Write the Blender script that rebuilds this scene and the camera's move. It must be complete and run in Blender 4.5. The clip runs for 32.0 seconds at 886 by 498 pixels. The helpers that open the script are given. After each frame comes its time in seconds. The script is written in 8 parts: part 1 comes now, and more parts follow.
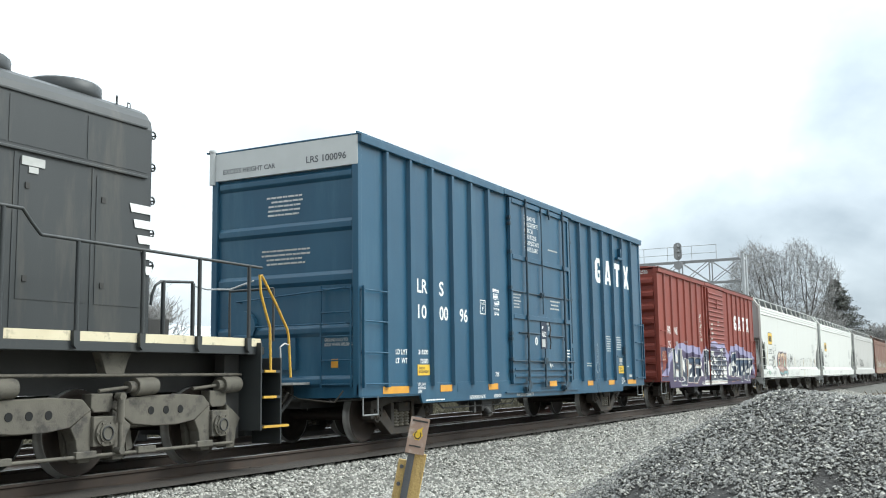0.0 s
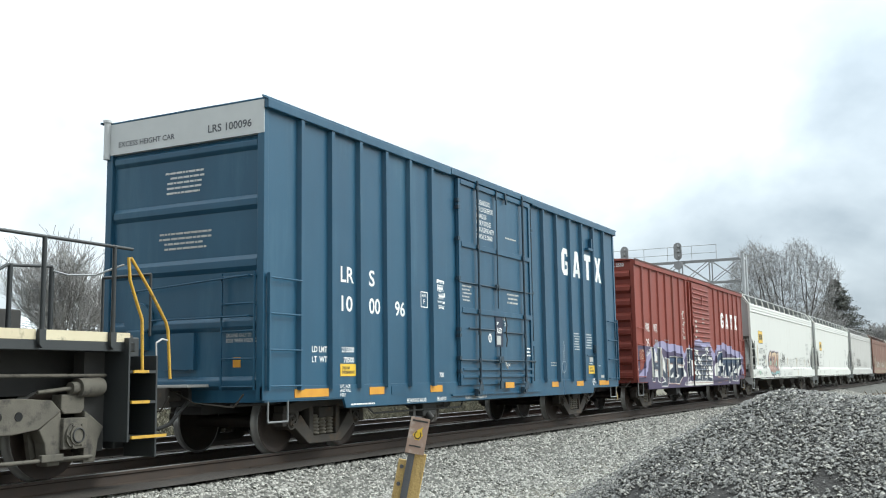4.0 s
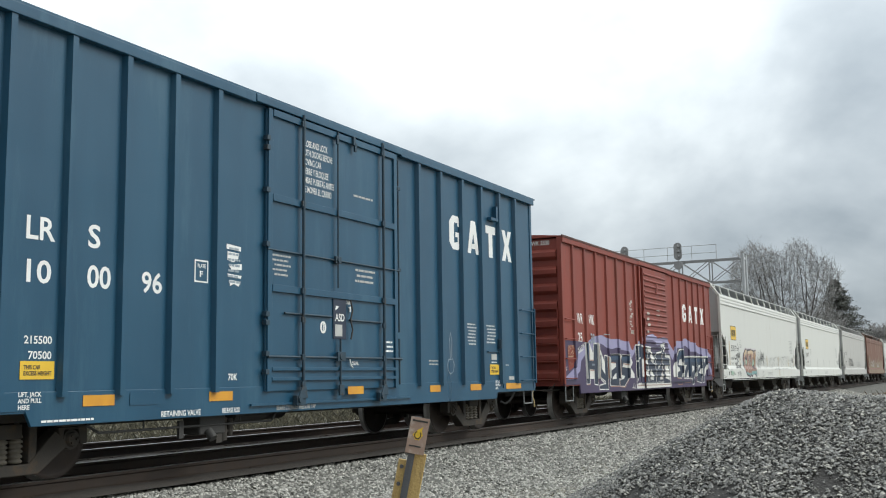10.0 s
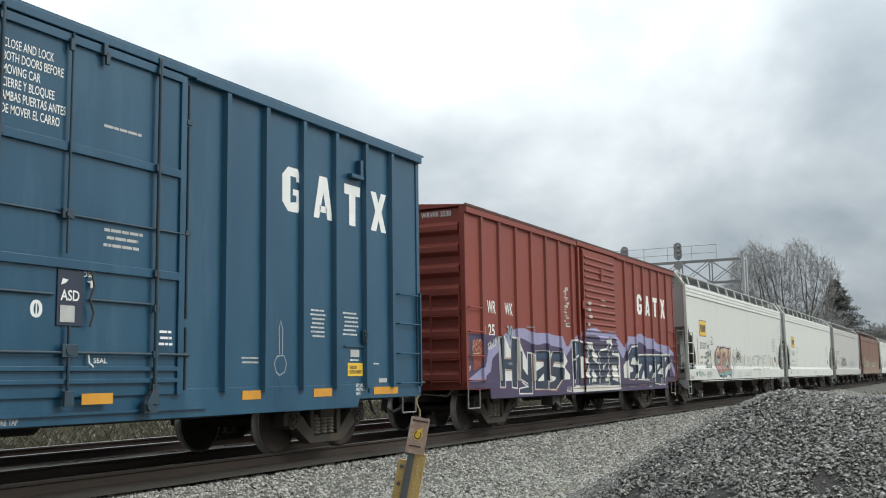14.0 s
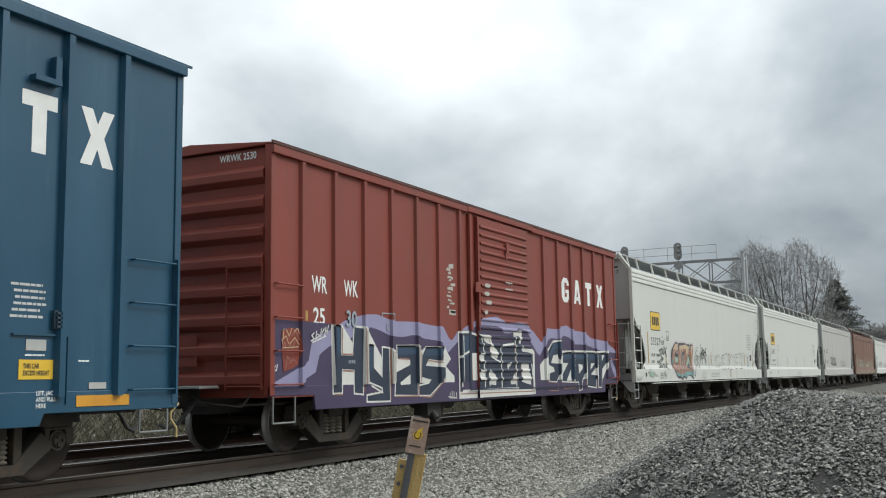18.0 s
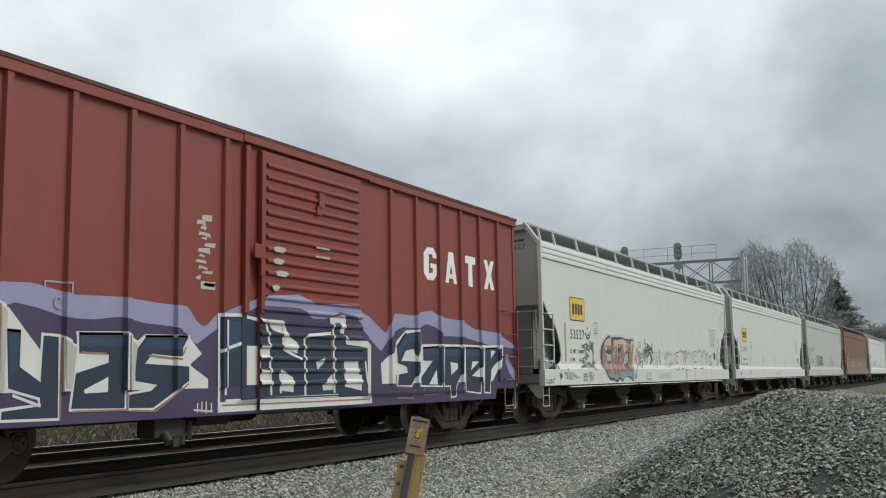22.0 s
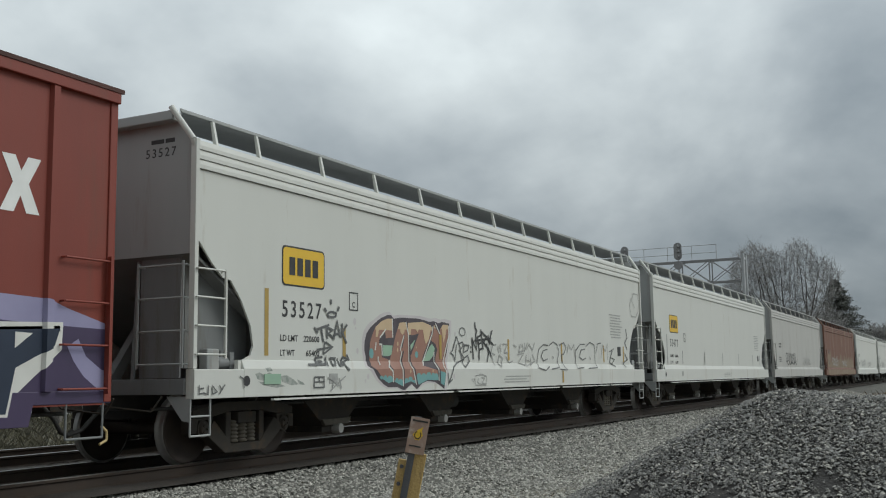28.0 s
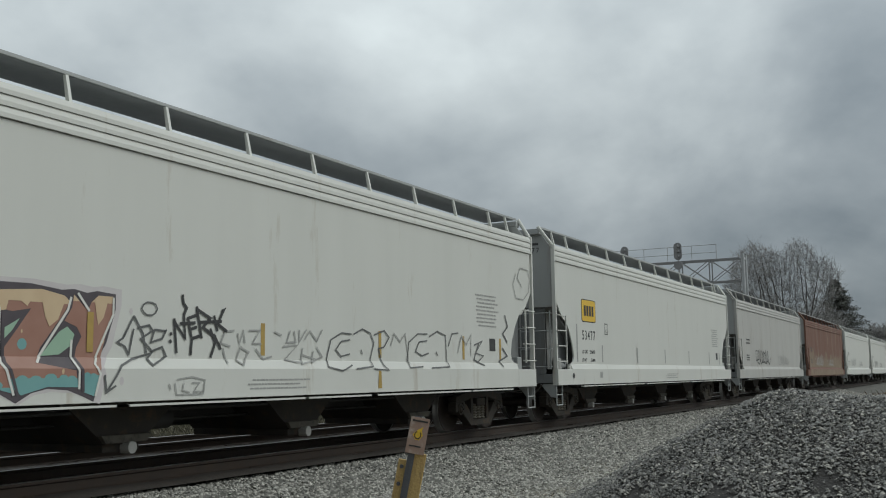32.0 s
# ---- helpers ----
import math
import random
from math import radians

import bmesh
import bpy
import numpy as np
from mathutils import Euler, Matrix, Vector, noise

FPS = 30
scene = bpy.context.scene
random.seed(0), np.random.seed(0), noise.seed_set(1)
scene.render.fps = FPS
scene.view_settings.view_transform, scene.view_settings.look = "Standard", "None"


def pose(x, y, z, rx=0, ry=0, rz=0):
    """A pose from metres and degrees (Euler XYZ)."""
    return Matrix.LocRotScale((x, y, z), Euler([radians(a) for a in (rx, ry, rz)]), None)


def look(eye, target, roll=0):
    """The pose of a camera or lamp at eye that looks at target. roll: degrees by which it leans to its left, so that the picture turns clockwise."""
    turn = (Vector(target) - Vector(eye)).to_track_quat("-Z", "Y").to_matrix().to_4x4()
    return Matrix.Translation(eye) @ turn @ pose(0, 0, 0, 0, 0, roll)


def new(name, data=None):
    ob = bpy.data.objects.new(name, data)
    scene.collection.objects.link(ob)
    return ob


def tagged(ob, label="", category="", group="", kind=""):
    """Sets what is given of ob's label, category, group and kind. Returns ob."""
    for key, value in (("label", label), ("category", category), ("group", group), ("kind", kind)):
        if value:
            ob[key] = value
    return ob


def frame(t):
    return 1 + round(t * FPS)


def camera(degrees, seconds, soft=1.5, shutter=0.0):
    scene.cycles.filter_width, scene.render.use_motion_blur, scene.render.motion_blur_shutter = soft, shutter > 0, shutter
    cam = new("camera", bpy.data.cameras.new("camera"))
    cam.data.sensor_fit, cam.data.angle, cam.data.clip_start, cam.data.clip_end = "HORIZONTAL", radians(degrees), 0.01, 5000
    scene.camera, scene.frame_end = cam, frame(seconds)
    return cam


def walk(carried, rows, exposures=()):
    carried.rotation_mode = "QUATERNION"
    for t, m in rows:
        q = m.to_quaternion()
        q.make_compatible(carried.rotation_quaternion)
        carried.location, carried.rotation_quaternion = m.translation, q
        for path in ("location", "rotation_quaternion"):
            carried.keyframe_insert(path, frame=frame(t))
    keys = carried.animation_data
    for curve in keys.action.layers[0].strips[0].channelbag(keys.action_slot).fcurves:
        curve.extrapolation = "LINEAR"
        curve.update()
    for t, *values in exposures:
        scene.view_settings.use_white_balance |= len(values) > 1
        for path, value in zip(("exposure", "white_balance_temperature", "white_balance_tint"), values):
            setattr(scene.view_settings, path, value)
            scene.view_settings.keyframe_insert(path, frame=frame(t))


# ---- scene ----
SECONDS = 32.0
TRACK_Y = 10.2          # centre line of the near track; rail tops lie at z = 0
cam = camera(47.36, SECONDS, soft=1.1)
EYE = (0.0, 0.0, 1.08)
AIM = radians(62.568), radians(7.268)
AHEAD = Vector((math.sin(AIM[0]) * math.cos(AIM[1]), math.cos(AIM[0]) * math.cos(AIM[1]), math.sin(AIM[1])))
STAND = look(EYE, Vector(EYE) + 10 * AHEAD, -0.896)
walk(cam, [(0, STAND), (SECONDS, STAND)],
     exposures=[(0, 0.66, 6200, 3), (3.5, 0.6, 6210, 3), (6, 0.16, 6330, 4), (9, 0.08, 6370, 5), (14, -0.02, 6400, 5), (19, -0.22, 6400, 5), (25, -0.49, 6350, 4), (32, -0.84, 6300, 3)])


def rolled(t):
    """Metres that the train has moved along its track at t seconds."""
    return 0.45352 * t + 0.0425657 * t * t - 0.00034493 * t ** 3


# ---- world and sun ----
SUN_FROM = Vector((0.45, -0.7, 0.75)).normalized()
world = bpy.data.worlds.new("overcast")
scene.world = world
world.use_nodes = True


def overcast():
    nt = world.node_tree
    nt.nodes.clear()
    add = nt.nodes.new
    link = nt.links.new
    out, bg = add("ShaderNodeOutputWorld"), add("ShaderNodeBackground")
    sky = add("ShaderNodeTexSky")
    sky.sky_type, sky.sun_disc = "NISHITA", False
    sky.sun_elevation = math.asin(SUN_FROM.z)
    sky.sun_rotation = math.atan2(SUN_FROM.x, SUN_FROM.y)
    sky_dim = add("ShaderNodeVectorMath")
    sky_dim.operation = "SCALE"
    sky_dim.inputs[3].default_value = 0.1
    link(sky.outputs[0], sky_dim.inputs[0])
    co, sep = add("ShaderNodeTexCoord"), add("ShaderNodeSeparateXYZ")
    link(co.outputs["Generated"], sep.inputs[0])
    lift = add("ShaderNodeMath")
    lift.operation, lift.inputs[1].default_value = "ADD", 0.5
    top = add("ShaderNodeMath")
    top.operation, top.inputs[1].default_value = "MAXIMUM", 0.02
    link(sep.outputs[2], top.inputs[0])
    link(top.outputs[0], lift.inputs[0])
    flat = add("ShaderNodeCombineXYZ")
    for k in (0, 1):
        d = add("ShaderNodeMath")
        d.operation = "DIVIDE"
        link(sep.outputs[k], d.inputs[0])
        link(lift.outputs[0], d.inputs[1])
        link(d.outputs[0], flat.inputs[k])
    big, small = add("ShaderNodeTexNoise"), add("ShaderNodeTexNoise")
    big.inputs["Scale"].default_value, big.inputs["Detail"].default_value = 2.4, 5
    small.inputs["Scale"].default_value, small.inputs["Detail"].default_value = 7.5, 6
    big.inputs["Distortion"].default_value = 0.4
    link(flat.outputs[0], big.inputs["Vector"])
    link(flat.outputs[0], small.inputs["Vector"])
    mix = add("ShaderNodeMix")
    mix.inputs[0].default_value = 0.3
    link(big.outputs[0], mix.inputs[2])
    link(small.outputs[0], mix.inputs[3])
    # duller low down along the line
    glow = add("ShaderNodeVectorMath")
    glow.operation = "DOT_PRODUCT"
    glow.inputs[1].default_value = DULL_WAY
    link(co.outputs["Generated"], glow.inputs[0])
    g = add("ShaderNodeMapRange")
    g.inputs[1].default_value, g.inputs[2].default_value = 0.72, 1.0
    g.inputs[3].default_value, g.inputs[4].default_value = 0.14, -0.13
    link(glow.outputs["Value"], g.inputs[0])
    total = add("ShaderNodeMath")
    link(mix.outputs[0], total.inputs[0])
    link(g.outputs[0], total.inputs[1])
    # the thin, bright part of the cloud cover
    near = add("ShaderNodeVectorMath")
    near.operation = "DOT_PRODUCT"
    near.inputs[1].default_value = THIN_WAY
    link(co.outputs["Generated"], near.inputs[0])
    n = add("ShaderNodeMapRange")
    n.interpolation_type = "SMOOTHSTEP"
    n.inputs[1].default_value, n.inputs[2].default_value = 0.955, 1.0
    n.inputs[3].default_value, n.inputs[4].default_value = 0.0, 0.27
    link(near.outputs["Value"], n.inputs[0])
    thin = add("ShaderNodeMath")
    link(total.outputs[0], thin.inputs[0])
    link(n.outputs[0], thin.inputs[1])
    total = thin
    ramp = add("ShaderNodeValToRGB")
    ramp.color_ramp.elements[0].position, ramp.color_ramp.elements[0].color = 0.28, (0.42, 0.47, 0.53, 1)
    ramp.color_ramp.elements[1].position, ramp.color_ramp.elements[1].color = 0.72, (1.09, 1.13, 1.17, 1)
    mid = ramp.color_ramp.elements.new(0.5)
    mid.color = (0.72, 0.765, 0.82, 1)
    high = ramp.color_ramp.elements.new(0.95)
    high.color = (1.5, 1.55, 1.58, 1)
    link(total.outputs[0], ramp.inputs[0])
    cover = add("ShaderNodeMix")
    cover.data_type = "RGBA"
    cover.inputs[0].default_value = 0.94
    link(sky_dim.outputs[0], cover.inputs[6])
    link(ramp.outputs[0], cover.inputs[7])
    # an overcast dome is about three times as bright overhead as at the horizon
    dome = add("ShaderNodeMapRange")
    dome.inputs[3].default_value, dome.inputs[4].default_value = 0.68, 2.0
    link(top.outputs[0], dome.inputs[0])
    domed = add("ShaderNodeVectorMath")
    domed.operation = "SCALE"
    link(cover.outputs[2], domed.inputs[0])
    link(dome.outputs[0], domed.inputs[3])
    # the unseen sky down the line behind is dimmed to darken the car ends
    back = add("ShaderNodeMapRange")
    back.inputs[1].default_value, back.inputs[2].default_value = -0.6, 0.55
    back.inputs[3].default_value, back.inputs[4].default_value = 0.62, 1.0
    link(sep.outputs[0], back.inputs[0])
    thick = add("ShaderNodeVectorMath")
    thick.operation = "SCALE"
    link(domed.outputs[0], thick.inputs[0])
    link(back.outputs[0], thick.inputs[3])
    link(thick.outputs[0], bg.inputs[0])
    bg.inputs[1].default_value = SKY_STRENGTH
    link(bg.outputs[0], out.inputs[0])


THIN_WAY = Vector((0.886, 0.33, 0.375)).normalized()
DULL_WAY = Vector((0.99, 0.12, 0.02)).normalized()
SKY_STRENGTH = 1.0
overcast()
sun = new("sun", bpy.data.lights.new("sun", "SUN"))
sun.data.energy, sun.data.angle, sun.data.color = 2.0, radians(25), (1.0, 0.97, 0.93)
sun.matrix_world = look(SUN_FROM * 50, (0, 0, 0))


# ---- materials ----
def surface(name, colour, other=None, rough=0.6, metal=0.0, grain=6.0, spread=0.5, bump=0.15, fine=60.0,
            stretch=(1, 1, 1), spot=None, spot_amount=0.0, spot_scale=2.0, vary="", spec=0.5, wavy=0.0):
    """A two-scale node material: broad patches, fine grain, relief and, where wanted, worn or dirty spots."""
    m = bpy.data.materials.new(name)
    m.use_nodes = True
    nt = m.node_tree
    add, link = nt.nodes.new, nt.links.new
    bsdf = nt.nodes["Principled BSDF"]
    co, mp = add("ShaderNodeTexCoord"), add("ShaderNodeMapping")
    mp.inputs["Scale"].default_value = stretch
    link(co.outputs["Object"], mp.inputs[0])
    broad, tiny = add("ShaderNodeTexNoise"), add("ShaderNodeTexNoise")
    broad.inputs["Scale"].default_value, broad.inputs["Detail"].default_value = grain, 6
    tiny.inputs["Scale"].default_value, tiny.inputs["Detail"].default_value = fine, 3
    link(mp.outputs[0], broad.inputs["Vector"])
    link(co.outputs["Object"], tiny.inputs["Vector"])
    other = other or tuple(c * 0.7 for c in colour)
    ramp = add("ShaderNodeValToRGB")
    ramp.color_ramp.elements[0].position = 0.5 - spread / 2
    ramp.color_ramp.elements[1].position = 0.5 + spread / 2
    ramp.color_ramp.elements[0].color, ramp.color_ramp.elements[1].color = (*other, 1), (*colour, 1)
    link(broad.outputs[0], ramp.inputs[0])
    shade = ramp.outputs[0]
    if spot_amount:
        sp, sr = add("ShaderNodeTexNoise"), add("ShaderNodeMapRange")
        sp.inputs["Scale"].default_value, sp.inputs["Detail"].default_value = spot_scale, 8
        sp.inputs["Roughness"].default_value = 0.7
        link(mp.outputs[0], sp.inputs["Vector"])
        sr.inputs[1].default_value, sr.inputs[2].default_value = 0.62 - 0.25 * spot_amount, 0.72 - 0.2 * spot_amount
        link(sp.outputs[0], sr.inputs[0])
        mx = add("ShaderNodeMix")
        mx.data_type = "RGBA"
        link(sr.outputs[0], mx.inputs[0])
        link(shade, mx.inputs[6])
        mx.inputs[7].default_value = (*spot, 1)
        shade = mx.outputs[2]
    if vary:
        info = add("ShaderNodeNewGeometry" if vary == "island" else "ShaderNodeObjectInfo")
        vr, mx = add("ShaderNodeMapRange"), add("ShaderNodeVectorMath")
        vr.inputs[3].default_value, vr.inputs[4].default_value = (0.34, 1.42) if vary == "island" else (0.6, 1.4)
        link(info.outputs["Random Per Island" if vary == "island" else "Random"], vr.inputs[0])
        mx.operation = "SCALE"
        link(shade, mx.inputs[0])
        link(vr.outputs[0], mx.inputs[3])
        shade = mx.outputs[0]
    link(shade, bsdf.inputs["Base Color"])
    rr = add("ShaderNodeMapRange")
    rr.inputs[3].default_value, rr.inputs[4].default_value = max(rough - 0.12, 0.05), min(rough + 0.12, 1)
    link(broad.outputs[0], rr.inputs[0])
    link(rr.outputs[0], bsdf.inputs["Roughness"])
    bsdf.inputs["Metallic"].default_value = metal
    bsdf.inputs["Specular IOR Level"].default_value = spec
    if bump:
        bp = add("ShaderNodeBump")
        bp.inputs["Strength"].default_value, bp.inputs["Distance"].default_value = bump, 0.02
        link(tiny.outputs[0], bp.inputs["Height"])
        link(bp.outputs[0], bsdf.inputs["Normal"])
        if wavy:
            # soft dents of thin sheet metal
            dent, wide = add("ShaderNodeTexNoise"), add("ShaderNodeBump")
            dent.inputs["Scale"].default_value, dent.inputs["Detail"].default_value = 1.1, 1.0
            link(co.outputs["Object"], dent.inputs["Vector"])
            wide.inputs["Strength"].default_value, wide.inputs["Distance"].default_value = wavy, 0.12
            link(dent.outputs[0], wide.inputs["Height"])
            link(wide.outputs[0], bp.inputs["Normal"])
    return m


RUST = (0.09, 0.045, 0.025)
STREAK = (1.0, 1.0, 0.15)
M_BLUE = surface("blue_paint", (0.022, 0.086, 0.148), (0.015, 0.064, 0.116), 0.33, grain=1.6, bump=0.05, stretch=STREAK,
                 spot=(0.034, 0.1, 0.158), spot_amount=0.3, spot_scale=1.2, spec=0.46, wavy=0.16)
M_RED = surface("oxide_red_paint", (0.24, 0.044, 0.027), (0.19, 0.036, 0.023), 0.55, grain=1.8, bump=0.08, stretch=STREAK,
                spot=(0.18, 0.045, 0.028), spot_amount=0.2, spot_scale=1.5, wavy=0.12)
M_WHITE_CAR = surface("weathered_white_paint", (0.65, 0.65, 0.61), (0.6, 0.6, 0.56), 0.5, grain=1.2, bump=0.04, stretch=STREAK,
                      spot=(0.5, 0.47, 0.41), spot_amount=0.1, spot_scale=2.2)
M_GREY_CAR = surface("grey_paint", (0.5, 0.49, 0.465), (0.42, 0.41, 0.385), 0.55, grain=1.3, bump=0.05, stretch=STREAK,
                     spot=(0.32, 0.29, 0.25), spot_amount=0.22, spot_scale=1.8)
M_BROWN_CAR = surface("rusty_brown_paint", (0.16, 0.064, 0.042), (0.17, 0.095, 0.065), 0.7, grain=1.1, bump=0.08, stretch=(1, 1, 0.3),
                      spot=(0.3, 0.23, 0.16), spot_amount=0.2, spot_scale=1.3)
# grey taken down so that the shade inside hopper ends is in the colour
M_SHADED_GREY = surface("shaded_grey_paint", (0.22, 0.226, 0.226), (0.155, 0.16, 0.16), 0.6, grain=1.5, bump=0.05, stretch=STREAK,
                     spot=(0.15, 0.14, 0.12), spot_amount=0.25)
M_LOCO = surface("black_paint", (0.037, 0.041, 0.042), (0.027, 0.03, 0.031), 0.5, grain=1.6, bump=0.05, stretch=STREAK,
                 spot=(0.062, 0.06, 0.053), spot_amount=0.3, spot_scale=1.4)
M_TRUCK_TAN = surface("dusty_cast_steel", (0.135, 0.122, 0.098), (0.085, 0.078, 0.063), 0.85, grain=5, bump=0.2,
                      spot=(0.05, 0.045, 0.04), spot_amount=0.4, spot_scale=4)
M_TRUCK = surface("grimy_cast_steel", (0.056, 0.048, 0.039), (0.036, 0.031, 0.026), 0.85, grain=5, bump=0.2,
                  spot=(0.08, 0.055, 0.036), spot_amount=0.3, spot_scale=5)
M_SPRING = surface("dusty_spring_steel", (0.17, 0.15, 0.115), (0.1, 0.088, 0.07), 0.8, grain=8, bump=0.1)
M_WHEEL = surface("rusty_wheel_steel", (0.055, 0.04, 0.031), (0.034, 0.026, 0.022), 0.7, 0.3, grain=7, bump=0.12)
M_TREAD = surface("worn_wheel_tread", (0.42, 0.41, 0.39), (0.3, 0.29, 0.28), 0.35, 0.4, grain=6, bump=0.05)
# black raised a little so that veiling glare is in the colour
M_UNDER = surface("veil_lifted_black", (0.055, 0.053, 0.05), (0.038, 0.037, 0.035), 0.8, grain=4, bump=0.1)
M_CREAM = surface("cream_paint", (0.7, 0.63, 0.45), (0.58, 0.5, 0.34), 0.6, grain=2.5, bump=0.05,
                  spot=(0.3, 0.26, 0.18), spot_amount=0.25, spot_scale=5)
M_YELLOW = surface("safety_yellow_paint", (0.62, 0.37, 0.04), (0.48, 0.28, 0.04), 0.5, grain=6, bump=0.05,
                   spot=(0.2, 0.13, 0.05), spot_amount=0.2, spot_scale=9)
M_ORANGE = surface("amber_reflector", (0.68, 0.33, 0.03), (0.56, 0.25, 0.03), 0.4, grain=5, bump=0.03)
M_SIGN_Y = surface("yellow_decal", (0.8, 0.52, 0.04), (0.72, 0.45, 0.04), 0.45, grain=4, bump=0.02)
M_MARK = surface("white_marking", (0.85, 0.85, 0.83), (0.75, 0.75, 0.73), 0.55, grain=5, bump=0.02)
M_FAINT = surface("faded_white_marking", (0.36, 0.4, 0.43), (0.24, 0.3, 0.35), 0.6, grain=9, bump=0.02)
M_DARK = surface("black_marking", (0.03, 0.03, 0.032), (0.05, 0.05, 0.05), 0.6, grain=6, bump=0.02)
M_GREYMARK = surface("faded_grey_marking", (0.3, 0.3, 0.29), (0.4, 0.4, 0.38), 0.6, grain=9, bump=0.02)
M_GOLD = surface("faded_ochre_strip", (0.45, 0.31, 0.08), (0.36, 0.24, 0.07), 0.6, grain=6, bump=0.02)
M_RAIL = surface("rusty_rail_steel", (0.066, 0.046, 0.034), (0.042, 0.032, 0.026), 0.7, 0.3, grain=4, bump=0.1)
M_TIE = surface("creosoted_wood", (0.052, 0.046, 0.039), (0.03, 0.027, 0.024), 0.9, grain=3, bump=0.3, stretch=(3, 0.4, 3), vary="object")
# bed kept darker than its stones to paint shade into the gaps
M_BALLAST = surface("ballast_bed", (0.13, 0.125, 0.108), (0.06, 0.058, 0.05), 0.95, grain=14, bump=0.6, fine=30)
# oily dirt, darkened further to paint in the shade under the train
M_FOUL = surface("oily_shaded_ballast", (0.056, 0.045, 0.036), (0.03, 0.026, 0.022), 0.95, grain=8, bump=0.6, fine=30)
M_STONE = surface("crushed_grey_stone", (0.42, 0.405, 0.365), (0.31, 0.3, 0.265), 0.9, grain=20, bump=0.15, vary="island")
M_STONE_DARK = surface("dirty_dark_stone", (0.26, 0.255, 0.24), (0.17, 0.167, 0.157), 0.85, grain=9, bump=0.15, vary="island")
M_CINDER = surface("black_cinder_dirt", (0.034, 0.032, 0.031), (0.056, 0.052, 0.048), 0.95, grain=5, bump=0.7, fine=45)
M_FIELD = surface("dry_winter_ground", (0.13, 0.12, 0.085), (0.075, 0.07, 0.05), 0.95, grain=0.8, bump=0.5, fine=12,
                  spot=(0.22, 0.19, 0.13), spot_amount=0.5, spot_scale=0.3)
M_GRASS = surface("dry_grass", (0.125, 0.112, 0.075), (0.07, 0.068, 0.046), 0.9, grain=3, bump=0, vary="island")
M_WEED = surface("brown_dead_weed", (0.2, 0.13, 0.075), (0.12, 0.08, 0.05), 0.9, grain=3, bump=0, vary="island")
M_BARK = surface("grey_brown_bark", (0.2, 0.185, 0.17), (0.13, 0.12, 0.11), 0.9, grain=5, bump=0.3, stretch=(1, 1, 0.2))
# twig and needle colours are paled to paint in distance haze
M_TWIG = surface("haze_paled_twigs", (0.36, 0.35, 0.34), (0.28, 0.272, 0.264), 0.9, grain=2, bump=0)
M_NEEDLE = surface("haze_greyed_needles", (0.16, 0.165, 0.15), (0.11, 0.115, 0.104), 0.8, grain=2, bump=0, vary="island")
M_GRATE = surface("galvanised_grating", (0.23, 0.24, 0.25), (0.17, 0.18, 0.19), 0.6, 0.2, grain=8, bump=0.1)
M_RED_ROOF = surface("dark_red_roof_edge", (0.055, 0.026, 0.021), (0.1, 0.035, 0.026), 0.75, grain=3, bump=0.1, stretch=(1, 1, 0.4))
# limb colour lifted for the same painted haze
M_LIMB = surface("haze_paled_bark", (0.17, 0.158, 0.148), (0.12, 0.112, 0.105), 0.9, grain=4, bump=0.2)
M_DULLTOP = surface("dull_rail_head", (0.3, 0.29, 0.28), (0.2, 0.19, 0.18), 0.42, 0.8, grain=2, bump=0.03, stretch=(0.1, 1, 1))
M_LEVER = surface("faded_yellow_lever", (0.6, 0.46, 0.22), (0.45, 0.33, 0.15), 0.6, grain=9, bump=0.05)
M_GALV = surface("galvanised_steel", (0.5, 0.51, 0.52), (0.4, 0.41, 0.42), 0.55, 0.3, grain=3, bump=0.05)
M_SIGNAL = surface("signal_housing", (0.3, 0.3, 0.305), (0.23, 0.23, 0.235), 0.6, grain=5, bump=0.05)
M_WOOD_Y = surface("weathered_yellow_wood", (0.58, 0.41, 0.16), (0.46, 0.31, 0.12), 0.8, grain=6, bump=0.3, stretch=(6, 6, 0.6),
                   spot=(0.2, 0.14, 0.075), spot_amount=0.3, spot_scale=8)
M_PLACARD = surface("faded_placard", (0.4, 0.28, 0.22), (0.3, 0.2, 0.155), 0.6, grain=18, bump=0.05,
                    spot=(0.5, 0.42, 0.36), spot_amount=0.35, spot_scale=14)
M_STEEL_GREY = surface("grey_steel_post", (0.15, 0.155, 0.165), (0.1, 0.1, 0.11), 0.6, 0.4, grain=8, bump=0.1)
M_WALL = surface("pale_metal_wall", (0.4, 0.42, 0.43), (0.33, 0.35, 0.36), 0.6, grain=1, bump=0.05)
M_ROOF = surface("white_metal_roof", (0.72, 0.73, 0.74), (0.6, 0.62, 0.63), 0.5, grain=1, bump=0.05)
M_LILAC = surface("lilac_spray_paint", (0.32, 0.3, 0.46), (0.26, 0.245, 0.39), 0.5, grain=2.5, bump=0.03)
M_PURPLE = surface("dark_purple_spray_paint", (0.066, 0.045, 0.105), (0.046, 0.033, 0.076), 0.5, grain=2.5, bump=0.03)
M_NAVY = surface("navy_spray_paint", (0.016, 0.026, 0.05), (0.024, 0.036, 0.065), 0.5, grain=3, bump=0.03)
M_PINK = surface("pale_pink_spray_paint", (0.62, 0.5, 0.46), (0.72, 0.66, 0.62), 0.5, grain=4, bump=0.03)
M_SPRAYW = surface("white_spray_paint", (0.72, 0.71, 0.67), (0.62, 0.61, 0.57), 0.5, grain=3, bump=0.03)
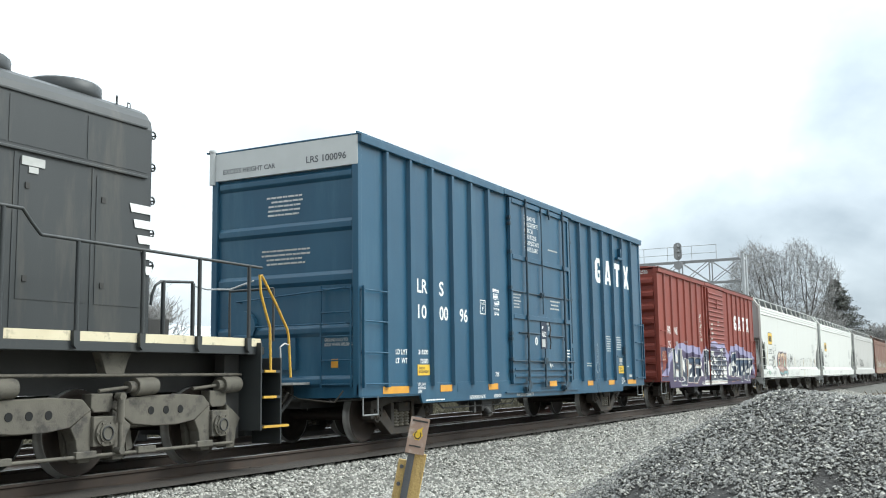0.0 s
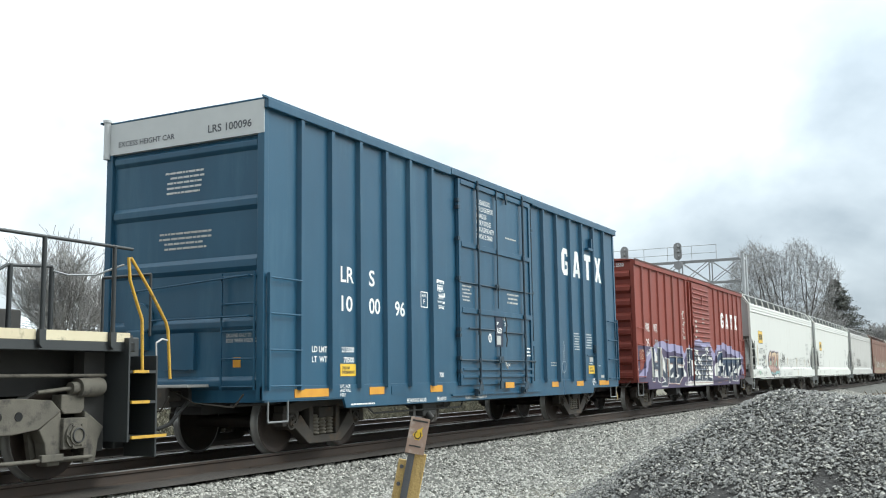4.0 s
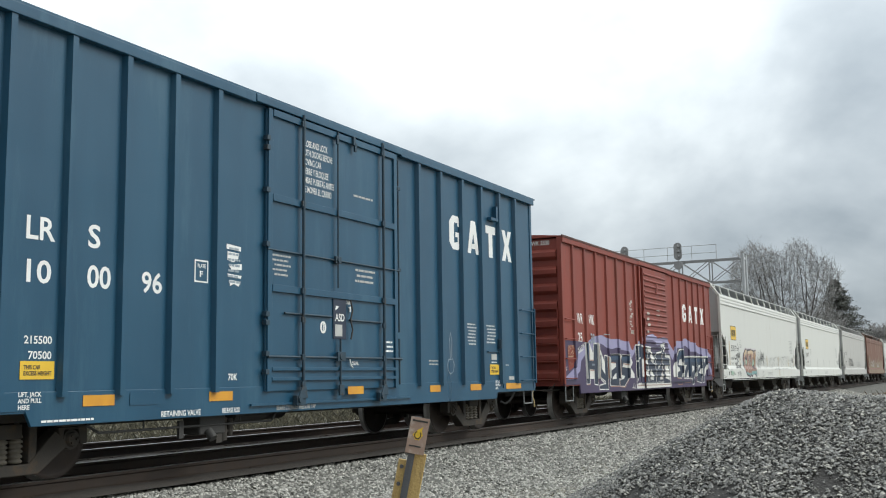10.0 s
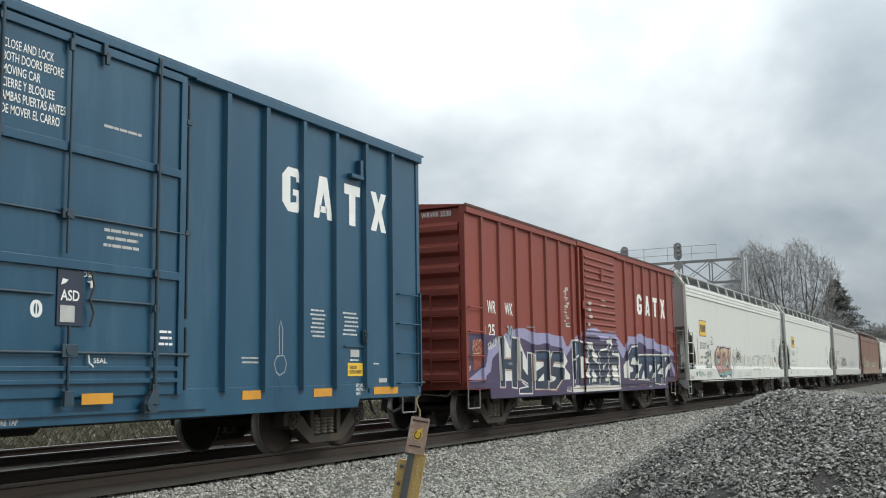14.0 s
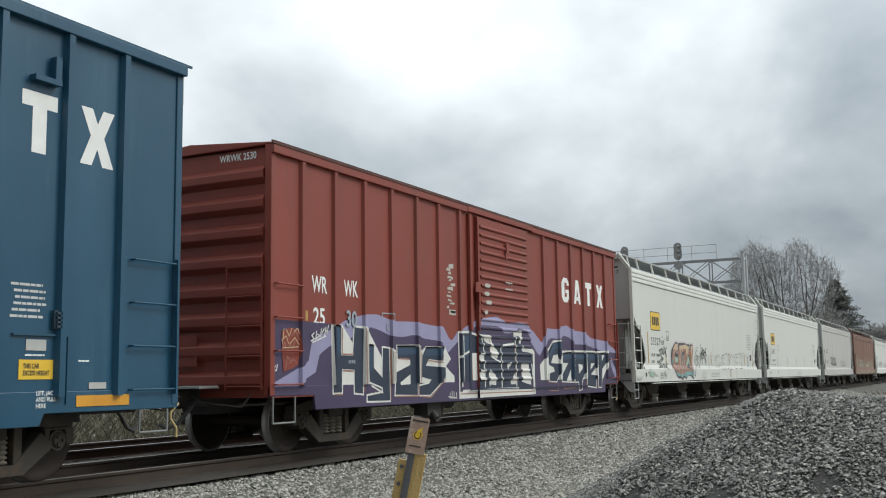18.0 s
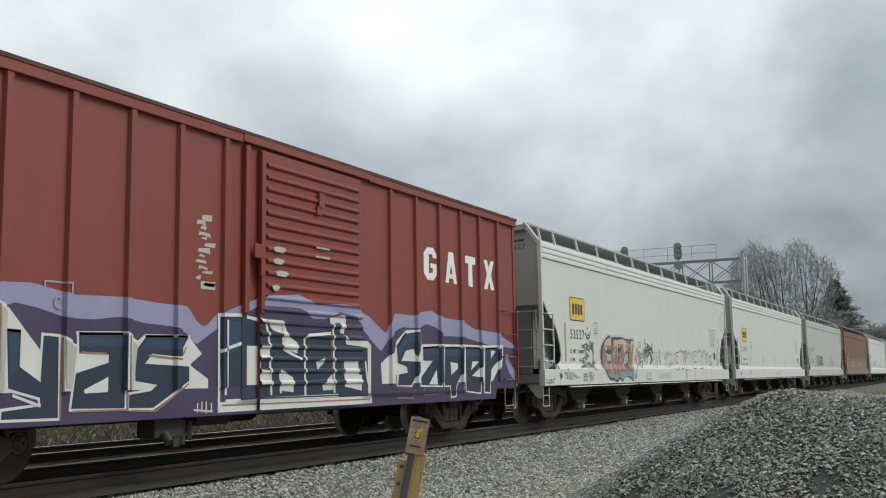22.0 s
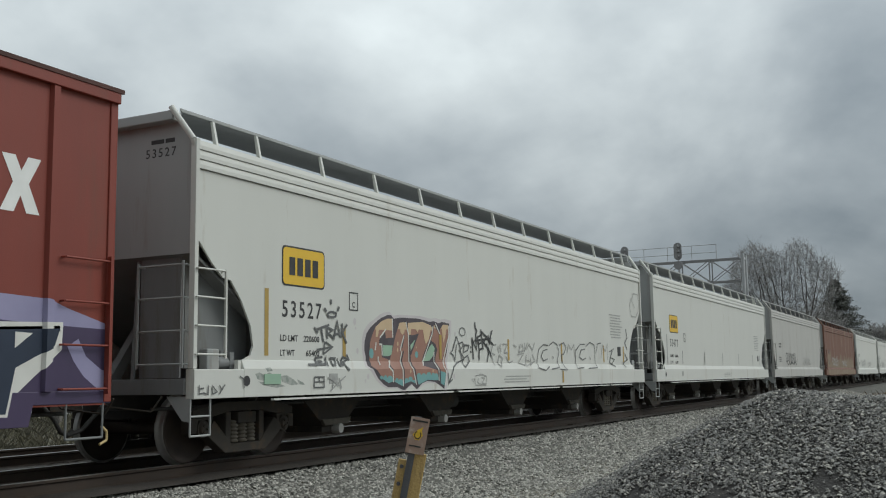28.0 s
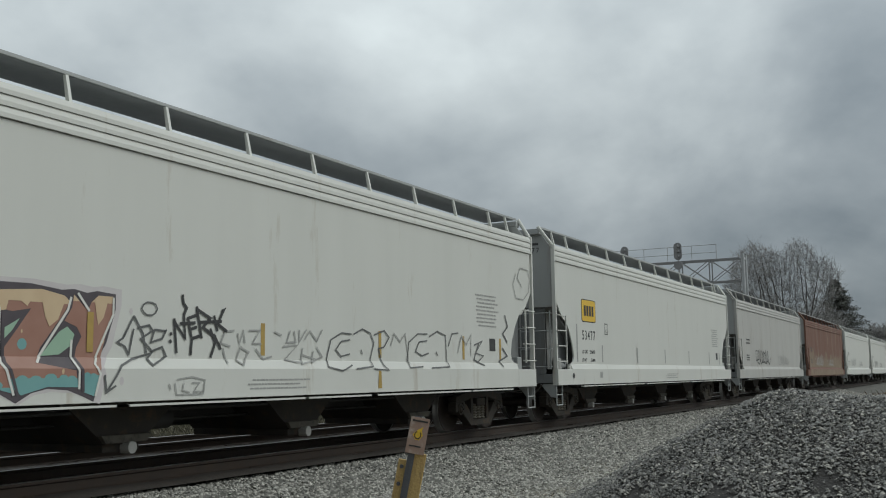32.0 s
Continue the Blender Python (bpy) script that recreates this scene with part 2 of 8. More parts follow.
M_TEAL = surface("teal_spray_paint", (0.15, 0.33, 0.335), (0.2, 0.39, 0.38), 0.5, grain=3, bump=0.03)
M_RUSTP = surface("terracotta_spray_paint", (0.3, 0.15, 0.11), (0.36, 0.2, 0.15), 0.5, grain=3, bump=0.03)
M_SAND = surface("sand_spray_paint", (0.62, 0.48, 0.31), (0.55, 0.4, 0.25), 0.5, grain=3, bump=0.03)
M_MINT = surface("mint_spray_paint", (0.34, 0.5, 0.36), (0.28, 0.42, 0.32), 0.5, grain=3, bump=0.03)

M_OUTLINE = surface("smoky_spray_outline", (0.06, 0.05, 0.06), (0.09, 0.075, 0.085), 0.6, grain=4, bump=0.03)
M_HAZE = surface("thin_overspray", (0.52, 0.48, 0.49), (0.6, 0.57, 0.56), 0.6, grain=4, bump=0.03)
M_SMOKE = surface("worn_black_marker", (0.085, 0.088, 0.09), (0.14, 0.143, 0.14), 0.6, grain=7, bump=0.02)
M_SMEAR = surface("grey_green_smear", (0.26, 0.29, 0.26), (0.4, 0.41, 0.38), 0.6, grain=14, spread=0.25, bump=0.02)
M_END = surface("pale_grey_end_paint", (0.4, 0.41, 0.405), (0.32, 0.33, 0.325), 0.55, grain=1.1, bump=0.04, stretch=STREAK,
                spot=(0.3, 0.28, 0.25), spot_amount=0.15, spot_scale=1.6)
M_DIM = surface("dull_pale_plate", (0.5, 0.5, 0.48), (0.4, 0.4, 0.38), 0.5, grain=9, bump=0.03)
M_PALE = surface("dirty_cream_spray_paint", (0.5, 0.48, 0.43), (0.42, 0.4, 0.36), 0.5, grain=4, bump=0.03)
M_STEELB = surface("steel_blue_spray_paint", (0.028, 0.062, 0.12), (0.022, 0.045, 0.085), 0.5, grain=4, bump=0.03)
M_BAND = surface("dull_white_band_paint", (0.58, 0.59, 0.585), (0.5, 0.51, 0.505), 0.5, grain=2, bump=0.04)
# near-black that paints the shade inside holes
M_VOID = surface("deep_shadowed_bore", (0.008, 0.008, 0.008), (0.005, 0.005, 0.005), 0.9, grain=9, bump=0)
M_DUST = surface("pale_dried_mud", (0.27, 0.22, 0.16), (0.19, 0.125, 0.085), 0.9, grain=2.5, spread=0.35, bump=0.1, stretch=(2, 1, 0.5))
# shaded copy of the blue paint for small hardware, with grime spots
M_BLUE_SHADED = surface("grimy_shaded_blue_hardware", (0.022, 0.055, 0.085), (0.018, 0.036, 0.052), 0.55, grain=7, bump=0.1, spot=(0.04, 0.034, 0.028), spot_amount=0.35, spot_scale=6)


# ---- mesh tools ----
class Solid:
    """Gathers boxes, prisms and tubes into one mesh."""

    def __init__(self):
        self.v, self.f, self.s = [], [], []

    def add(self, verts, faces, smooth=False):
        n = len(self.v)
        self.v += [tuple(p) for p in verts]
        self.f += [tuple(i + n for i in f) for f in faces]
        self.s += [smooth] * len(faces)
        return self

    def box(self, x0, x1, y0, y1, z0, z1):
        v = [(x, y, z) for z in (z0, z1) for y in (y0, y1) for x in (x0, x1)]
        return self.add(v, [(0, 2, 3, 1), (4, 5, 7, 6), (0, 1, 5, 4), (2, 6, 7, 3), (0, 4, 6, 2), (1, 3, 7, 5)])

    def prism(self, poly, a, b, axis="y"):
        """A flat outline pushed along an axis from a to b. Outline in (x, z) for y, (y, z) for x, (x, y) for z."""
        def at(p, d):
            return {"y": (p[0], d, p[1]), "x": (d, p[0], p[1]), "z": (p[0], p[1], d)}[axis]
        n = len(poly)
        v = [at(p, a) for p in poly] + [at(p, b) for p in poly]
        f = [tuple(range(n)), tuple(range(2 * n - 1, n - 1, -1))]
        f += [(i, i + n, (i + 1) % n + n, (i + 1) % n) for i in range(n)]
        return self.add(v, f)

    def rod(self, p, q, r, n=8, r2=None, caps=True):
        p, q = Vector(p), Vector(q)
        w = (q - p).normalized()
        u = w.orthogonal().normalized()
        t = w.cross(u)
        r2 = r if r2 is None else r2
        ring = [(math.cos(2 * math.pi * i / n), math.sin(2 * math.pi * i / n)) for i in range(n)]
        v = [p + (u * c + t * s) * r for c, s in ring] + [q + (u * c + t * s) * r2 for c, s in ring]
        self.add(v, [(i, (i + 1) % n, (i + 1) % n + n, i + n) for i in range(n)], True)
        if caps:
            self.add(v[:n], [tuple(range(n - 1, -1, -1))])
            self.add(v[n:], [tuple(range(n))])
        return self

    def pipe(self, points, r, n=6):
        for a, b in zip(points, points[1:]):
            self.rod(a, b, r, n)
        return self

    def lathe(self, profile, n=24, centre=(0, 0, 0)):
        """Turns (radius, y) pairs about the y axis."""
        v, f = [], []
        k = len(profile)
        for i in range(n):
            a = 2 * math.pi * i / n
            v += [(centre[0] + r * math.cos(a), centre[1] + y, centre[2] + r * math.sin(a)) for r, y in profile]
        for i in range(n):
            for j in range(k - 1):
                f.append((i * k + j, i * k + j + 1, (i + 1) % n * k + j + 1, (i + 1) % n * k + j))
        return self.add(v, f, True)

    def mesh(self, name, bevel=0.0):
        me = bpy.data.meshes.new(name)
        me.from_pydata(self.v, [], self.f)
        for p, s in zip(me.polygons, self.s):
            p.use_smooth = s
        bm = bmesh.new()
        bm.from_mesh(me)
        bmesh.ops.recalc_face_normals(bm, faces=bm.faces)
        if bevel:
            sharp = [e for e in bm.edges if len(e.link_faces) == 2 and e.calc_face_angle(0) > 0.6 and not e.link_faces[0].smooth]
            bmesh.ops.bevel(bm, geom=sharp, offset=bevel, segments=2, affect="EDGES", profile=0.5, clamp_overlap=True)
        bm.to_mesh(me)
        bm.free()
        return me


def part(name, solid, material, parent, label="", bevel=0.0):
    """One mesh object under a thing or under a part; a ready mesh may be passed to share it."""
    me = solid if isinstance(solid, bpy.types.Mesh) else solid.mesh(name, bevel)
    if not me.materials:
        me.materials.append(material)
    ob = new(name, me)
    ob.parent = parent
    if label:
        ob["label"] = label
    return ob


def thing(name, label, category, group="", kind="", m=None):
    ob = new(name)
    ob.empty_display_size = 0.5
    if m is not None:
        ob.matrix_world = m
    return tagged(ob, label, category, group, kind)


def lone(name, solid, material, label, category="", group="", kind="", m=None, bevel=0.0):
    me = solid if isinstance(solid, bpy.types.Mesh) else solid.mesh(name, bevel)
    if not me.materials:
        me.materials.append(material)
    ob = new(name, me)
    if m is not None:
        ob.matrix_world = m
    return tagged(ob, label, category, group, kind)


def raw_mesh(name, verts, faces_flat, size):
    """A mesh from arrays: faces_flat holds the corners of faces with the same number of corners."""
    me = bpy.data.meshes.new(name)
    n = len(faces_flat) // size
    me.vertices.add(len(verts))
    me.vertices.foreach_set("co", np.asarray(verts, np.float32).ravel())
    me.loops.add(len(faces_flat))
    me.loops.foreach_set("vertex_index", np.asarray(faces_flat, np.int32))
    me.polygons.add(n)
    me.polygons.foreach_set("loop_start", np.arange(0, n * size, size, dtype=np.int32))
    me.update(calc_edges=True)
    me.validate()
    return me


# ---- ground ----
rng = np.random.default_rng(7)


def wave(x, y, s):
    return np.sin(x * 1.7 * s + 1.3) * np.cos(y * 2.1 * s - 0.7) + 0.5 * np.sin(x * 4.1 * s + y * 3.3 * s)


CREST = ((9.0, 1.35), (9.8, -3.2))     # the mound's ridge, in plan
MOUND_TOP, MOUND_SLOPE = 0.98, 0.56


def from_crest(x, y):
    """Distance from the ridge, and how far along it, 0 to 1."""
    (ax, ay), (bx, by) = CREST
    t = np.clip(((x - ax) * (bx - ax) + (y - ay) * (by - ay)) / ((bx - ax) ** 2 + (by - ay) ** 2), 0, 1)
    return np.hypot(x - ax - t * (bx - ax), y - ay - t * (by - ay)), t


def mound_height(x, y):
    d, t = from_crest(x, y)
    d = np.sqrt(d * d + 0.2) - 0.3 + 0.07 * wave(x, y, 0.7)
    return MOUND_TOP - 0.12 * t - MOUND_SLOPE * d


def ground_height(x, y):
    """The lie of the land: a low gravel strip beside the shoulder, the dumped mound, a flat field beyond."""
    base = np.full(np.shape(x), -0.62) + 0.03 * wave(x, y, 0.4)
    base = base - 0.12 * np.clip((np.abs(y - 12.4) - 12) / 10, 0, 1)
    m = mound_height(x, y)
    return np.where(m > base - 0.3, 0.5 * (base + m + np.sqrt((m - base) ** 2 + 0.02)), base) + 0.02 * wave(x, y, 2.0) * (m > base)


def shoulder_height(y):
    """Cross section of the ballast under both tracks."""
    return np.interp(y, [4.5, 7.4, 8.55, 8.9, 11.6, 12.0, 13.0, 13.3, 16.0, 16.3, 19.0],
                     [-0.80, -0.52, -0.26, -0.2, -0.2, -0.27, -0.3, -0.26, -0.26, -0.3, -0.85])


def surface_height(x, y):
    return np.maximum(ground_height(x, y), shoulder_height(y))


def sheet(name, xs, ys, height, material, label, category):
    gx, gy = np.meshgrid(xs, ys)
    v = np.stack([gx, gy, height(gx, gy)], 2).reshape(-1, 3)
    nx, ny = len(xs), len(ys)
    i = (np.arange(ny - 1)[:, None] * nx + np.arange(nx - 1)[None]).ravel()
    f = np.stack([i, i + 1, i + nx + 1, i + nx], 1).ravel()
    me = raw_mesh(name, v, f, 4)
    me.polygons.foreach_set("use_smooth", np.ones(len(me.polygons), bool))
    return lone(name, me, material, label, category, kind="structure")


def build_ground():
    xs = np.concatenate([np.linspace(-2500, -70, 12), np.arange(-60, 2, 2.0), np.arange(2, 30, 0.25), np.arange(30, 90, 2.0),
                         np.linspace(95, 3000, 18)])
    ys = np.concatenate([np.linspace(-2500, -30, 10), np.arange(-24, -8, 2.0), np.arange(-8, 8, 0.25), np.arange(8, 60, 2.0),
                         np.linspace(70, 3000, 14)])
    sheet("ground", xs, ys, lambda x, y: ground_height(x, y) - 0.1 * (mound_height(x, y) > -0.7), M_FIELD, "flat brown winter ground with dry grass", "ground")
    bx = np.concatenate([np.arange(-80, 0, 8.0), np.arange(0, 60, 1.0), np.arange(60, 400, 8.0)])
    by = np.array([4.5, 5.5, 6.5, 7.4, 8.0, 8.55, 8.9, 10.2, 11.6, 12.0, 12.6, 13.0, 13.3, 14.6, 16.0, 16.3, 17.2, 19.0])
    sheet("ballast_bed", bx, by, lambda x, y: shoulder_height(y) + 0.015 * wave(x, y, 1.5), M_BALLAST,
          "grey crushed-stone ballast bed under two tracks", "ballast")
    # dark strip across both tracks: dirt plus painted shade below the cars
    fy = np.array([8.74, 9.0, 9.34, 9.38, 9.5, 10.2, 10.9, 11.3, 11.55, 11.7, 12.0, 12.6, 13.0, 13.3, 14.6, 15.9])
    sheet("ballast_strip", bx, fy, lambda x, y: np.where(y < 9.36, -0.163, np.where(y < 11.6, -0.185, np.maximum(shoulder_height(y) + 0.014, -0.24))) + 0.012 * wave(x, y, 1.5), M_FOUL,
          "dark oily ballast around the rails, with painted shade of the train", "ballast")


STONE_V = np.array([(0.35, 0.1, 0.85), (-0.3, -0.1, 0.75), (0.95, -0.15, -0.1), (0.5, 0.85, -0.05), (-0.55, 0.75, -0.1), (-0.95, -0.2, 0.0), (0.1, -0.95, -0.1)])
STONE_F = np.array([(0, 2, 3), (0, 3, 1), (1, 3, 4), (1, 4, 5), (1, 5, 6), (1, 6, 0), (0, 6, 2)])


def stones(name, x, y, z, size, material, label, category="stones"):
    """Many loose angular stones in one mesh."""
    n = len(x)
    v = np.repeat(STONE_V[None], n, 0) * (1 + rng.uniform(-0.3, 0.3, (n, 7, 3)))
    v = v * (size[:, None, None] * rng.uniform(0.6, 1.35, (n, 1, 3)) * np.array([1.1, 1.0, 0.75]))
    a, b = rng.uniform(0, 2 * np.pi, n), rng.uniform(-0.7, 0.7, n)
    ca, sa, cb, sb = np.cos(a), np.sin(a), np.cos(b), np.sin(b)
    X = v[..., 0] * cb[:, None] + v[..., 2] * sb[:, None]
    Z = -v[..., 0] * sb[:, None] + v[..., 2] * cb[:, None]
    Y = v[..., 1]
    v = np.stack([X * ca[:, None] - Y * sa[:, None] + x[:, None], X * sa[:, None] + Y * ca[:, None] + y[:, None],
                  Z + z[:, None]], 2).reshape(-1, 3)
    f = (STONE_F[None] + 7 * np.arange(n)[:, None, None]).ravel()
    me = raw_mesh(name, v, f, 3)
    me.shade_flat()
    return lone(name, me, material, label, category, kind="stuff")


def build_stones():
    # clean ballast on the shoulder and the strip beside it, thinning out with distance
    n = 185000
    x = 7 + 73 * rng.uniform(0, 1, n) ** 2.3
    y = rng.uniform(1.5, 8.86, n) + 0.12 * np.sin(x * 2.3) * np.cos(x * 0.7)
    keep = mound_height(x, y) < -0.5
    x, y = x[keep], y[keep]
    size = rng.uniform(0.011, 0.03, len(x)) * (0.8 + 0.024 * x)
    stones("ballast_stones", x, y, surface_height(x, y) + size * 0.1, size, M_STONE,
           "loose pale grey crushed ballast stones beside the track")
    # darker, mixed stones on the mound
    n = 225000
    x, y = rng.uniform(4.6, 10.6, n), rng.uniform(0.2, 5.0, n)
    x[:16000], y[:16000] = rng.uniform(4.5, 13.5, 16000), rng.uniform(-6, 5, 16000)
    bare = np.zeros(n, bool)
    for px, py, rad in BARE:
        bare |= np.hypot((x - px) / 1.5, y - py) < rad * (1 + 0.3 * np.sin(7 * np.arctan2(y - py, x - px)))
    keep = (mound_height(x, y) > -0.6) & (rng.uniform(0, 1, n) < np.where(bare, 0.05, 1))
    x, y = x[keep], y[keep]
    size = 0.0048 + 0.0145 * rng.uniform(0, 1, len(x)) ** 3.4
    pale = rng.uniform(0, 1, len(x)) < 0.3
    z = surface_height(x, y) + size * 0.12
    stones("mound_stones", x[pale], y[pale], z[pale], size[pale], M_STONE, "pale broken stones scattered on the dark mound")
    stones("mound_rubble", x[~pale], y[~pale], z[~pale], size[~pale], M_STONE_DARK, "dark dirty stones heaped in a mound")
    # the far side of the line
    n = 9000
    x, y = rng.uniform(8, 60, n), rng.uniform(16.2, 18.6, n)
    size = rng.uniform(0.03, 0.06, n)
    stones("far_ballast_stones", x, y, shoulder_height(y) + 0.01, size, M_STONE, "grey ballast stones beyond the second track")


BARE = [(7.74, 2.4, 0.1), (7.86, 2.2, 0.05), (7.36, 1.68, 0.12), (7.6, 0.97, 0.07)]


def build_mound_dirt():
    """The black dirt that the mound is made of, seen between and under its stones."""
    xs, ys = np.arange(4, 14.5, 0.1), np.arange(-7, 5.5, 0.1)
    gx, gy = np.meshgrid(xs, ys)
    z = np.where(mound_height(gx, gy) > -0.66, np.maximum(ground_height(gx, gy), shoulder_height(gy) - 0.05) - 0.012, -1.2)
    nx, ny = len(xs), len(ys)
    i = (np.arange(ny - 1)[:, None] * nx + np.arange(nx - 1)[None]).ravel()
    q = np.stack([i, i + 1, i + nx + 1, i + nx], 1)
    flat = z.ravel()
    q = q[(flat[q] > -1.1).all(1)]
    me = raw_mesh("mound", np.stack([gx, gy, z], 2).reshape(-1, 3), q.ravel(), 4)
    me.polygons.foreach_set("use_smooth", np.ones(len(me.polygons), bool))
    lone("mound", me, M_CINDER, "low mound of black cinder dirt and rubble beside the track", "mound", kind="structure")


# ---- tracks ----
RAIL_SECTION = [(-0.076, -0.18), (0.076, -0.18), (0.076, -0.168), (0.012, -0.15), (0.01, -0.05), (0.036, -0.036), (0.037, -0.006),
                (-0.037, -0.006), (-0.036, -0.036), (-0.01, -0.05), (-0.012, -0.15), (-0.076, -0.168)]


def build_track(y, top, rough_label):
    track = thing("railway_track", rough_label, "track", kind="structure", m=pose(0, y, top))
    for side in (-1, 1):
        rail = part("rail", Solid().prism([(a + side * 0.7525, b) for a, b in RAIL_SECTION], -90, 420, "x"), M_RAIL, track)
        part("running_surface", Solid().prism([(side * 0.7525 - 0.033, -0.006), (side * 0.7525 + 0.033, -0.006), (side * 0.7525 + 0.028, 0), (side * 0.7525 + 0.008, 0.001),
                                               (side * 0.7525 - 0.014, 0.001), (side * 0.7525 - 0.028, -0.001)], -90, 420, "x"),
             M_DULLTOP, rail, "worn rail head")
    tie = Solid().box(-0.11, 0.11, -1.3, 1.3, -0.32, -0.172).mesh("tie", 0.008)
    plate = Solid().box(-0.1, 0.1, -0.18, 0.18, -0.172, -0.160).mesh("tie_plate")
    plate.materials.append(M_RAIL)
    for i in range(200):
        t = part("tie", tie, M_TIE, track)
        t.location = (-14 + 0.52 * i, random.uniform(-0.04, 0.04), random.uniform(-0.012, 0.0))
        t.rotation_euler = (0, 0, random.uniform(-0.012, 0.012))
        if 20 < i < 120:
            p = part("tie_plate", plate, M_RAIL, t)
            p.location = (0, -0.7525, 0)
    rest = Solid()
    for i in range(200, 780):
        rest.box(-14 + 0.52 * i - 0.11, -14 + 0.52 * i + 0.11, -1.3, 1.3, -0.3, -0.172)
    for i in range(-120, 0):
        rest.box(-14 + 0.52 * i - 0.11, -14 + 0.52 * i + 0.11, -1.3, 1.3, -0.3, -0.172)
    ob = part("far_ties", rest, M_TIE, track)
    ob["kind"] = "stuff"


# ---- trees, weeds and far things ----
def tube_mesh(name, segs, sides):
    """Tapered tubes from rows of (start, end, radius, end radius)."""
    p, q = np.array([s[0] for s in segs]), np.array([s[1] for s in segs])
    r0, r1 = np.array([s[2] for s in segs]), np.array([s[3] for s in segs])
    w = q - p
    w /= np.linalg.norm(w, axis=1)[:, None] + 1e-9
    ref = np.where(np.abs(w[:, 2:3]) < 0.9, np.array([[0, 0, 1.0]]), np.array([[1.0, 0, 0]]))
    u = np.cross(w, ref)
    u /= np.linalg.norm(u, axis=1)[:, None] + 1e-9
    t = np.cross(w, u)
    a = 2 * np.pi * np.arange(sides) / sides
    ring = u[:, None] * np.cos(a)[None, :, None] + t[:, None] * np.sin(a)[None, :, None]
    v = np.concatenate([p[:, None] + ring * r0[:, None, None], q[:, None] + ring * r1[:, None, None]], 1).reshape(-1, 3)
    i = np.arange(sides)
    f = np.stack([i, (i + 1) % sides, (i + 1) % sides + sides, i + sides], 1)
    f = (f[None] + 2 * sides * np.arange(len(segs))[:, None, None]).ravel()
    return raw_mesh(name, v, f, 4)


def bare_tree(place, height, label, seed, stems=1, spread=0.5, levels=6, lean=0.0, thin=0.014):
    """A leafless tree: trunk and limbs in one mesh, the fine twigs of the crown in another."""
    r = random.Random(seed)
    limbs, twigs = [], []

    def grow(p, way, length, radius, level):
        bits = 4 if level < 3 else 3
        for b in range(bits):
            way = (way + Vector((r.uniform(-1, 1), r.uniform(-1, 1), r.uniform(-0.3, 0.7))) * 0.16).normalized()
            q = p + way * (length / bits)
            r2 = radius * (0.86 if level < levels else 0.6)
            (limbs if level < 3 else twigs).append((tuple(p), tuple(q), radius, r2))
            p, radius = q, r2
            if level < levels and (b > 0 or level > 1) and r.random() < (0.75 if level > 0 else 0.5):
                turn = Vector((r.uniform(-1, 1), r.uniform(-1, 1), r.uniform(-0.1, 0.5))).normalized()
                side = (way * (1 - spread) + turn * spread * 1.25).normalized()
                grow(p, side, length * r.uniform(0.55, 0.8), radius * 0.62, level + 1)
        if level < levels:
            for _ in range(2):
                turn = Vector((r.uniform(-1, 1), r.uniform(-1, 1), r.uniform(0, 0.6))).normalized()
                grow(p, (way * (1 - spread * 0.7) + turn * spread).normalized(), length * r.uniform(0.6, 0.82), radius * 0.72, level + 1)

    for k in range(stems):
        a = 2 * math.pi * k / max(stems, 1) + r.uniform(-0.4, 0.4)
        out = 0.0 if stems == 1 else r.uniform(0.08, 0.3)
        aim = Vector((out * math.cos(a) + lean, out * math.sin(a), 1))
        grow(Vector((0, 0, -0.3)), aim.normalized(), height * 0.3, height * 0.011, 0)
    k = (height + 0.3) / (max(s[1][2] for s in limbs + twigs) + 0.3)
    limbs, twigs = ([(tuple(c * k for c in s[0]), tuple(c * k for c in s[1]), max(s[2] * k, thin), max(s[3] * k, thin)) for s in group] for group in (limbs, twigs))
    tree = thing("bare_tree", label, "tree", m=pose(*place))
    part("trunk", tube_mesh("trunk", limbs, 6), M_BARK, tree)
    part("crown", tube_mesh("crown", twigs, 3), M_TWIG, tree, "dense crown of bare twigs")
    return tree


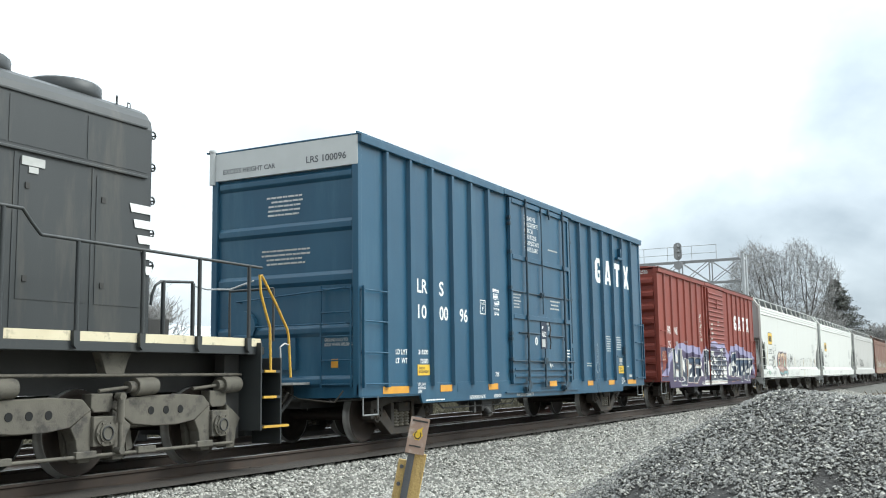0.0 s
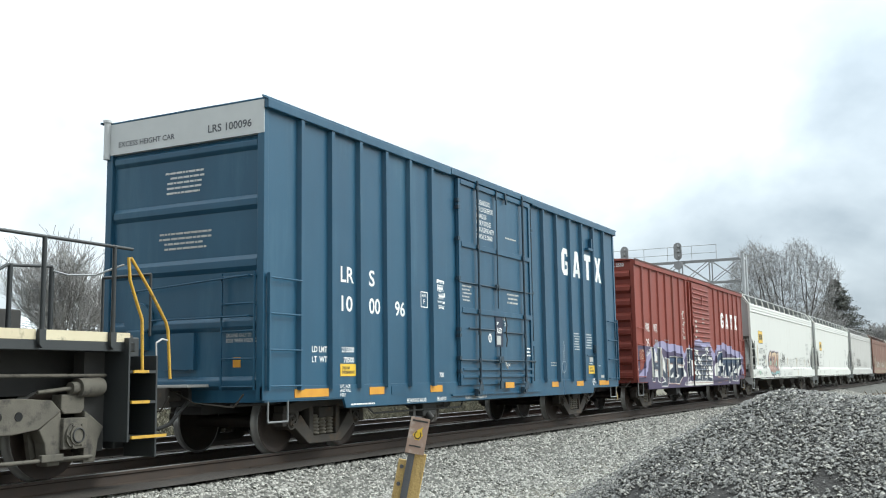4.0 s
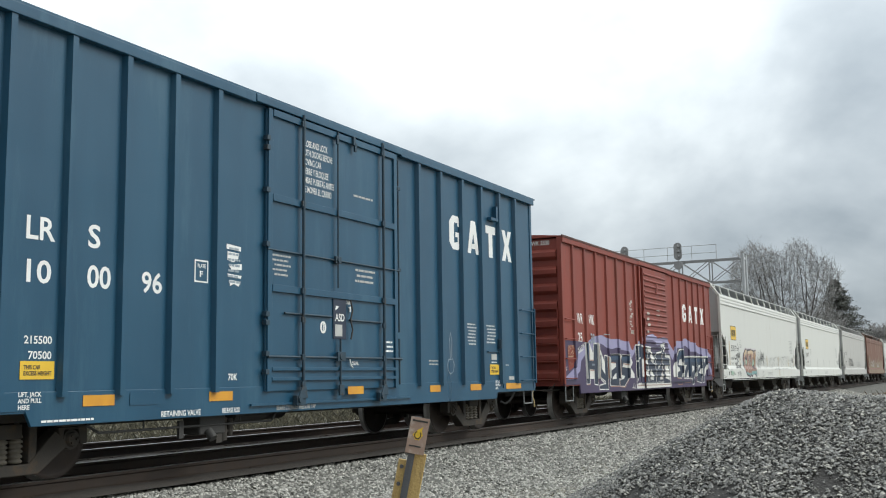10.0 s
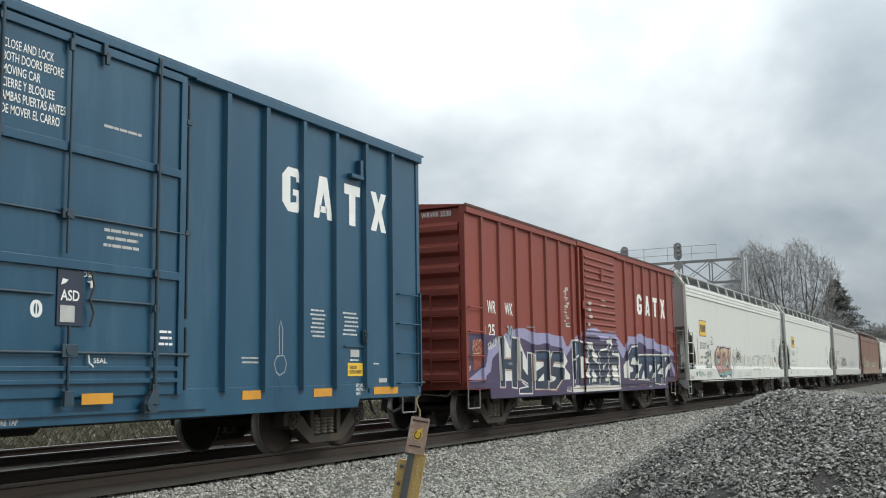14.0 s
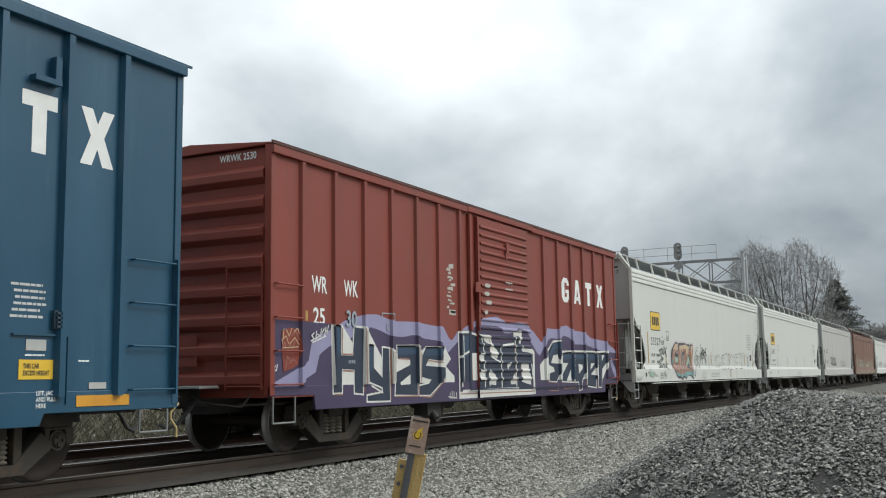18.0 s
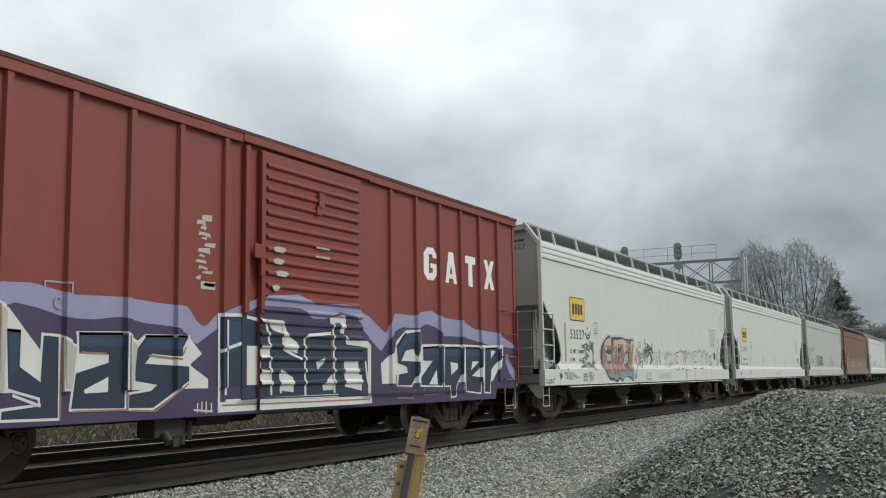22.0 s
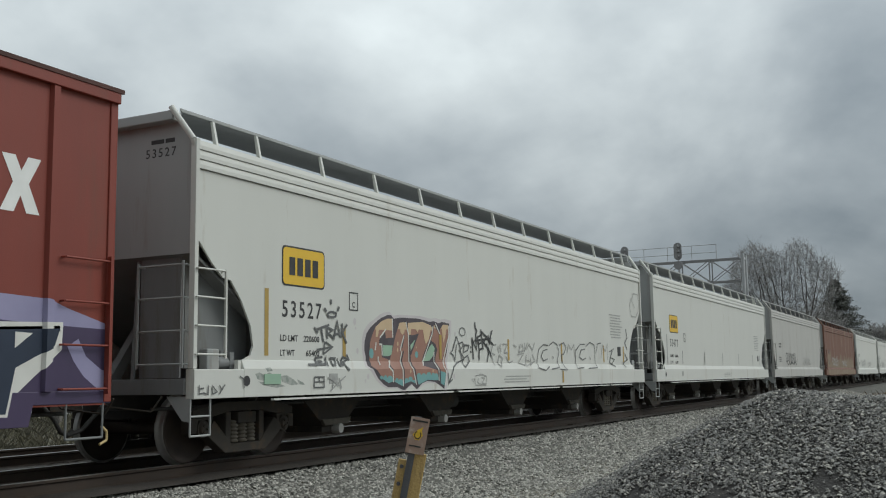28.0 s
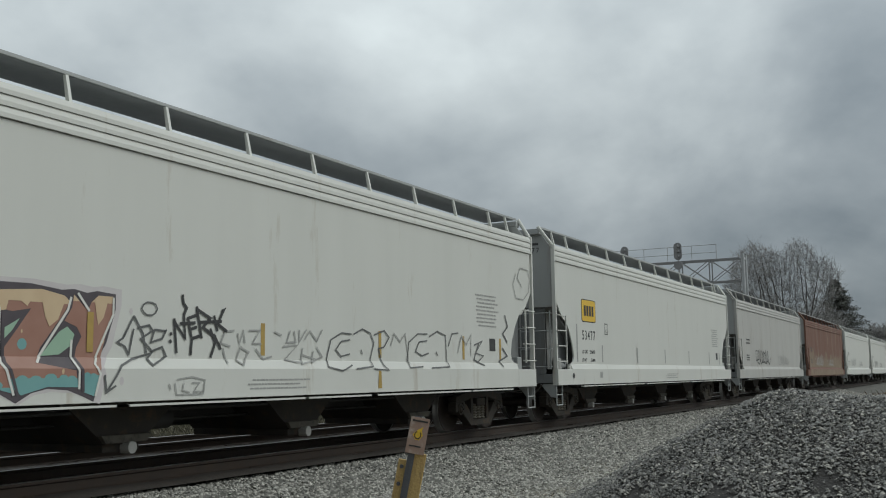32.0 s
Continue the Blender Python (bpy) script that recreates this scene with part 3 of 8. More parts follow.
def spreading_tree(place, lobes, label, seed, points=7000, step=0.32):
    """A leafless tree whose limbs reach for points scattered through the lobes of its crown."""
    r = np.random.default_rng(seed)
    share = np.array([c[3] ** 2 * c[4] for c in lobes])
    pick = r.choice(len(lobes), points, p=share / share.sum())
    d = r.normal(0, 1, (points, 3))
    d *= (r.uniform(0, 1, points) ** 0.3333 / np.linalg.norm(d, axis=1))[:, None]
    c = np.array(lobes)[pick]
    goal = c[:, :3] + d * np.stack([c[:, 3], c[:, 3], c[:, 4]], 1)
    nodes, parent = [], []
    for k in range(5):
        # stems that part near the ground
        a = 2 * np.pi * k / 5 + 0.5
        way = np.array([0.16 * np.cos(a), 0.3 * np.sin(a), 1.0])
        p, last = np.array([0.25 * np.cos(a), 0.25 * np.sin(a), -0.4]), -1
        for n in range(11):
            nodes.append(p)
            parent.append(last)
            last = len(nodes) - 1
            p = p + way / np.linalg.norm(way) * 0.42 + r.normal(0, 0.03, 3)
    nodes = np.array(nodes)
    near = np.full(points, -1)
    dist = np.full(points, 1e9)
    fresh = np.arange(len(nodes))
    for _ in range(70):
        gap = np.linalg.norm(goal[:, None] - nodes[None, fresh], axis=2)
        m = gap.argmin(1)
        g = gap[np.arange(len(goal)), m]
        better = g < dist
        near[better], dist[better] = fresh[m[better]], g[better]
        live = dist > 0.36
        goal, near, dist = goal[live], near[live], dist[live]
        pulled = dist < 4.5
        if not pulled.any():
            break
        pull = np.zeros_like(nodes)
        np.add.at(pull, near[pulled], (goal[pulled] - nodes[near[pulled]]) / dist[pulled][:, None])
        # a fork bears three shoots at most
        full = np.bincount([p for p in parent if p >= 0], minlength=len(nodes))[near] > 2
        goal, near, dist, pulled = goal[~full], near[~full], dist[~full], pulled[~full]
        grow = np.unique(near[pulled])
        if not len(grow):
            break
        w = pull[grow] / (np.linalg.norm(pull[grow], axis=1)[:, None] + 1e-9) + r.normal(0, 0.09, (len(grow), 3)) + np.array([0, 0, 0.16])
        fresh = np.arange(len(nodes), len(nodes) + len(grow))
        nodes = np.concatenate([nodes, nodes[grow] + step * w / np.linalg.norm(w, axis=1)[:, None]])
        parent += list(grow)
    parent = np.array(parent)
    area = np.zeros(len(nodes))
    tip = np.ones(len(nodes), bool)
    tip[parent[parent >= 0]] = False
    area[tip] = 0.0125 ** 2.2
    for k in range(len(nodes) - 1, -1, -1):
        if parent[k] >= 0:
            area[parent[k]] += area[k]
    rad = area ** (1 / 2.2)
    limbs, twigs = [], []
    for k in range(len(nodes)):
        if parent[k] >= 0:
            (limbs if rad[k] > 0.03 else twigs).append((nodes[parent[k]], nodes[k], min(rad[parent[k]], rad[k] * 1.25), rad[k]))
            if rad[k] < 0.022:
                way = nodes[k] - nodes[parent[k]]
                for _ in range(9 if tip[k] else 5):
                    e = nodes[k] + way * r.uniform(0.9, 2.2) + r.normal(0, 0.3, 3) + np.array([0, 0, 0.12])
                    twigs.append((nodes[k], e, 0.009, 0.005))
    tree = thing("bare_tree", label, "tree", m=pose(*place))
    part("trunk", tube_mesh("trunk", limbs, 6), M_LIMB, tree)
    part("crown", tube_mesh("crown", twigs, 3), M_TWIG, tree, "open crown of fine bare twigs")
    return tree


def conifer(place, height, radius, label, seed):
    r = random.Random(seed)
    tree = thing("conifer_tree", label, "tree", m=pose(*place))
    part("trunk", Solid().rod((0, 0, -0.3), (0, 0, height * 0.97), height * 0.018, 8, 0.03), M_BARK, tree)
    v, f, bough = [], [], []
    for i in range(950):
        z = height * (0.06 + 0.92 * r.random() ** 1.4)
        reach = radius * (1 - z / height) ** 0.85 * r.uniform(0.5, 1.04) + 0.12
        a = r.uniform(0, 2 * math.pi)
        d = Vector((math.cos(a), math.sin(a), 0))
        tip = d * reach + Vector((0, 0, z - reach * r.uniform(-0.25, 0.2)))
        bough.append(((0, 0, z), tuple(tip), 0.025, 0.008))
        for k in range(24):
            s = r.uniform(0.3, 1.0)
            c = Vector((0, 0, z)).lerp(tip, s) + Vector((r.gauss(0, 0.12), r.gauss(0, 0.12), r.gauss(0, 0.1)))
            w = r.uniform(0.12, 0.3)
            e1 = Vector((r.gauss(0, 1), r.gauss(0, 1), r.gauss(0, 0.6))).normalized() * w
            e2 = Vector((r.gauss(0, 1), r.gauss(0, 1), r.gauss(0, 0.6))).normalized() * w * 0.5
            n = len(v)
            v += [tuple(c - e1), tuple(c + e2), tuple(c + e1)]
            f += [n, n + 1, n + 2]
    part("branch_tier", tube_mesh("branch_tier", bough, 3), M_BARK, tree)
    part("crown", raw_mesh("crown", np.array(v), np.array(f), 3), M_NEEDLE, tree, "green needle sprays greyed by painted haze")


def blades(name, x, y, z, tall, material, label, lean=0.5):
    """Thin dry blades or stalks in one mesh."""
    n = len(x)
    a = rng.uniform(0, 2 * np.pi, n)
    w = rng.uniform(0.003, 0.008, n)
    dx, dy = np.cos(a) * w, np.sin(a) * w
    tx, ty = rng.normal(0, lean, n) * tall, rng.normal(0, lean, n) * tall
    v = np.stack([np.stack([x - dx, y - dy, z], 1), np.stack([x + dx, y + dy, z], 1),
                  np.stack([x + tx * 0.4 + dx * 0.7, y + ty * 0.4 + dy * 0.7, z + tall * 0.6], 1),
                  np.stack([x + tx, y + ty, z + tall], 1)], 1).reshape(-1, 3)
    i = 4 * np.arange(n)
    f = np.stack([i, i + 1, i + 2, i, i + 2, i + 3], 1).ravel()
    return lone(name, raw_mesh(name, v, f, 3), material, label, "grass", kind="stuff")


def build_plants():
    n = 40000
    x, y = 6 + 60 * rng.uniform(0, 1, n), 17.6 + 26 * rng.uniform(0, 1, n) ** 1.6
    blades("dry_grass", x, y, surface_height(x, y) - 0.02, rng.uniform(0.12, 0.5, n), M_GRASS, "tufts of dry pale winter grass beyond the tracks")
    n = 14000
    x, y = rng.normal(46, 5, n), rng.normal(1.2, 1.3, n)
    blades("dead_weeds", x, y, surface_height(x, y) - 0.02, rng.uniform(0.2, 0.85, n), M_WEED, "brown dead weeds behind the mound", 0.25)
    spreading_tree((103.5, 15.7, -0.7), ((0, 2.9, 11.2, 2.6, 3.2), (0, 4.5, 9.0, 1.8, 2.8), (0, 1.0, 9.6, 1.9, 4.2), (0, -1.4, 11.7, 1.8, 2.8), (0, -3.2, 10.2, 1.8, 2.6),
                                         (0, -2.0, 7.5, 1.9, 2.6), (0, .8, 6.8, 2.2, 2.6)), "large leafless many-stemmed tree with a broad twiggy crown", 3)
    bare_tree((112, 14.0, -0.7), 9.6, "leafless scrubby tree beside a conifer", 11, stems=5, spread=0.4, levels=5, thin=0.01)
    conifer((128, 13.9, -0.7), 12.7, 7.2, "green conifer with a ragged outline, greyed by painted haze", 5)
    bare_tree((150, 11.0, -0.7), 8.5, "small distant leafless tree", 21, stems=2, thin=0.025)
    bare_tree((29.6, 33.0, -0.7), 8.2, "young leafless tree with thin upright twigs", 31, stems=3, spread=0.4, levels=5, thin=0.01)
    bare_tree((32.4, 33.5, -0.7), 7.0, "young leafless tree with thin upright twigs", 37, stems=3, spread=0.4, levels=5, thin=0.01)
    bare_tree((35.2, 34.0, -0.7), 6.4, "low leafless shrub-like tree beside the warehouse", 41, stems=4, spread=0.45, levels=5, thin=0.01)
    for k in range(16):
        bare_tree((190 + 14 * k + random.uniform(-4, 4), 30 + 9 * math.sin(k * 1.7) + 2.2 * k, -0.7), random.uniform(8, 13),
                  "distant leafless tree in a hedgerow", 60 + k, stems=2, levels=4, thin=0.03) if k < 9 else None


def build_warehouse():
    w = thing("warehouse", "long low warehouse with pale metal walls and a white roof", "building", m=pose(28, 48, -0.7))
    part("wall", Solid().box(0, 46, 0, 18, 0, 4.4), M_WALL, w)
    part("roof", Solid().prism([(-0.6, 4.402), (18.6, 4.402), (18.6, 4.9), (9, 6.4), (-0.6, 4.9)], -0.6, 46.6, "x"), M_ROOF, w, "white standing-seam roof")
    for i in range(7):
        d = part("loading_door", Solid().box(3 + 6 * i, 6.2 + 6 * i, -0.05, 0.0, 0, 3.2), M_GALV, w)
        part("door_frame", Solid().box(2.85 + 6 * i, 3 + 6 * i, -0.08, 0, 0, 3.35).box(6.2 + 6 * i, 6.35 + 6 * i, -0.08, 0, 0, 3.35)
             .box(3 + 6 * i, 6.2 + 6 * i, -0.08, 0, 3.2, 3.35), M_STEEL_GREY, d)
    for i in range(32):
        part("roof_seam", Solid().prism([(-0.62, 4.9), (9, 6.4), (9, 6.45), (-0.62, 4.95)], 1.45 * i, 1.45 * i + 0.06, "x"), M_ROOF, w)


def build_gantry():
    """The signal bridge that spans the tracks."""
    X, y0, y1, zb, zt = 88.7, 17.2, 33.0, 9.0, 10.95
    g = thing("signal_bridge", "grey steel truss signal bridge with signal heads and a handrail", "signal bridge", m=pose(X, 0, 0))
    d = 1.1
    for x in (0, d):
        for z in (zb, zt):
            part("chord", Solid().box(x - 0.06, x + 0.06, y0, y1, z - 0.06, z + 0.06), M_SIGNAL, g)
        for k in range(6):
            a, b = y0 + k * 2.63, y0 + (k + 1) * 2.63
            part("upright", Solid().box(x - 0.05, x + 0.05, b - 0.05, b + 0.05, zb, zt), M_SIGNAL, g)
            part("brace", Solid().rod((x, a, zb), (x, b, zt), 0.035, 6), M_SIGNAL, g)
            part("brace", Solid().rod((x, a, zt), (x, b, zb), 0.035, 6), M_SIGNAL, g)
    for y in (y0 - 0.25, y1 + 0.25):
        for x in (0, d):
            part("leg", Solid().rod((x, y, -0.8), (x, y, zt + 0.3), 0.14, 12), M_GALV, g)
            part("footing", Solid().box(x - 0.4, x + 0.4, y - 0.4, y + 0.4, -0.9, -0.35), M_WALL, g, "concrete footing", 0.02)
        part("cross_tie", Solid().box(0, d, y - 0.05, y + 0.05, zt - 0.1, zt + 0.1), M_GALV, g)
    # walkway with handrail on the far face
    part("walkway", Solid().box(d + 0.1, d + 0.9, 19.5, y1, zt + 0.06, zt + 0.12), M_GALV, g)
    for k in range(7):
        y = 19.6 + k * 2.2
        part("handrail_post", Solid().rod((d + 0.9, y, zt + 0.12), (d + 0.9, y, zt + 1.6), 0.03, 6), M_GALV, g)
    for z in (0.9, 1.6):
        part("handrail", Solid().rod((d + 0.9, 19.6, zt + z), (d + 0.9, y1, zt + z), 0.03, 6), M_GALV, g)
    # black signal heads, their colour greyed to paint in distance haze
    for y, z in ((22.45, zt + 0.15), (27.3, zt + 0.15)):
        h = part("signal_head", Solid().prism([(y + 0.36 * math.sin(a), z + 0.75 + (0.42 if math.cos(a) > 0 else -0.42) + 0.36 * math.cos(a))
                                               for a in [2 * math.pi * i / 20 for i in range(20)]], -0.42, -0.36, "x"), M_SIGNAL, g, "black oval signal backboard paled by painted haze")
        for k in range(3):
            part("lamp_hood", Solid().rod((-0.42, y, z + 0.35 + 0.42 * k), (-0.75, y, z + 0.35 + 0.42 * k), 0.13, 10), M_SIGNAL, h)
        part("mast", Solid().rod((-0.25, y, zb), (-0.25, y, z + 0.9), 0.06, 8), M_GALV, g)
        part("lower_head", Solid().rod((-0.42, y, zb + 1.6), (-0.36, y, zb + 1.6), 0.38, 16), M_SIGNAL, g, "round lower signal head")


def build_mast():
    """A slim mast with a small railed cage, standing beyond the tracks."""
    g = thing("equipment_mast", "slim grey mast with a small white railed cage", "mast", m=pose(120, 20.4, -0.8))
    part("pole", Solid().rod((0, 0, 0), (0, 0, 10.0), 0.1, 10), M_GALV, g)
    part("cage_floor", Solid().box(-.45, .45, -.6, .6, 9.95, 10.02), M_GALV, g)
    for x in (-.43, .43):
        for y in (-.58, 0, .58):
            part("cage_post", Solid().rod((x, y, 10.02), (x, y, 11.1), 0.035, 6), M_GALV, g)
        for z in (10.55, 11.1):
            part("cage_rail", Solid().rod((x, -.58, z), (x, .58, z), 0.035, 6), M_GALV, g)


def build_marker():
    """The leaning pipeline marker by the track."""
    m = thing("marker_post", "leaning yellow wooden marker post with a faded placard", "marker post", m=pose(5.106, 3.111, -0.62))
    holder = pose(0, 0, 0, 0, 0, -59) @ pose(0, 0, 0, 0, 11.5, 0)
    def piece(name, solid, mat, label="", bevel=0.0):
        ob = part(name, solid, mat, m, label, bevel)
        ob.matrix_local = holder
        return ob
    piece("stake", Solid().box(-0.04, 0.04, 0.0, 0.04, -0.3, 1.29), M_WOOD_Y, "weathered yellow timber stake", 0.004)
    piece("side_stake", Solid().box(-0.115, -0.068, 0.005, 0.04, -0.3, 1.24), M_WOOD_Y, "short weathered timber stake", 0.004)
    piece("steel_channel", Solid().box(-0.066, -0.03, -0.02, -0.002, -0.3, 1.5).box(-0.07, -0.062, -0.03, -0.02, -0.3, 1.5), M_STEEL_GREY, "grey perforated steel channel")
    pl = piece("placard", Solid().box(-0.09, 0.02, -0.036, -0.033, 1.285, 1.495), M_PLACARD, "sun-bleached rusty placard", 0.001)
    c = (-0.035, 1.395)
    ring = Solid()
    for i in range(2, 15):
        a, b = 2 * math.pi * i / 16, 2 * math.pi * (i + 1) / 16
        ring.prism([(c[0] + 0.02 * math.sin(a), c[1] + 0.025 * math.cos(a)), (c[0] + 0.02 * math.sin(b), c[1] + 0.025 * math.cos(b)),
                    (c[0] + 0.015 * math.sin(b), c[1] + 0.019 * math.cos(b)), (c[0] + 0.015 * math.sin(a), c[1] + 0.019 * math.cos(a))], -0.039, -0.036)
    part("emblem", ring, M_DARK, pl)
    part("emblem_field", Solid().prism([(c[0] - .03, c[1]), (c[0] - .012, c[1] - .028), (c[0] + .012, c[1] - .03), (c[0] + .03, c[1]), (c[0] + .02, c[1] + .03), (c[0] + .024, c[1] + .05), (c[0] - .01, c[1] + .024)], -0.0362, -0.0345), M_SIGN_Y, pl, "faded yellow emblem")
    part("print_bar", Solid().box(-0.08, 0.01, -0.038, -0.036, 1.47, 1.48), M_UNDER, pl)
    part("print_bar", Solid().box(-0.075, -0.005, -0.038, -0.036, 1.325, 1.333), M_UNDER, pl)
    for z in (1.1, 1.2):
        piece("bolt", Solid().rod((-0.092, -0.004, z), (-0.092, 0.006, z), 0.012, 8), M_STEEL_GREY)


build_ground()
build_mound_dirt()
build_stones()
build_track(TRACK_Y, 0.0, "railway track with worn rails on dark timber ties")
build_track(14.55, -0.06, "second railway track with dark timber ties")
build_plants()
build_warehouse()
build_gantry()
build_mast()
build_marker()


# ---- flat markings ----
def flat_mesh(name, polys, place):
    """Flat outlines in (u, v), put in space by place(u, v)."""
    v, f = [], []
    for poly in polys:
        n = len(v)
        v += [place(*p) for p in poly]
        f.append(tuple(range(n, n + len(poly))))
    me = bpy.data.meshes.new(name)
    me.from_pydata(v, [], f)
    return me


def welded(me):
    bm = bmesh.new()
    bm.from_mesh(me)
    bmesh.ops.remove_doubles(bm, verts=bm.verts, dist=0.0006)
    bm.to_mesh(me)
    bm.free()
    return me


def on_side(y):
    return lambda u, v: (u, y, v)


def on_end(x, y):
    """The face towards -x, read from outside; u runs from y downwards."""
    return lambda u, v: (x, y - u, v)


def decal(name, polys, material, parent, place, label=""):
    return part(name, welded(flat_mesh(name, polys, place)), material, parent, label)


def rect(x0, x1, z0, z1):
    return [(x0, z0), (x1, z0), (x1, z1), (x0, z1)]


def rounded(x0, x1, z0, z1, r):
    p = []
    for cx, cz, a0 in ((x1 - r, z1 - r, 0), (x0 + r, z1 - r, 90), (x0 + r, z0 + r, 180), (x1 - r, z0 + r, 270)):
        p += [(cx + r * math.cos(radians(a0 + k * 30)), cz + r * math.sin(radians(a0 + k * 30))) for k in range(4)]
    return p


def text(parent, words, x0, x1, z0, z1, material, place, bold=0.018, name="lettering", spaced=1.0):
    """Words fitted into the box x0..x1, z0..z1."""
    cu = bpy.data.curves.new("words", "FONT")
    cu.body, cu.resolution_u, cu.offset, cu.space_character = words, 3, bold, spaced
    ob = bpy.data.objects.new("words", cu)
    scene.collection.objects.link(ob)
    bpy.context.view_layer.update()
    me = bpy.data.meshes.new_from_object(ob.evaluated_get(bpy.context.evaluated_depsgraph_get()))
    bpy.data.objects.remove(ob)
    co = np.array([v.co[:2] for v in me.vertices])
    lo, hi = co.min(0), co.max(0)
    sx, sz = (x1 - x0) / (hi[0] - lo[0]), (z1 - z0) / (hi[1] - lo[1])
    for v in me.vertices:
        v.co = place(x0 + (v.co.x - lo[0]) * sx, z0 + (v.co.y - lo[1]) * sz)
    me.materials.clear()
    return part(name, me, material, parent)


def print_bars(parent, x0, x1, z0, z1, rows, material, place, seed=1):
    """Print too small to read, as bars."""
    r = random.Random(seed)
    step = (z1 - z0) / rows
    polys = []
    for k in range(rows):
        a = x0 + (x1 - x0) * r.uniform(0, 0.15)
        b = x1 - (x1 - x0) * r.uniform(0, 0.2)
        z = z1 - (k + 1) * step
        while a < b - 0.01:
            w = min(r.uniform(0.5, 2.0) * step, b - a)
            polys.append(rect(a, a + w, z + step * 0.28, z + step * 0.68))
            a += w + step * 0.17
    ob = decal("fine_print", polys, material, parent, place)
    ob["kind"] = "stuff"
    return ob


def stroke(points, width):
    """A mitred band along a line, as quads."""
    pts = [Vector(p) for p in points]
    left, right = [], []
    for i, p in enumerate(pts):
        a = (p - pts[i - 1]).normalized() if i else (pts[1] - p).normalized()
        b = (pts[i + 1] - p).normalized() if i < len(pts) - 1 else a
        n = Vector((-(a.y + b.y), a.x + b.x))
        n = n.normalized() if n.length > 1e-4 else Vector((-a.y, a.x))
        k = width / 2 / max(abs(n.dot(Vector((-a.y, a.x)))), 0.5)
        left.append(p + n * k)
        right.append(p - n * k)
    return [[tuple(right[i]), tuple(right[i + 1]), tuple(left[i + 1]), tuple(left[i])] for i in range(len(pts) - 1)]


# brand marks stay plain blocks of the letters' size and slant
def brand_blocks(parent, xs, z0, z1, material, place):
    for k, (a, b) in enumerate(xs):
        w, h = b - a, z1 - z0
        m = (a + b) / 2
        if k % 4 == 0:
            poly = [[(a, z0 + h * .2), (a + w * .28, z0), (a + w * .4, z0), (a + w * .4, z1), (a + w * .28, z1), (a, z0 + h * .8)],
                    [(a + w * .4, z0), (b - w * .25, z0), (b, z0 + h * .18), (b, z0 + h * .52), (a + w * .52, z0 + h * .52), (a + w * .52, z0 + h * .38), (a + w * .7, z0 + h * .38), (a + w * .7, z0 + h * .24), (a + w * .4, z0 + h * .2)],
                    [(a + w * .4, z0 + h * .8), (a + w * .68, z0 + h * .8), (a + w * .7, z0 + h * .7), (b, z0 + h * .7), (b, z0 + h * .82), (b - w * .25, z1), (a + w * .4, z1)]]
        elif k % 4 == 1:
            poly = [[(a, z0), (a + w * .28, z0), (m, z0 + h * .62), (b - w * .28, z0), (b, z0), (m + w * .2, z1), (m - w * .2, z1)],
                    [(a + w * .3, z0 + h * .15), (b - w * .3, z0 + h * .15), (b - w * .34, z0 + h * .3), (a + w * .34, z0 + h * .3)]]
        elif k % 4 == 2:
            poly = [[(m - w * .2, z0), (m + w * .2, z0), (m + w * .2, z0 + h * .75), (b, z0 + h * .75), (b, z1), (a, z1), (a, z0 + h * .75), (m - w * .2, z0 + h * .75)]]
        else:
            poly = [[(a, z0), (a + w * .34, z0), (m, z0 + h * .3), (b - w * .34, z0), (b, z0), (m + w * .2, z0 + h * .52), (b, z1), (b - w * .34, z1), (m, z0 + h * .74), (a + w * .34, z1), (a, z1), (m - w * .2, z0 + h * .52)]]
        decal("brand_block", poly, material, parent, place)


# ---- trucks and wheels ----
AXLES = []        # every wheelset with its radius, to be turned in motions()
WHEEL_PROFILE = [(0.0, -0.835), (0.10, -0.835), (0.115, -0.80), (0.135, -0.775), (0.32, -0.765), (0.385, -0.80), (0.44, -0.815), (0.452, -0.81),
                 (0.457, -0.79), (0.46, -0.72), (0.484, -0.71), (0.484, -0.69), (0.45, -0.68), (0.38, -0.70), (0.32, -0.735), (0.12, -0.70), (0.085, -0.66), (0.08, 0.0)]


def wheel_mesh(radius):
    k = radius / 0.457
    near = [(r * k, y) for r, y in WHEEL_PROFILE]
    whole = near + [(r, -y) for r, y in reversed(near[:-1])]
    me = Solid().lathe(whole, 32).mesh("wheelset")
    me.materials.append(M_WHEEL)
    me.materials.append(M_TREAD)
    for p in me.polygons:
        rim = [math.hypot(me.vertices[i].co.x, me.vertices[i].co.z) for i in p.vertices]
        p.material_index = 1 if min(rim) > 0.445 * k else 0
    return me


def cap_mesh(side):
    """A roller-bearing end cap with its three bolts."""
    s = Solid()
    if side:
        s.rod((0, side * 0.86, 0), (0, side * 1.1, 0), 0.115, 16)
        s.rod((0, side * 1.1, 0), (0, side * 1.13, 0), 0.09, 16, 0.07)
        for k in range(3):
            a = 2.1 * k
            s.rod((0.045 * math.cos(a), side * 1.125, 0.045 * math.sin(a)), (0.045 * math.cos(a), side * 1.15, 0.045 * math.sin(a)), 0.018, 6)
    return s.mesh("bearing_cap")


WHEEL = wheel_mesh(0.457)
LOCO_WHEEL = wheel_mesh(0.508)
CAPS = cap_mesh(-1), cap_mesh(1)


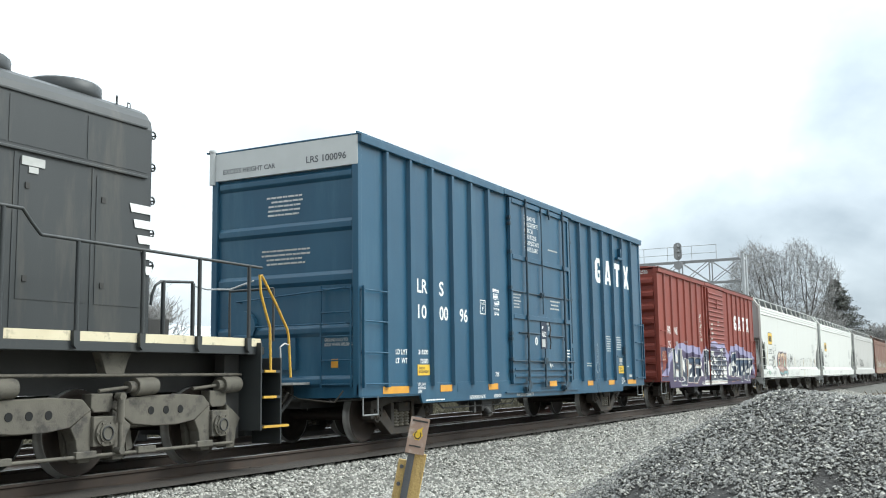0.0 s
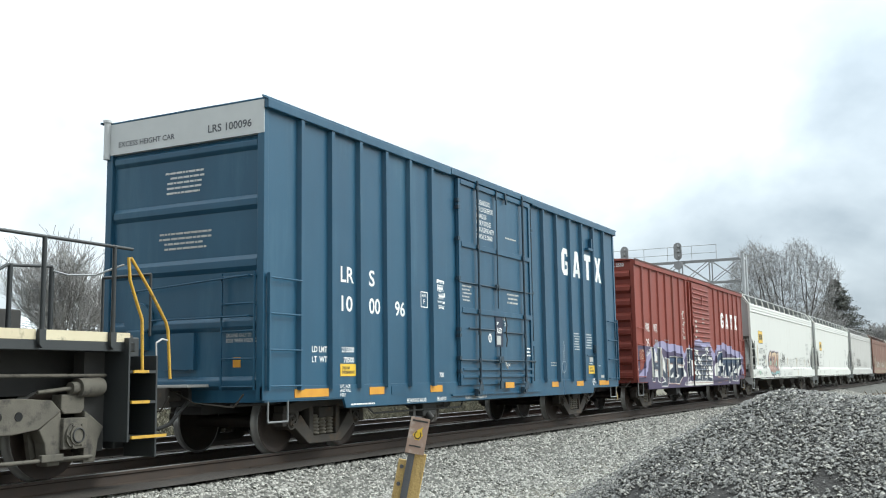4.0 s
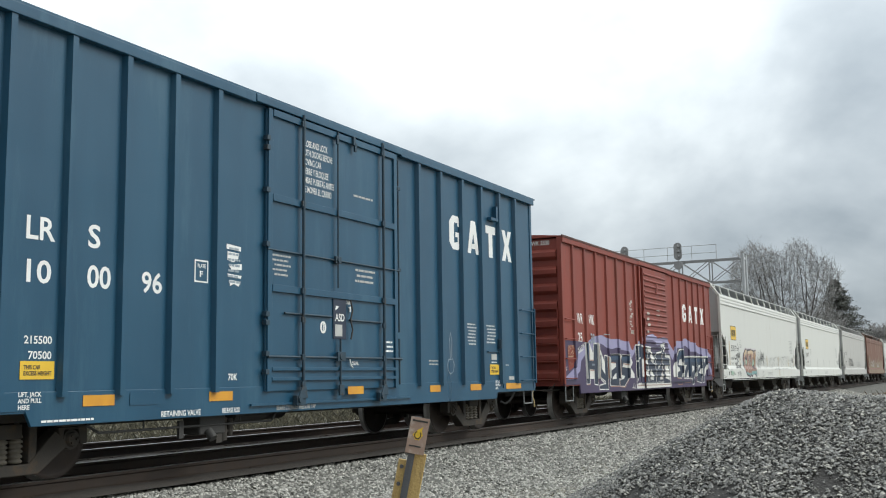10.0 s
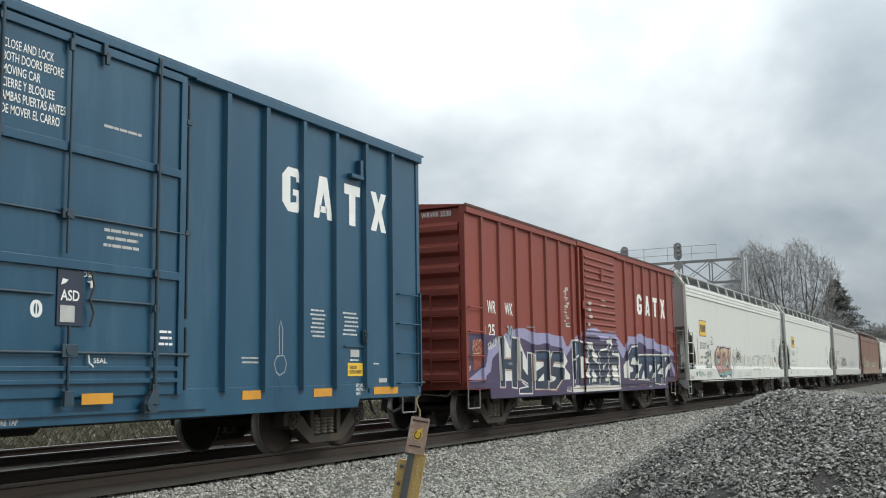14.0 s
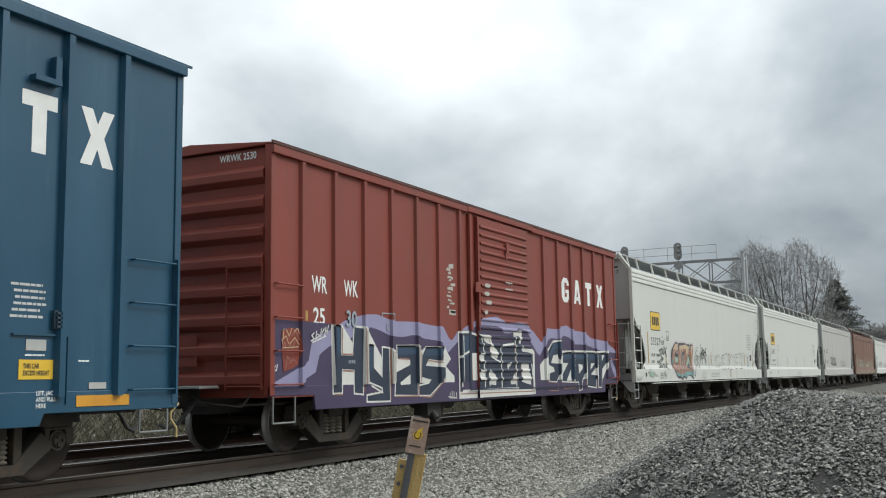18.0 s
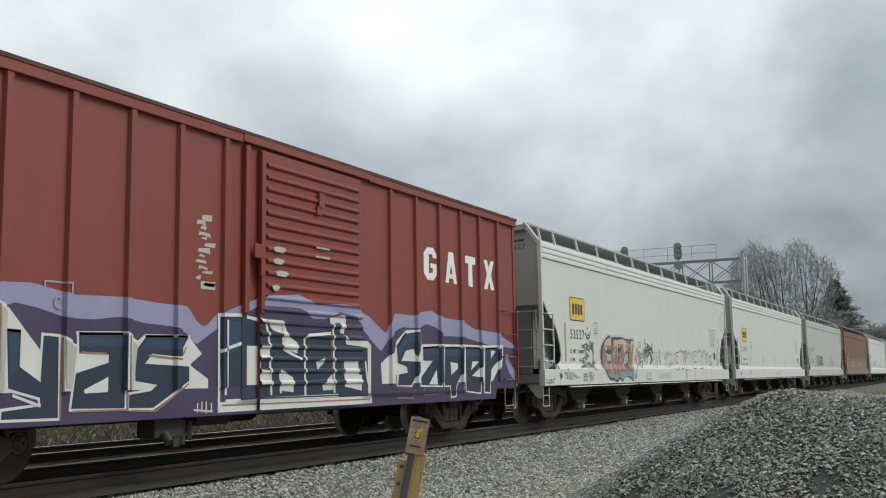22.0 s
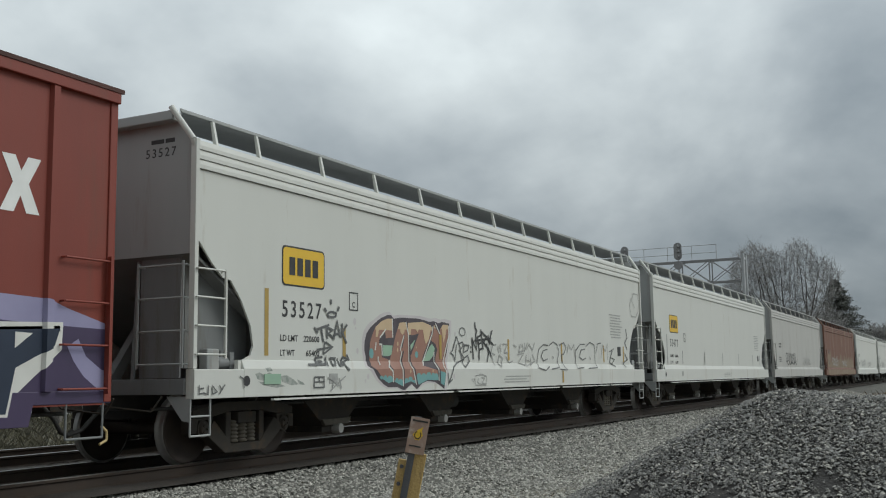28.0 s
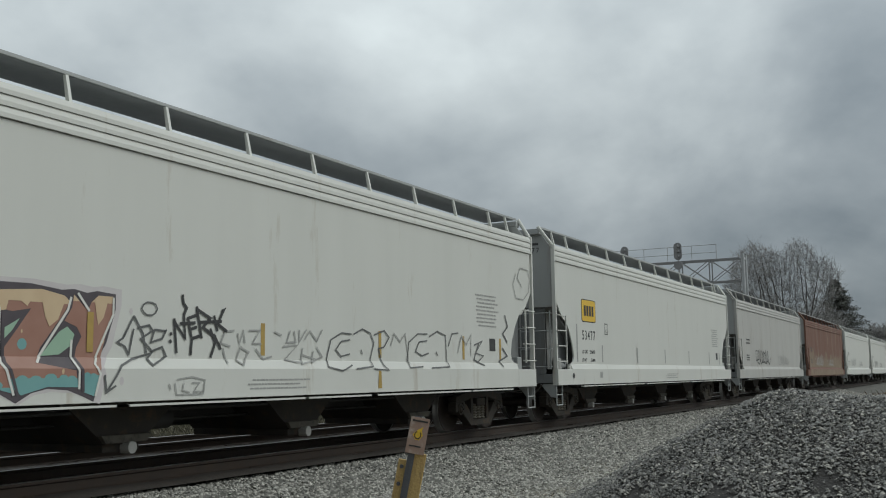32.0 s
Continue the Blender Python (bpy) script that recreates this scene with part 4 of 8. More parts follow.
def spring_mesh():
    """One coil spring, standing on z = 0."""
    profile = []
    for z in range(6):
        profile += [(.06, .052 * z), (.084, .052 * z + .014), (.084, .052 * z + .03), (.06, .052 * z + .046)]
    s = Solid().lathe([(0, 0)] + profile + [(0, .31)], 12)
    s.v = [(x, z, y) for x, y, z in s.v]
    return s.mesh("coil_spring")


def half_frame(side):
    s = Solid()
    y0, y1 = (-1.1, -.92) if side < 0 else (.92, 1.1)
    s.prism([(-1.1, .60), (-1.1, .70), (-.55, .80), (.55, .80), (1.1, .70), (1.1, .60), (.74, .60), (.36, .67), (-.36, .67), (-.74, .60)], y0, y1)
    s.prism([(-.86, .40), (-.66, .56), (-.31, .23), (.31, .23), (.66, .56), (.86, .40), (.44, .11), (-.44, .11)], y0, y1)
    for k in (-1, 1):
        s.prism([(k * .31, .235), (k * .42, .235), (k * .42, .665), (k * .31, .665)], y0 + .01, y1 - .01)
        s.prism([(k * 1.12, .40), (k * 1.12, .598), (k * .70, .598), (k * .73, .44), (k * .77, .44), (k * .79, .57), (k * .99, .57), (k * 1.02, .40)], y0, y1)
    return s.mesh("side_frame", 0.012)


FRAME_NEAR, FRAME_FAR = half_frame(-1), half_frame(1)
SPRING = spring_mesh()
BOLSTER = (Solid().box(-.2, .2, -1.12, 1.12, .50, .66).box(-.3, .3, -.6, .6, .45, .72).rod((0, 0, .66), (0, 0, .86), .2, 16)).mesh("bolster", 0.015)
SHOES = Solid()
for kx in (-1, 1):
    SHOES.box(kx * .38 - .03, kx * .38 + .03, -.85, .85, .36, .42)
    for ky in (-.76, .76):
        SHOES.prism([(kx * .41, .25), (kx * .47, .3), (kx * .43, .46), (kx * .41, .6), (kx * .36, .6), (kx * .36, .25)], ky - .05, ky + .05)
SHOES = SHOES.mesh("brake_beam")


def freight_truck(car, x):
    t = part("truck", BOLSTER, M_TRUCK, car, "grimy cast steel bogie")
    t.location = (x, 0, 0)
    part("side_frame", FRAME_NEAR, M_TRUCK, t)
    part("side_frame", FRAME_FAR, M_TRUCK, t)
    for y in (-1.01, 1.01):
        for k in (-.19, 0, .19):
            part("coil_spring", SPRING, M_SPRING, t).location = (k, y, .238)
    part("brake_beam", SHOES, M_UNDER, t)
    for k in (-0.889, 0.889):
        w = part("wheelset", WHEEL, M_WHEEL, t, "rusty steel wheels on one axle")
        w.location = (k, 0, 0.457)
        AXLES.append((w, (k, 0, 0.457), 0.457))
        for cap in CAPS:
            part("bearing_cap", cap, M_TRUCK, t).location = (k, 0, 0.457)
    return t


def coupler(car, x, way):
    """Knuckle coupler, draft box and air hose at one end; way is -1 or 1 along x."""
    c = part("coupler", Solid().box(*sorted((x, x + way * .38)), -.07, .07, .80, .95)
             .prism([(x + way * .36, -.16), (x + way * .36, .16), (x + way * .52, .2), (x + way * .66, .06), (x + way * .6, -.02), (x + way * .64, -.16), (x + way * .5, -.2)], .72, 1.0, "z"),
             M_TRUCK, car, "rusty cast knuckle coupler", 0.012)
    part("draft_box", Solid().box(*sorted((x - way * 1.6, x + way * .02)), -.2, .2, .72, 1.02), M_UNDER, car, "", 0.01)
    hose = [(x + way * .12, -.3, .82), (x + way * .3, -.29, .66), (x + way * .45, -.25, .5), (x + way * .62, -.2, .44), (x + way * .72, -.15, .5)]
    part("air_hose", Solid().pipe(hose, .028, 8), M_UNDER, car, "black rubber air hose")
    part("cut_lever", Solid().pipe([(x + way * .22, -1.35, .9), (x + way * .24, -1.2, .72), (x + way * .24, -.5, .78), (x + way * .3, -.1, .98)], .012, 6), M_TRUCK, car)
    return c


def ladder(car, x0, x1, z0, z1, y, rungs, material, name="side_ladder", stiles=True, depth=0.07):
    """Rungs and stiles that stand off the side by depth."""
    s = Solid()
    for k in range(rungs):
        z = z0 + (z1 - z0) * k / (rungs - 1)
        s.pipe([(x0, y, z - .0), (x0, y - depth, z), (x1, y - depth, z), (x1, y, z)], .013, 6)
        if not stiles:
            last = part("grab_iron", s, material, car)
            s = Solid()
    if not stiles:
        return last
    if stiles:
        s.box(x0 - .02, x0 + .015, y - depth - .02, y - depth + .03, z0 - .06, z1 + .06)
    return part(name, s, material, car)


def end_ladder(car, x, y0, y1, z0, z1, rungs, material, depth=-0.09):
    s = Solid()
    for k in range(rungs):
        z = z0 + (z1 - z0) * k / (rungs - 1)
        s.pipe([(x, y0, z), (x + depth, y0, z), (x + depth, y1, z), (x, y1, z)], .013, 6)
    for y in (y0, y1):
        s.box(*sorted((x + depth - .012, x + depth + .012)), y - .012, y + .012, z0 - .05, z1 + .05)
    return part("end_ladder", s, material, car)


def sill_step(car, x0, x1, z0, z1, y, material):
    return part("sill_step", Solid().pipe([(x0, y, z1), (x0, y, z0), (x1, y, z0), (x1, y, z1)], .015, 6), material, car, "bent steel sill step")


def underframe(car, L, z, trucks, material=None):
    part("centre_sill", Solid().box(.3, L - .3, -.18, .18, .6, z), M_UNDER, car)
    for x in trucks:
        part("body_bolster", Solid().box(x - .25, x + .25, -1.3, 1.3, .86, z), M_UNDER, car)
    for k in range(5):
        x = trucks[0] + 1.6 + (trucks[1] - trucks[0] - 3.2) * k / 4
        part("crossbearer", Solid().prism([(-1.4, z), (-1.4, z - .12), (-.2, .68), (.2, .68), (1.4, z - .12), (1.4, z)], x - .05, x + .05, "x"), M_UNDER, car)


# ---- box cars ----
def boxcar(name, label, L, W, z0, ze, paint, ribs, door, roof_rise, rib_depth):
    """Shell, posts, sills and running gear shared by both box cars. Door is its span along the car."""
    car = thing(name, label, "boxcar", "cars of the train")
    part("body", Solid().box(.07, L - .07, -W, W, z0 + .12, ze - .02), paint, car)
    part("roof", Solid().prism([(-W - .04, ze), (W + .04, ze), (W + .04, ze + .03), (0, ze + roof_rise), (-W - .04, ze + .03)], .0, L, "x"), paint, car, "", 0.01)
    for side in (-1, 1):
        ya, yb = sorted((side * (W + rib_depth + .015), side * (W + .001)))
        for a, b in ((.0, door[0] - .02), (door[1] + .02, L)):
            part("top_chord", Solid().box(a, b, ya, yb, ze - .13, ze - .002), paint, car, "", 0.008)
        part("door_header", Solid().box(door[0] - .015, door[1] + .015, *sorted((side * (W + rib_depth + .025), side * (W + .001))), ze - .11, ze - .003), paint, car, "", 0.008)
        for x in ribs:
            ob = part("side_post", Solid().prism([(x - .065, side * W), (x - .04, side * (W + rib_depth)), (x + .04, side * (W + rib_depth)), (x + .065, side * W)],
                                                 z0 + .28, ze - .132, "z"), paint, car)
        for a in (0.0, L - .11):
            part("corner_post", Solid().box(a, a + .11, *sorted((side * (W - .1), side * (W + .02))), z0 + .15, ze - .002), paint, car, "", 0.01)
    return car


def boxcar_end(car, x, way, W, z0, ze, paint, bands, depth=0.09):
    """Horizontal stiffening ribs on one end; bands are (low, high) heights."""
    for a, b in bands:
        xa, xb = x + way * .0, x + way * depth
        m = (b - a) * .3
        s = Solid().prism([(x, a), (x, b), (x + way * depth, b - m), (x + way * depth, a + m)], -W + .12, W - .12)
        part("end_rib", s, paint, car, "", 0.01)


def blue_boxcar():
    L, W, z0, ze = 15.8, 1.5, .66, 5.07
    ribs = [.87, 1.68, 2.5, 3.33, 4.15, 4.97, 10.45, 11.3, 12.2, 13.07, 13.95, 14.79]
    car = boxcar("boxcar", "tall blue steel boxcar with white top band and white lettering", L, W, z0, ze, M_BLUE, ribs, (5.72, 9.75), .035, .075)
    face, end = on_side(-W - .004), on_end(.062, 0)
    # deep side sill, lower in the middle
    for side in (-1, 1):
        ya, yb = sorted((side * (W + .012), side * (W - .03)))
        part("side_sill", Solid().prism([(.0, .80), (.0, 1.0), (L, 1.0), (L, .77), (13.78, .77), (13.72, .64), (2.12, .64), (2.04, .80)], ya, yb), M_BLUE, car, "", 0.006)
    # the ends: white top band, corner posts, three deep ribs and a brake gear panel
    for x, way in ((.07, -1), (L - .07, 1)):
        boxcar_end(car, x, way, W, z0, ze, M_BLUE, [(4.36, 4.56), (3.5, 3.72), (2.62, 2.86), (1.78, 1.98), (.95, 1.15)], .045)
        part("top_band", Solid().box(*sorted((x, x + way * .076)), -W - .018, W + .018, 4.58, ze - .004), M_BAND, car, "white painted excess-height band")
    part("tack_board", Solid().box(.0, .07, -.28, .3, 1.25, 1.78), M_BLUE, car)
    part("corner_cap", Solid().rod((-.02, W + .0, 4.52), (-.02, W + .0, ze + .03), .055, 14).rod((-.02, W, ze + .03), (-.02, W, ze + .07), .07, 14), M_BAND, car, "white capped corner pipe")
    text(car, "EXCESS HEIGHT CAR", -1.27, -.14, 4.685, 4.77, M_STEEL_GREY, on_end(-.01, 0))
    text(car, "LRS 100096", .5, 1.3, 4.69, 4.81, M_STEEL_GREY, on_end(-.01, 0))
    print_bars(car, -.4, .46, 3.84, 4.22, 5, M_BAND, end, 3)
    print_bars(car, -.5, .55, 3.0, 3.3, 4, M_DIM, end, 4)
    text(car, "GROUND ONLY TO\nBODY WHEN WELDING", .82, 1.36, 1.62, 1.75, M_DIM, end)
    part("amber_reflector", Solid().box(.058, .07, -1.08, -.95, 1.27, 1.41), M_ORANGE, car)
    end_ladder(car, .07, -1.38, -.8, 1.0, 2.55, 5, M_BLUE)
    part("grab_iron", Solid().pipe([(.07, -1.3, 2.55), (-.06, -1.3, 2.55), (-.06, .9, 2.42), (.07, .9, 2.42)], .013), M_BLUE, car)
    part("grab_iron", Solid().pipe([(.07, -1.3, 1.98), (-.06, -1.3, 1.98), (-.06, .5, 1.98), (.07, .5, 1.98)], .013), M_BLUE, car)
    part("crossover_platform", Solid().box(-.42, .06, -.55, .75, 1.0, 1.04), M_GREY_CAR, car, "grey grated crossover step", 0.006)
    part("brake_wheel", Solid().rod((-.02, .8, 2.0), (.06, .8, 2.0), .26, 20), M_BLUE, car)
    part("brake_housing", Solid().box(-.06, .07, .62, .98, 1.55, 1.85), M_BLUE, car, "", 0.02)
    # ladders and sill steps at the corners
    ladder(car, .08, .86, 1.0, 2.52, -W, 4, M_BLUE)
    ladder(car, L - .1, L - .82, 1.0, 2.52, -W, 4, M_BLUE)
    sill_step(car, .16, .62, .5, .84, -W + .01, M_SHADED_GREY)
    sill_step(car, L - .62, L - .16, .5, .84, -W + .01, M_SHADED_GREY)
    blue_door(car, W)
    # lettering and placards
    text(car, "LR", 1.98, 2.36, 2.6, 2.85, M_MARK, face)
    text(car, "S", 2.82, 3.0, 2.59, 2.86, M_MARK, face)
    text(car, "10", 2.0, 2.32, 2.14, 2.39, M_MARK, face)
    text(car, "00", 2.82, 3.17, 2.14, 2.4, M_MARK, face)
    text(car, "96", 3.66, 4.0, 2.14, 2.4, M_MARK, face)
    text(car, "LD LMT", 1.2, 1.6, 1.49, 1.58, M_MARK, face)
    text(car, "LT  WT", 1.2, 1.6, 1.34, 1.43, M_MARK, face)
    text(car, "215500", 2.0, 2.36, 1.5, 1.585, M_MARK, face)
    text(car, "70500", 2.06, 2.36, 1.34, 1.425, M_MARK, face)
    text(car, "70K", 5.26, 5.45, 1.09, 1.18, M_MARK, face)
    y1 = part("yellow_placard", Solid().box(1.96, 2.4, -W - .008, -W - .001, 1.13, 1.32), M_SIGN_Y, car, "yellow warning placard")
    text(y1, "THIS CAR\nEXCESS HEIGHT", 2.0, 2.36, 1.17, 1.28, M_DARK, on_side(-W - .012))
    y2 = part("yellow_placard", Solid().box(13.44, 13.88, -W - .008, -W - .001, 1.13, 1.335), M_SIGN_Y, car, "yellow warning placard")
    text(y2, "THIS CAR\nEXCESS HEIGHT", 13.49, 13.83, 1.17, 1.295, M_DARK, on_side(-W - .012))
    part("white_placard", Solid().box(13.52, 13.78, -W - .008, -W - .001, 1.43, 1.545), M_DIM, car)
    print_bars(car, 13.49, 13.82, 1.36, 1.405, 1, M_MARK, face, 17)
    # a shallow pocket frame round the placards, a small plate and a bracket above
    part("pocket_frame", Solid().box(13.34, 14.07, -W - .03, -W - .001, 1.585, 1.605).box(14.05, 14.07, -W - .03, -W - .001, .86, 1.584), M_BLUE, car)
    part("data_plate", Solid().box(14.38, 14.63, -W - .012, -W - .001, 1.02, 1.09), M_DIM, car, "small worn data plate")
    print_bars(car, 14.22, 14.42, 1.305, 1.35, 1, M_MARK, face, 18)
    hook = part("card_holder", Solid().box(13.84, 13.95, -W - .05, -W - .001, 1.66, 1.86), M_BLUE_SHADED, car)
    for k in range(4):
        part("holder_tooth", Solid().box(13.86, 13.93, -W - .075, -W - .051, 1.675 + .047 * k, 1.7 + .047 * k), M_BLUE_SHADED, hook)
    text(car, "LIFT, JACK\nAND PULL\nHERE", 1.94, 2.24, .82, 1.0, M_MARK, on_side(-W - .016))
    text(car, "LIFT, JACK\nAND PULL\nHERE", 13.66, 13.93, .83, 1.01, M_MARK, on_side(-W - .016))
    print_bars(car, 10.8, 11.25, 1.3, 1.42, 2, M_DIM, face, 12)
    print_bars(car, 12.42, 12.86, 1.7, 2.15, 7, M_BAND, face, 13)
    print_bars(car, 13.3, 13.78, 1.75, 2.15, 6, M_BAND, face, 14)
    text(car, "BRAKE CYLINDER PRESSURE TAP", 6.3, 7.25, .665, .73, M_DIM, on_side(-W - .016))
    print_bars(car, 2.2, 3.05, .66, .72, 1, M_MARK, on_side(-W - .016), 16)
    text(car, "RETAINING VALVE", 4.02, 4.72, .665, .735, M_MARK, on_side(-W - .016))
    text(car, "RELEASE ROD", 5.14, 5.5, .67, .735, M_MARK, on_side(-W - .016))
    decal("plate_box", [rect(4.58, 4.84, 2.34, 2.36), rect(4.58, 4.84, 2.61, 2.63), rect(4.58, 4.6, 2.36, 2.61), rect(4.82, 4.84, 2.36, 2.61)], M_MARK, car, face)
    text(car, "F", 4.68, 4.74, 2.41, 2.49, M_MARK, face)
    text(car, "PLATE", 4.64, 4.79, 2.53, 2.58, M_MARK, face)
    part("cut_lever_handle", Solid().pipe([(L + .08, -1.45, .82), (L - .07, -1.46, .71), (L - .06, -1.46, .63), (L + .04, -1.46, .52), (L + .04, -1.46, .41)], .016, 6), M_LEVER, car, "bent yellow cut lever handle")
    st = decal("label_panel", [[(5.2, 2.9), (5.5, 2.88), (5.5, 2.82), (5.2, 2.83)], [(5.22, 2.8), (5.46, 2.79), (5.44, 2.7), (5.34, 2.66), (5.22, 2.68)], [(5.4, 2.64), (5.52, 2.65), (5.52, 2.57), (5.3, 2.56), (5.24, 2.62)],
                               [(5.22, 2.5), (5.52, 2.49), (5.5, 2.45), (5.24, 2.46)], [(5.26, 2.42), (5.5, 2.41), (5.46, 2.34), (5.36, 2.37), (5.28, 2.34)]], M_MARK, car, face, "torn white label panel")
    print_bars(st, 5.22, 5.5, 2.36, 2.88, 7, M_FAINT, on_side(-W - .007), 19)
    decal("faint_drawing", stroke([(11.6, 1.2), (11.55, 1.32), (11.62, 1.42), (11.78, 1.43), (11.84, 1.32), (11.8, 1.2), (11.68, 1.15), (11.6, 1.2)], .016) + stroke([(11.68, 1.44), (11.66, 1.8), (11.7, 1.92), (11.75, 1.8), (11.74, 1.44)], .016), M_FAINT, car, face)
    brand_blocks(car, [(11.72, 12.22), (12.51, 13.03), (13.36, 13.83), (14.16, 14.66)], 3.53, 4.19, M_MARK, face)
    for a, b in ((.75, 1.62), (2.8, 3.26), (4.88, 5.34), (10.84, 11.24), (12.5, 12.98), (14.2, 14.98)):
        part("amber_reflector", Solid().box(a, b, -W - .02, -W - .013, .83, .95), M_ORANGE, car)
    for side in (-1, 1):
        part("roof_lip", Solid().box(-.1, L + .1, *sorted((side * (W + .075), side * (W + .05))), ze + .002, ze + .03), M_BLUE, car)
    part("brake_pipe", Solid().pipe([(3.0, -1.35, .62), (3.2, -1.35, .52), (6.4, -1.35, .52), (6.5, -1.35, .62)], .016, 6).rod((3.9, -1.35, .52), (3.9, -1.35, .66), .012, 6)
         .rod((5.7, -1.35, .52), (5.7, -1.35, .66), .012, 6).box(4.5, 4.58, -1.37, -1.33, .38, .6), M_UNDER, car)
    part("jack_pad", Solid().box(3.5, 3.95, -W - .02, -W - .012, .82, .96), M_BLUE, car)
    part("roof_bracket", Solid().box(13.45, 13.8, -W - .1, -W, 4.3, 4.36).box(13.72, 13.8, -W - .09, -W, 4.36, 4.62), M_BLUE, car)
    running_gear(car, L, .9, (2.15, 13.45))
    return car


def running_gear(car, L, z, trucks, side_valve=True):
    underframe(car, L, z, trucks)
    for x in trucks:
        freight_truck(car, x)
    coupler(car, .02, -1)
    coupler(car, L - .02, 1)
    mid = (trucks[0] + trucks[1]) / 2
    part("brake_cylinder", Solid().rod((mid - 1.6, -.75, .62), (mid - .9, -.75, .62), .14, 14), M_UNDER, car)
    part("air_reservoir", Solid().rod((mid + .3, .7, .62), (mid + 1.5, .7, .62), .2, 14), M_UNDER, car)
    if side_valve:
        part("brake_valve", Solid().box(mid - 2.9, mid - 2.4, -1.35, -1.05, .4, .7).rod((mid - 2.75, -1.36, .45), (mid - 2.75, -1.45, .35), .06, 8), M_UNDER, car, "", 0.02)
        part("valve_body", Solid().rod((mid - 2.35, -1.25, .6), (mid - 2.35, -1.25, .3), .07, 10).rod((mid - 2.2, -1.25, .58), (mid - 2.2, -1.25, .36), .05, 10)
             .box(mid - 2.55, mid - 2.44, -1.33, -1.18, .28, .55).rod((mid - 2.44, -1.25, .42), (mid - 2.15, -1.25, .42), .03, 8), M_TRUCK, car)
    part("brake_rod", Solid().rod((trucks[0] + .8, -.4, .58), (trucks[1] - .8, -.4, .58), .018, 6), M_UNDER, car)
    part("train_pipe", Solid().rod((.1, -.9, .74), (L - .1, -.9, .74), .025, 6), M_UNDER, car)


def blue_door(car, W):
    a, b, z0, z1 = 6.0, 9.62, .93, 4.94
    d = part("plug_door", Solid().box(a, b, -W - .045, -W - .001, z0, z1), M_BLUE, car, "blue plug door with lock rods", 0.01)
    def bit(name, s, mat=M_BLUE, label="", bevel=0.004):
        # door hardware takes the blue with shade painted in
        if mat is M_BLUE and name not in ("door_stile", "door_rail"):
            mat = M_BLUE_SHADED
        return part(name, s, mat, d, label, bevel)
    for x in (a + .06, b - .05):
        bit("door_stile", Solid().box(x - .05, x + .05, -W - .075, -W - .046, z0, z1))
    for z, h in ((z1 - .05, .1), (3.66, .1), (2.37, .1), (1.24, .05), (1.1, .05)):
        bit("door_rail", Solid().box(a + .111, b - .101, -W - .085, -W - .046, z - h / 2, z + h / 2))
    bit("cross_rod", Solid().rod((a, -W - .07, 2.91), (b, -W - .07, 2.91), .014, 8), bevel=0)
    bit("cross_rod", Solid().rod((a, -W - .09, 1.41), (b + .08, -W - .09, 1.41), .018, 8), bevel=0)
    bit("cross_rod", Solid().rod((6.4, -W - .07, 2.03), (7.6, -W - .07, 2.03), .016, 8), bevel=0)
    bit("cross_rod", Solid().rod((8.1, -W - .07, 2.0), (9.05, -W - .07, 2.0), .016, 8), bevel=0)
    for x in (6.81, 9.1):
        bit("lock_rod", Solid().rod((x, -W - .11, z0 - .1), (x, -W - .11, z1 + .06), .024, 10), bevel=0)
        for z in (1.02, 1.41, 1.95, 2.37, 3.66, 4.86):
            bit("rod_guide", Solid().box(x - .045, x + .045, -W - .125, -W - .086, z - .04, z + .04))
        bit("roller_housing", Solid().box(x - .17, x + .05, -W - .12, -W - .05, .72, .86))
        bit("crank_arm", Solid().prism([(x - .16, .82), (x + .07, .82), (x + .04, .98), (x - .05, 1.0)], -W - .14, -W - .122))
        bit("roller", Solid().rod((x - .1, -W - .15, .8), (x - .1, -W - .121, .8), .045, 12), bevel=0)
    bit("lock_rod", Solid().rod((7.74, -W - .1, 2.48), (7.74, -W - .1, 4.95), .014, 8), bevel=0)
    bit("lock_rod", Solid().rod((7.8, -W - .1, .85), (7.8, -W - .1, 1.7), .018, 8), bevel=0)
    bit("gear_box", Solid().box(7.66, 7.82, -W - .11, -W - .07, 2.86, 2.97).rod((7.74, -W - .13, 2.91), (7.74, -W - .105, 2.91), .04, 10))
    bit("gear_box", Solid().box(7.7, 7.92, -W - .12, -W - .09, 1.36, 1.5).rod((7.8, -W - .13, 1.43), (7.8, -W - .115, 1.43), .05, 10))
    bit("gear_box", Solid().box(7.75, 7.88, -W - .12, -W - .09, .84, 1.0))
    for z in (4.5, 4.36, 3.75, 2.98, 2.0, 1.88, 1.45, 1.2):
        bit("hinge_knuckle", Solid().box(a - .05, a + .03, -W - .095, -W - .02, z - .035, z + .035))
    for x, z in ((7.72, 4.82), (8.2, 4.9), (8.24, 4.8), (9.1, 4.98)):
        bit("top_clip", Solid().box(x - .03, x + .03, -W - .12, -W - .086, z - .08, z + .06))
    part("door_track", Solid().box(a - .3, b + .5, -W - .05, -W - .013, .74, .77), M_BLUE, car)
    bit("stop_bar", Solid().rod((b + .05, -W - .06, .98), (b + .05, -W - .06, 1.75), .02, 8).rod((b + .05, -W - .06, 1.86), (b + .05, -W - .06, 4.3), .02, 8)
        .rod((b + .05, -W - .06, 4.4), (b + .05, -W - .06, 4.85), .02, 8), bevel=0)
    for z in (1.41, 2.93, 4.35):
        bit("bar_guide", Solid().box(b, b + .1, -W - .085, -W - .04, z - .03, z + .03))
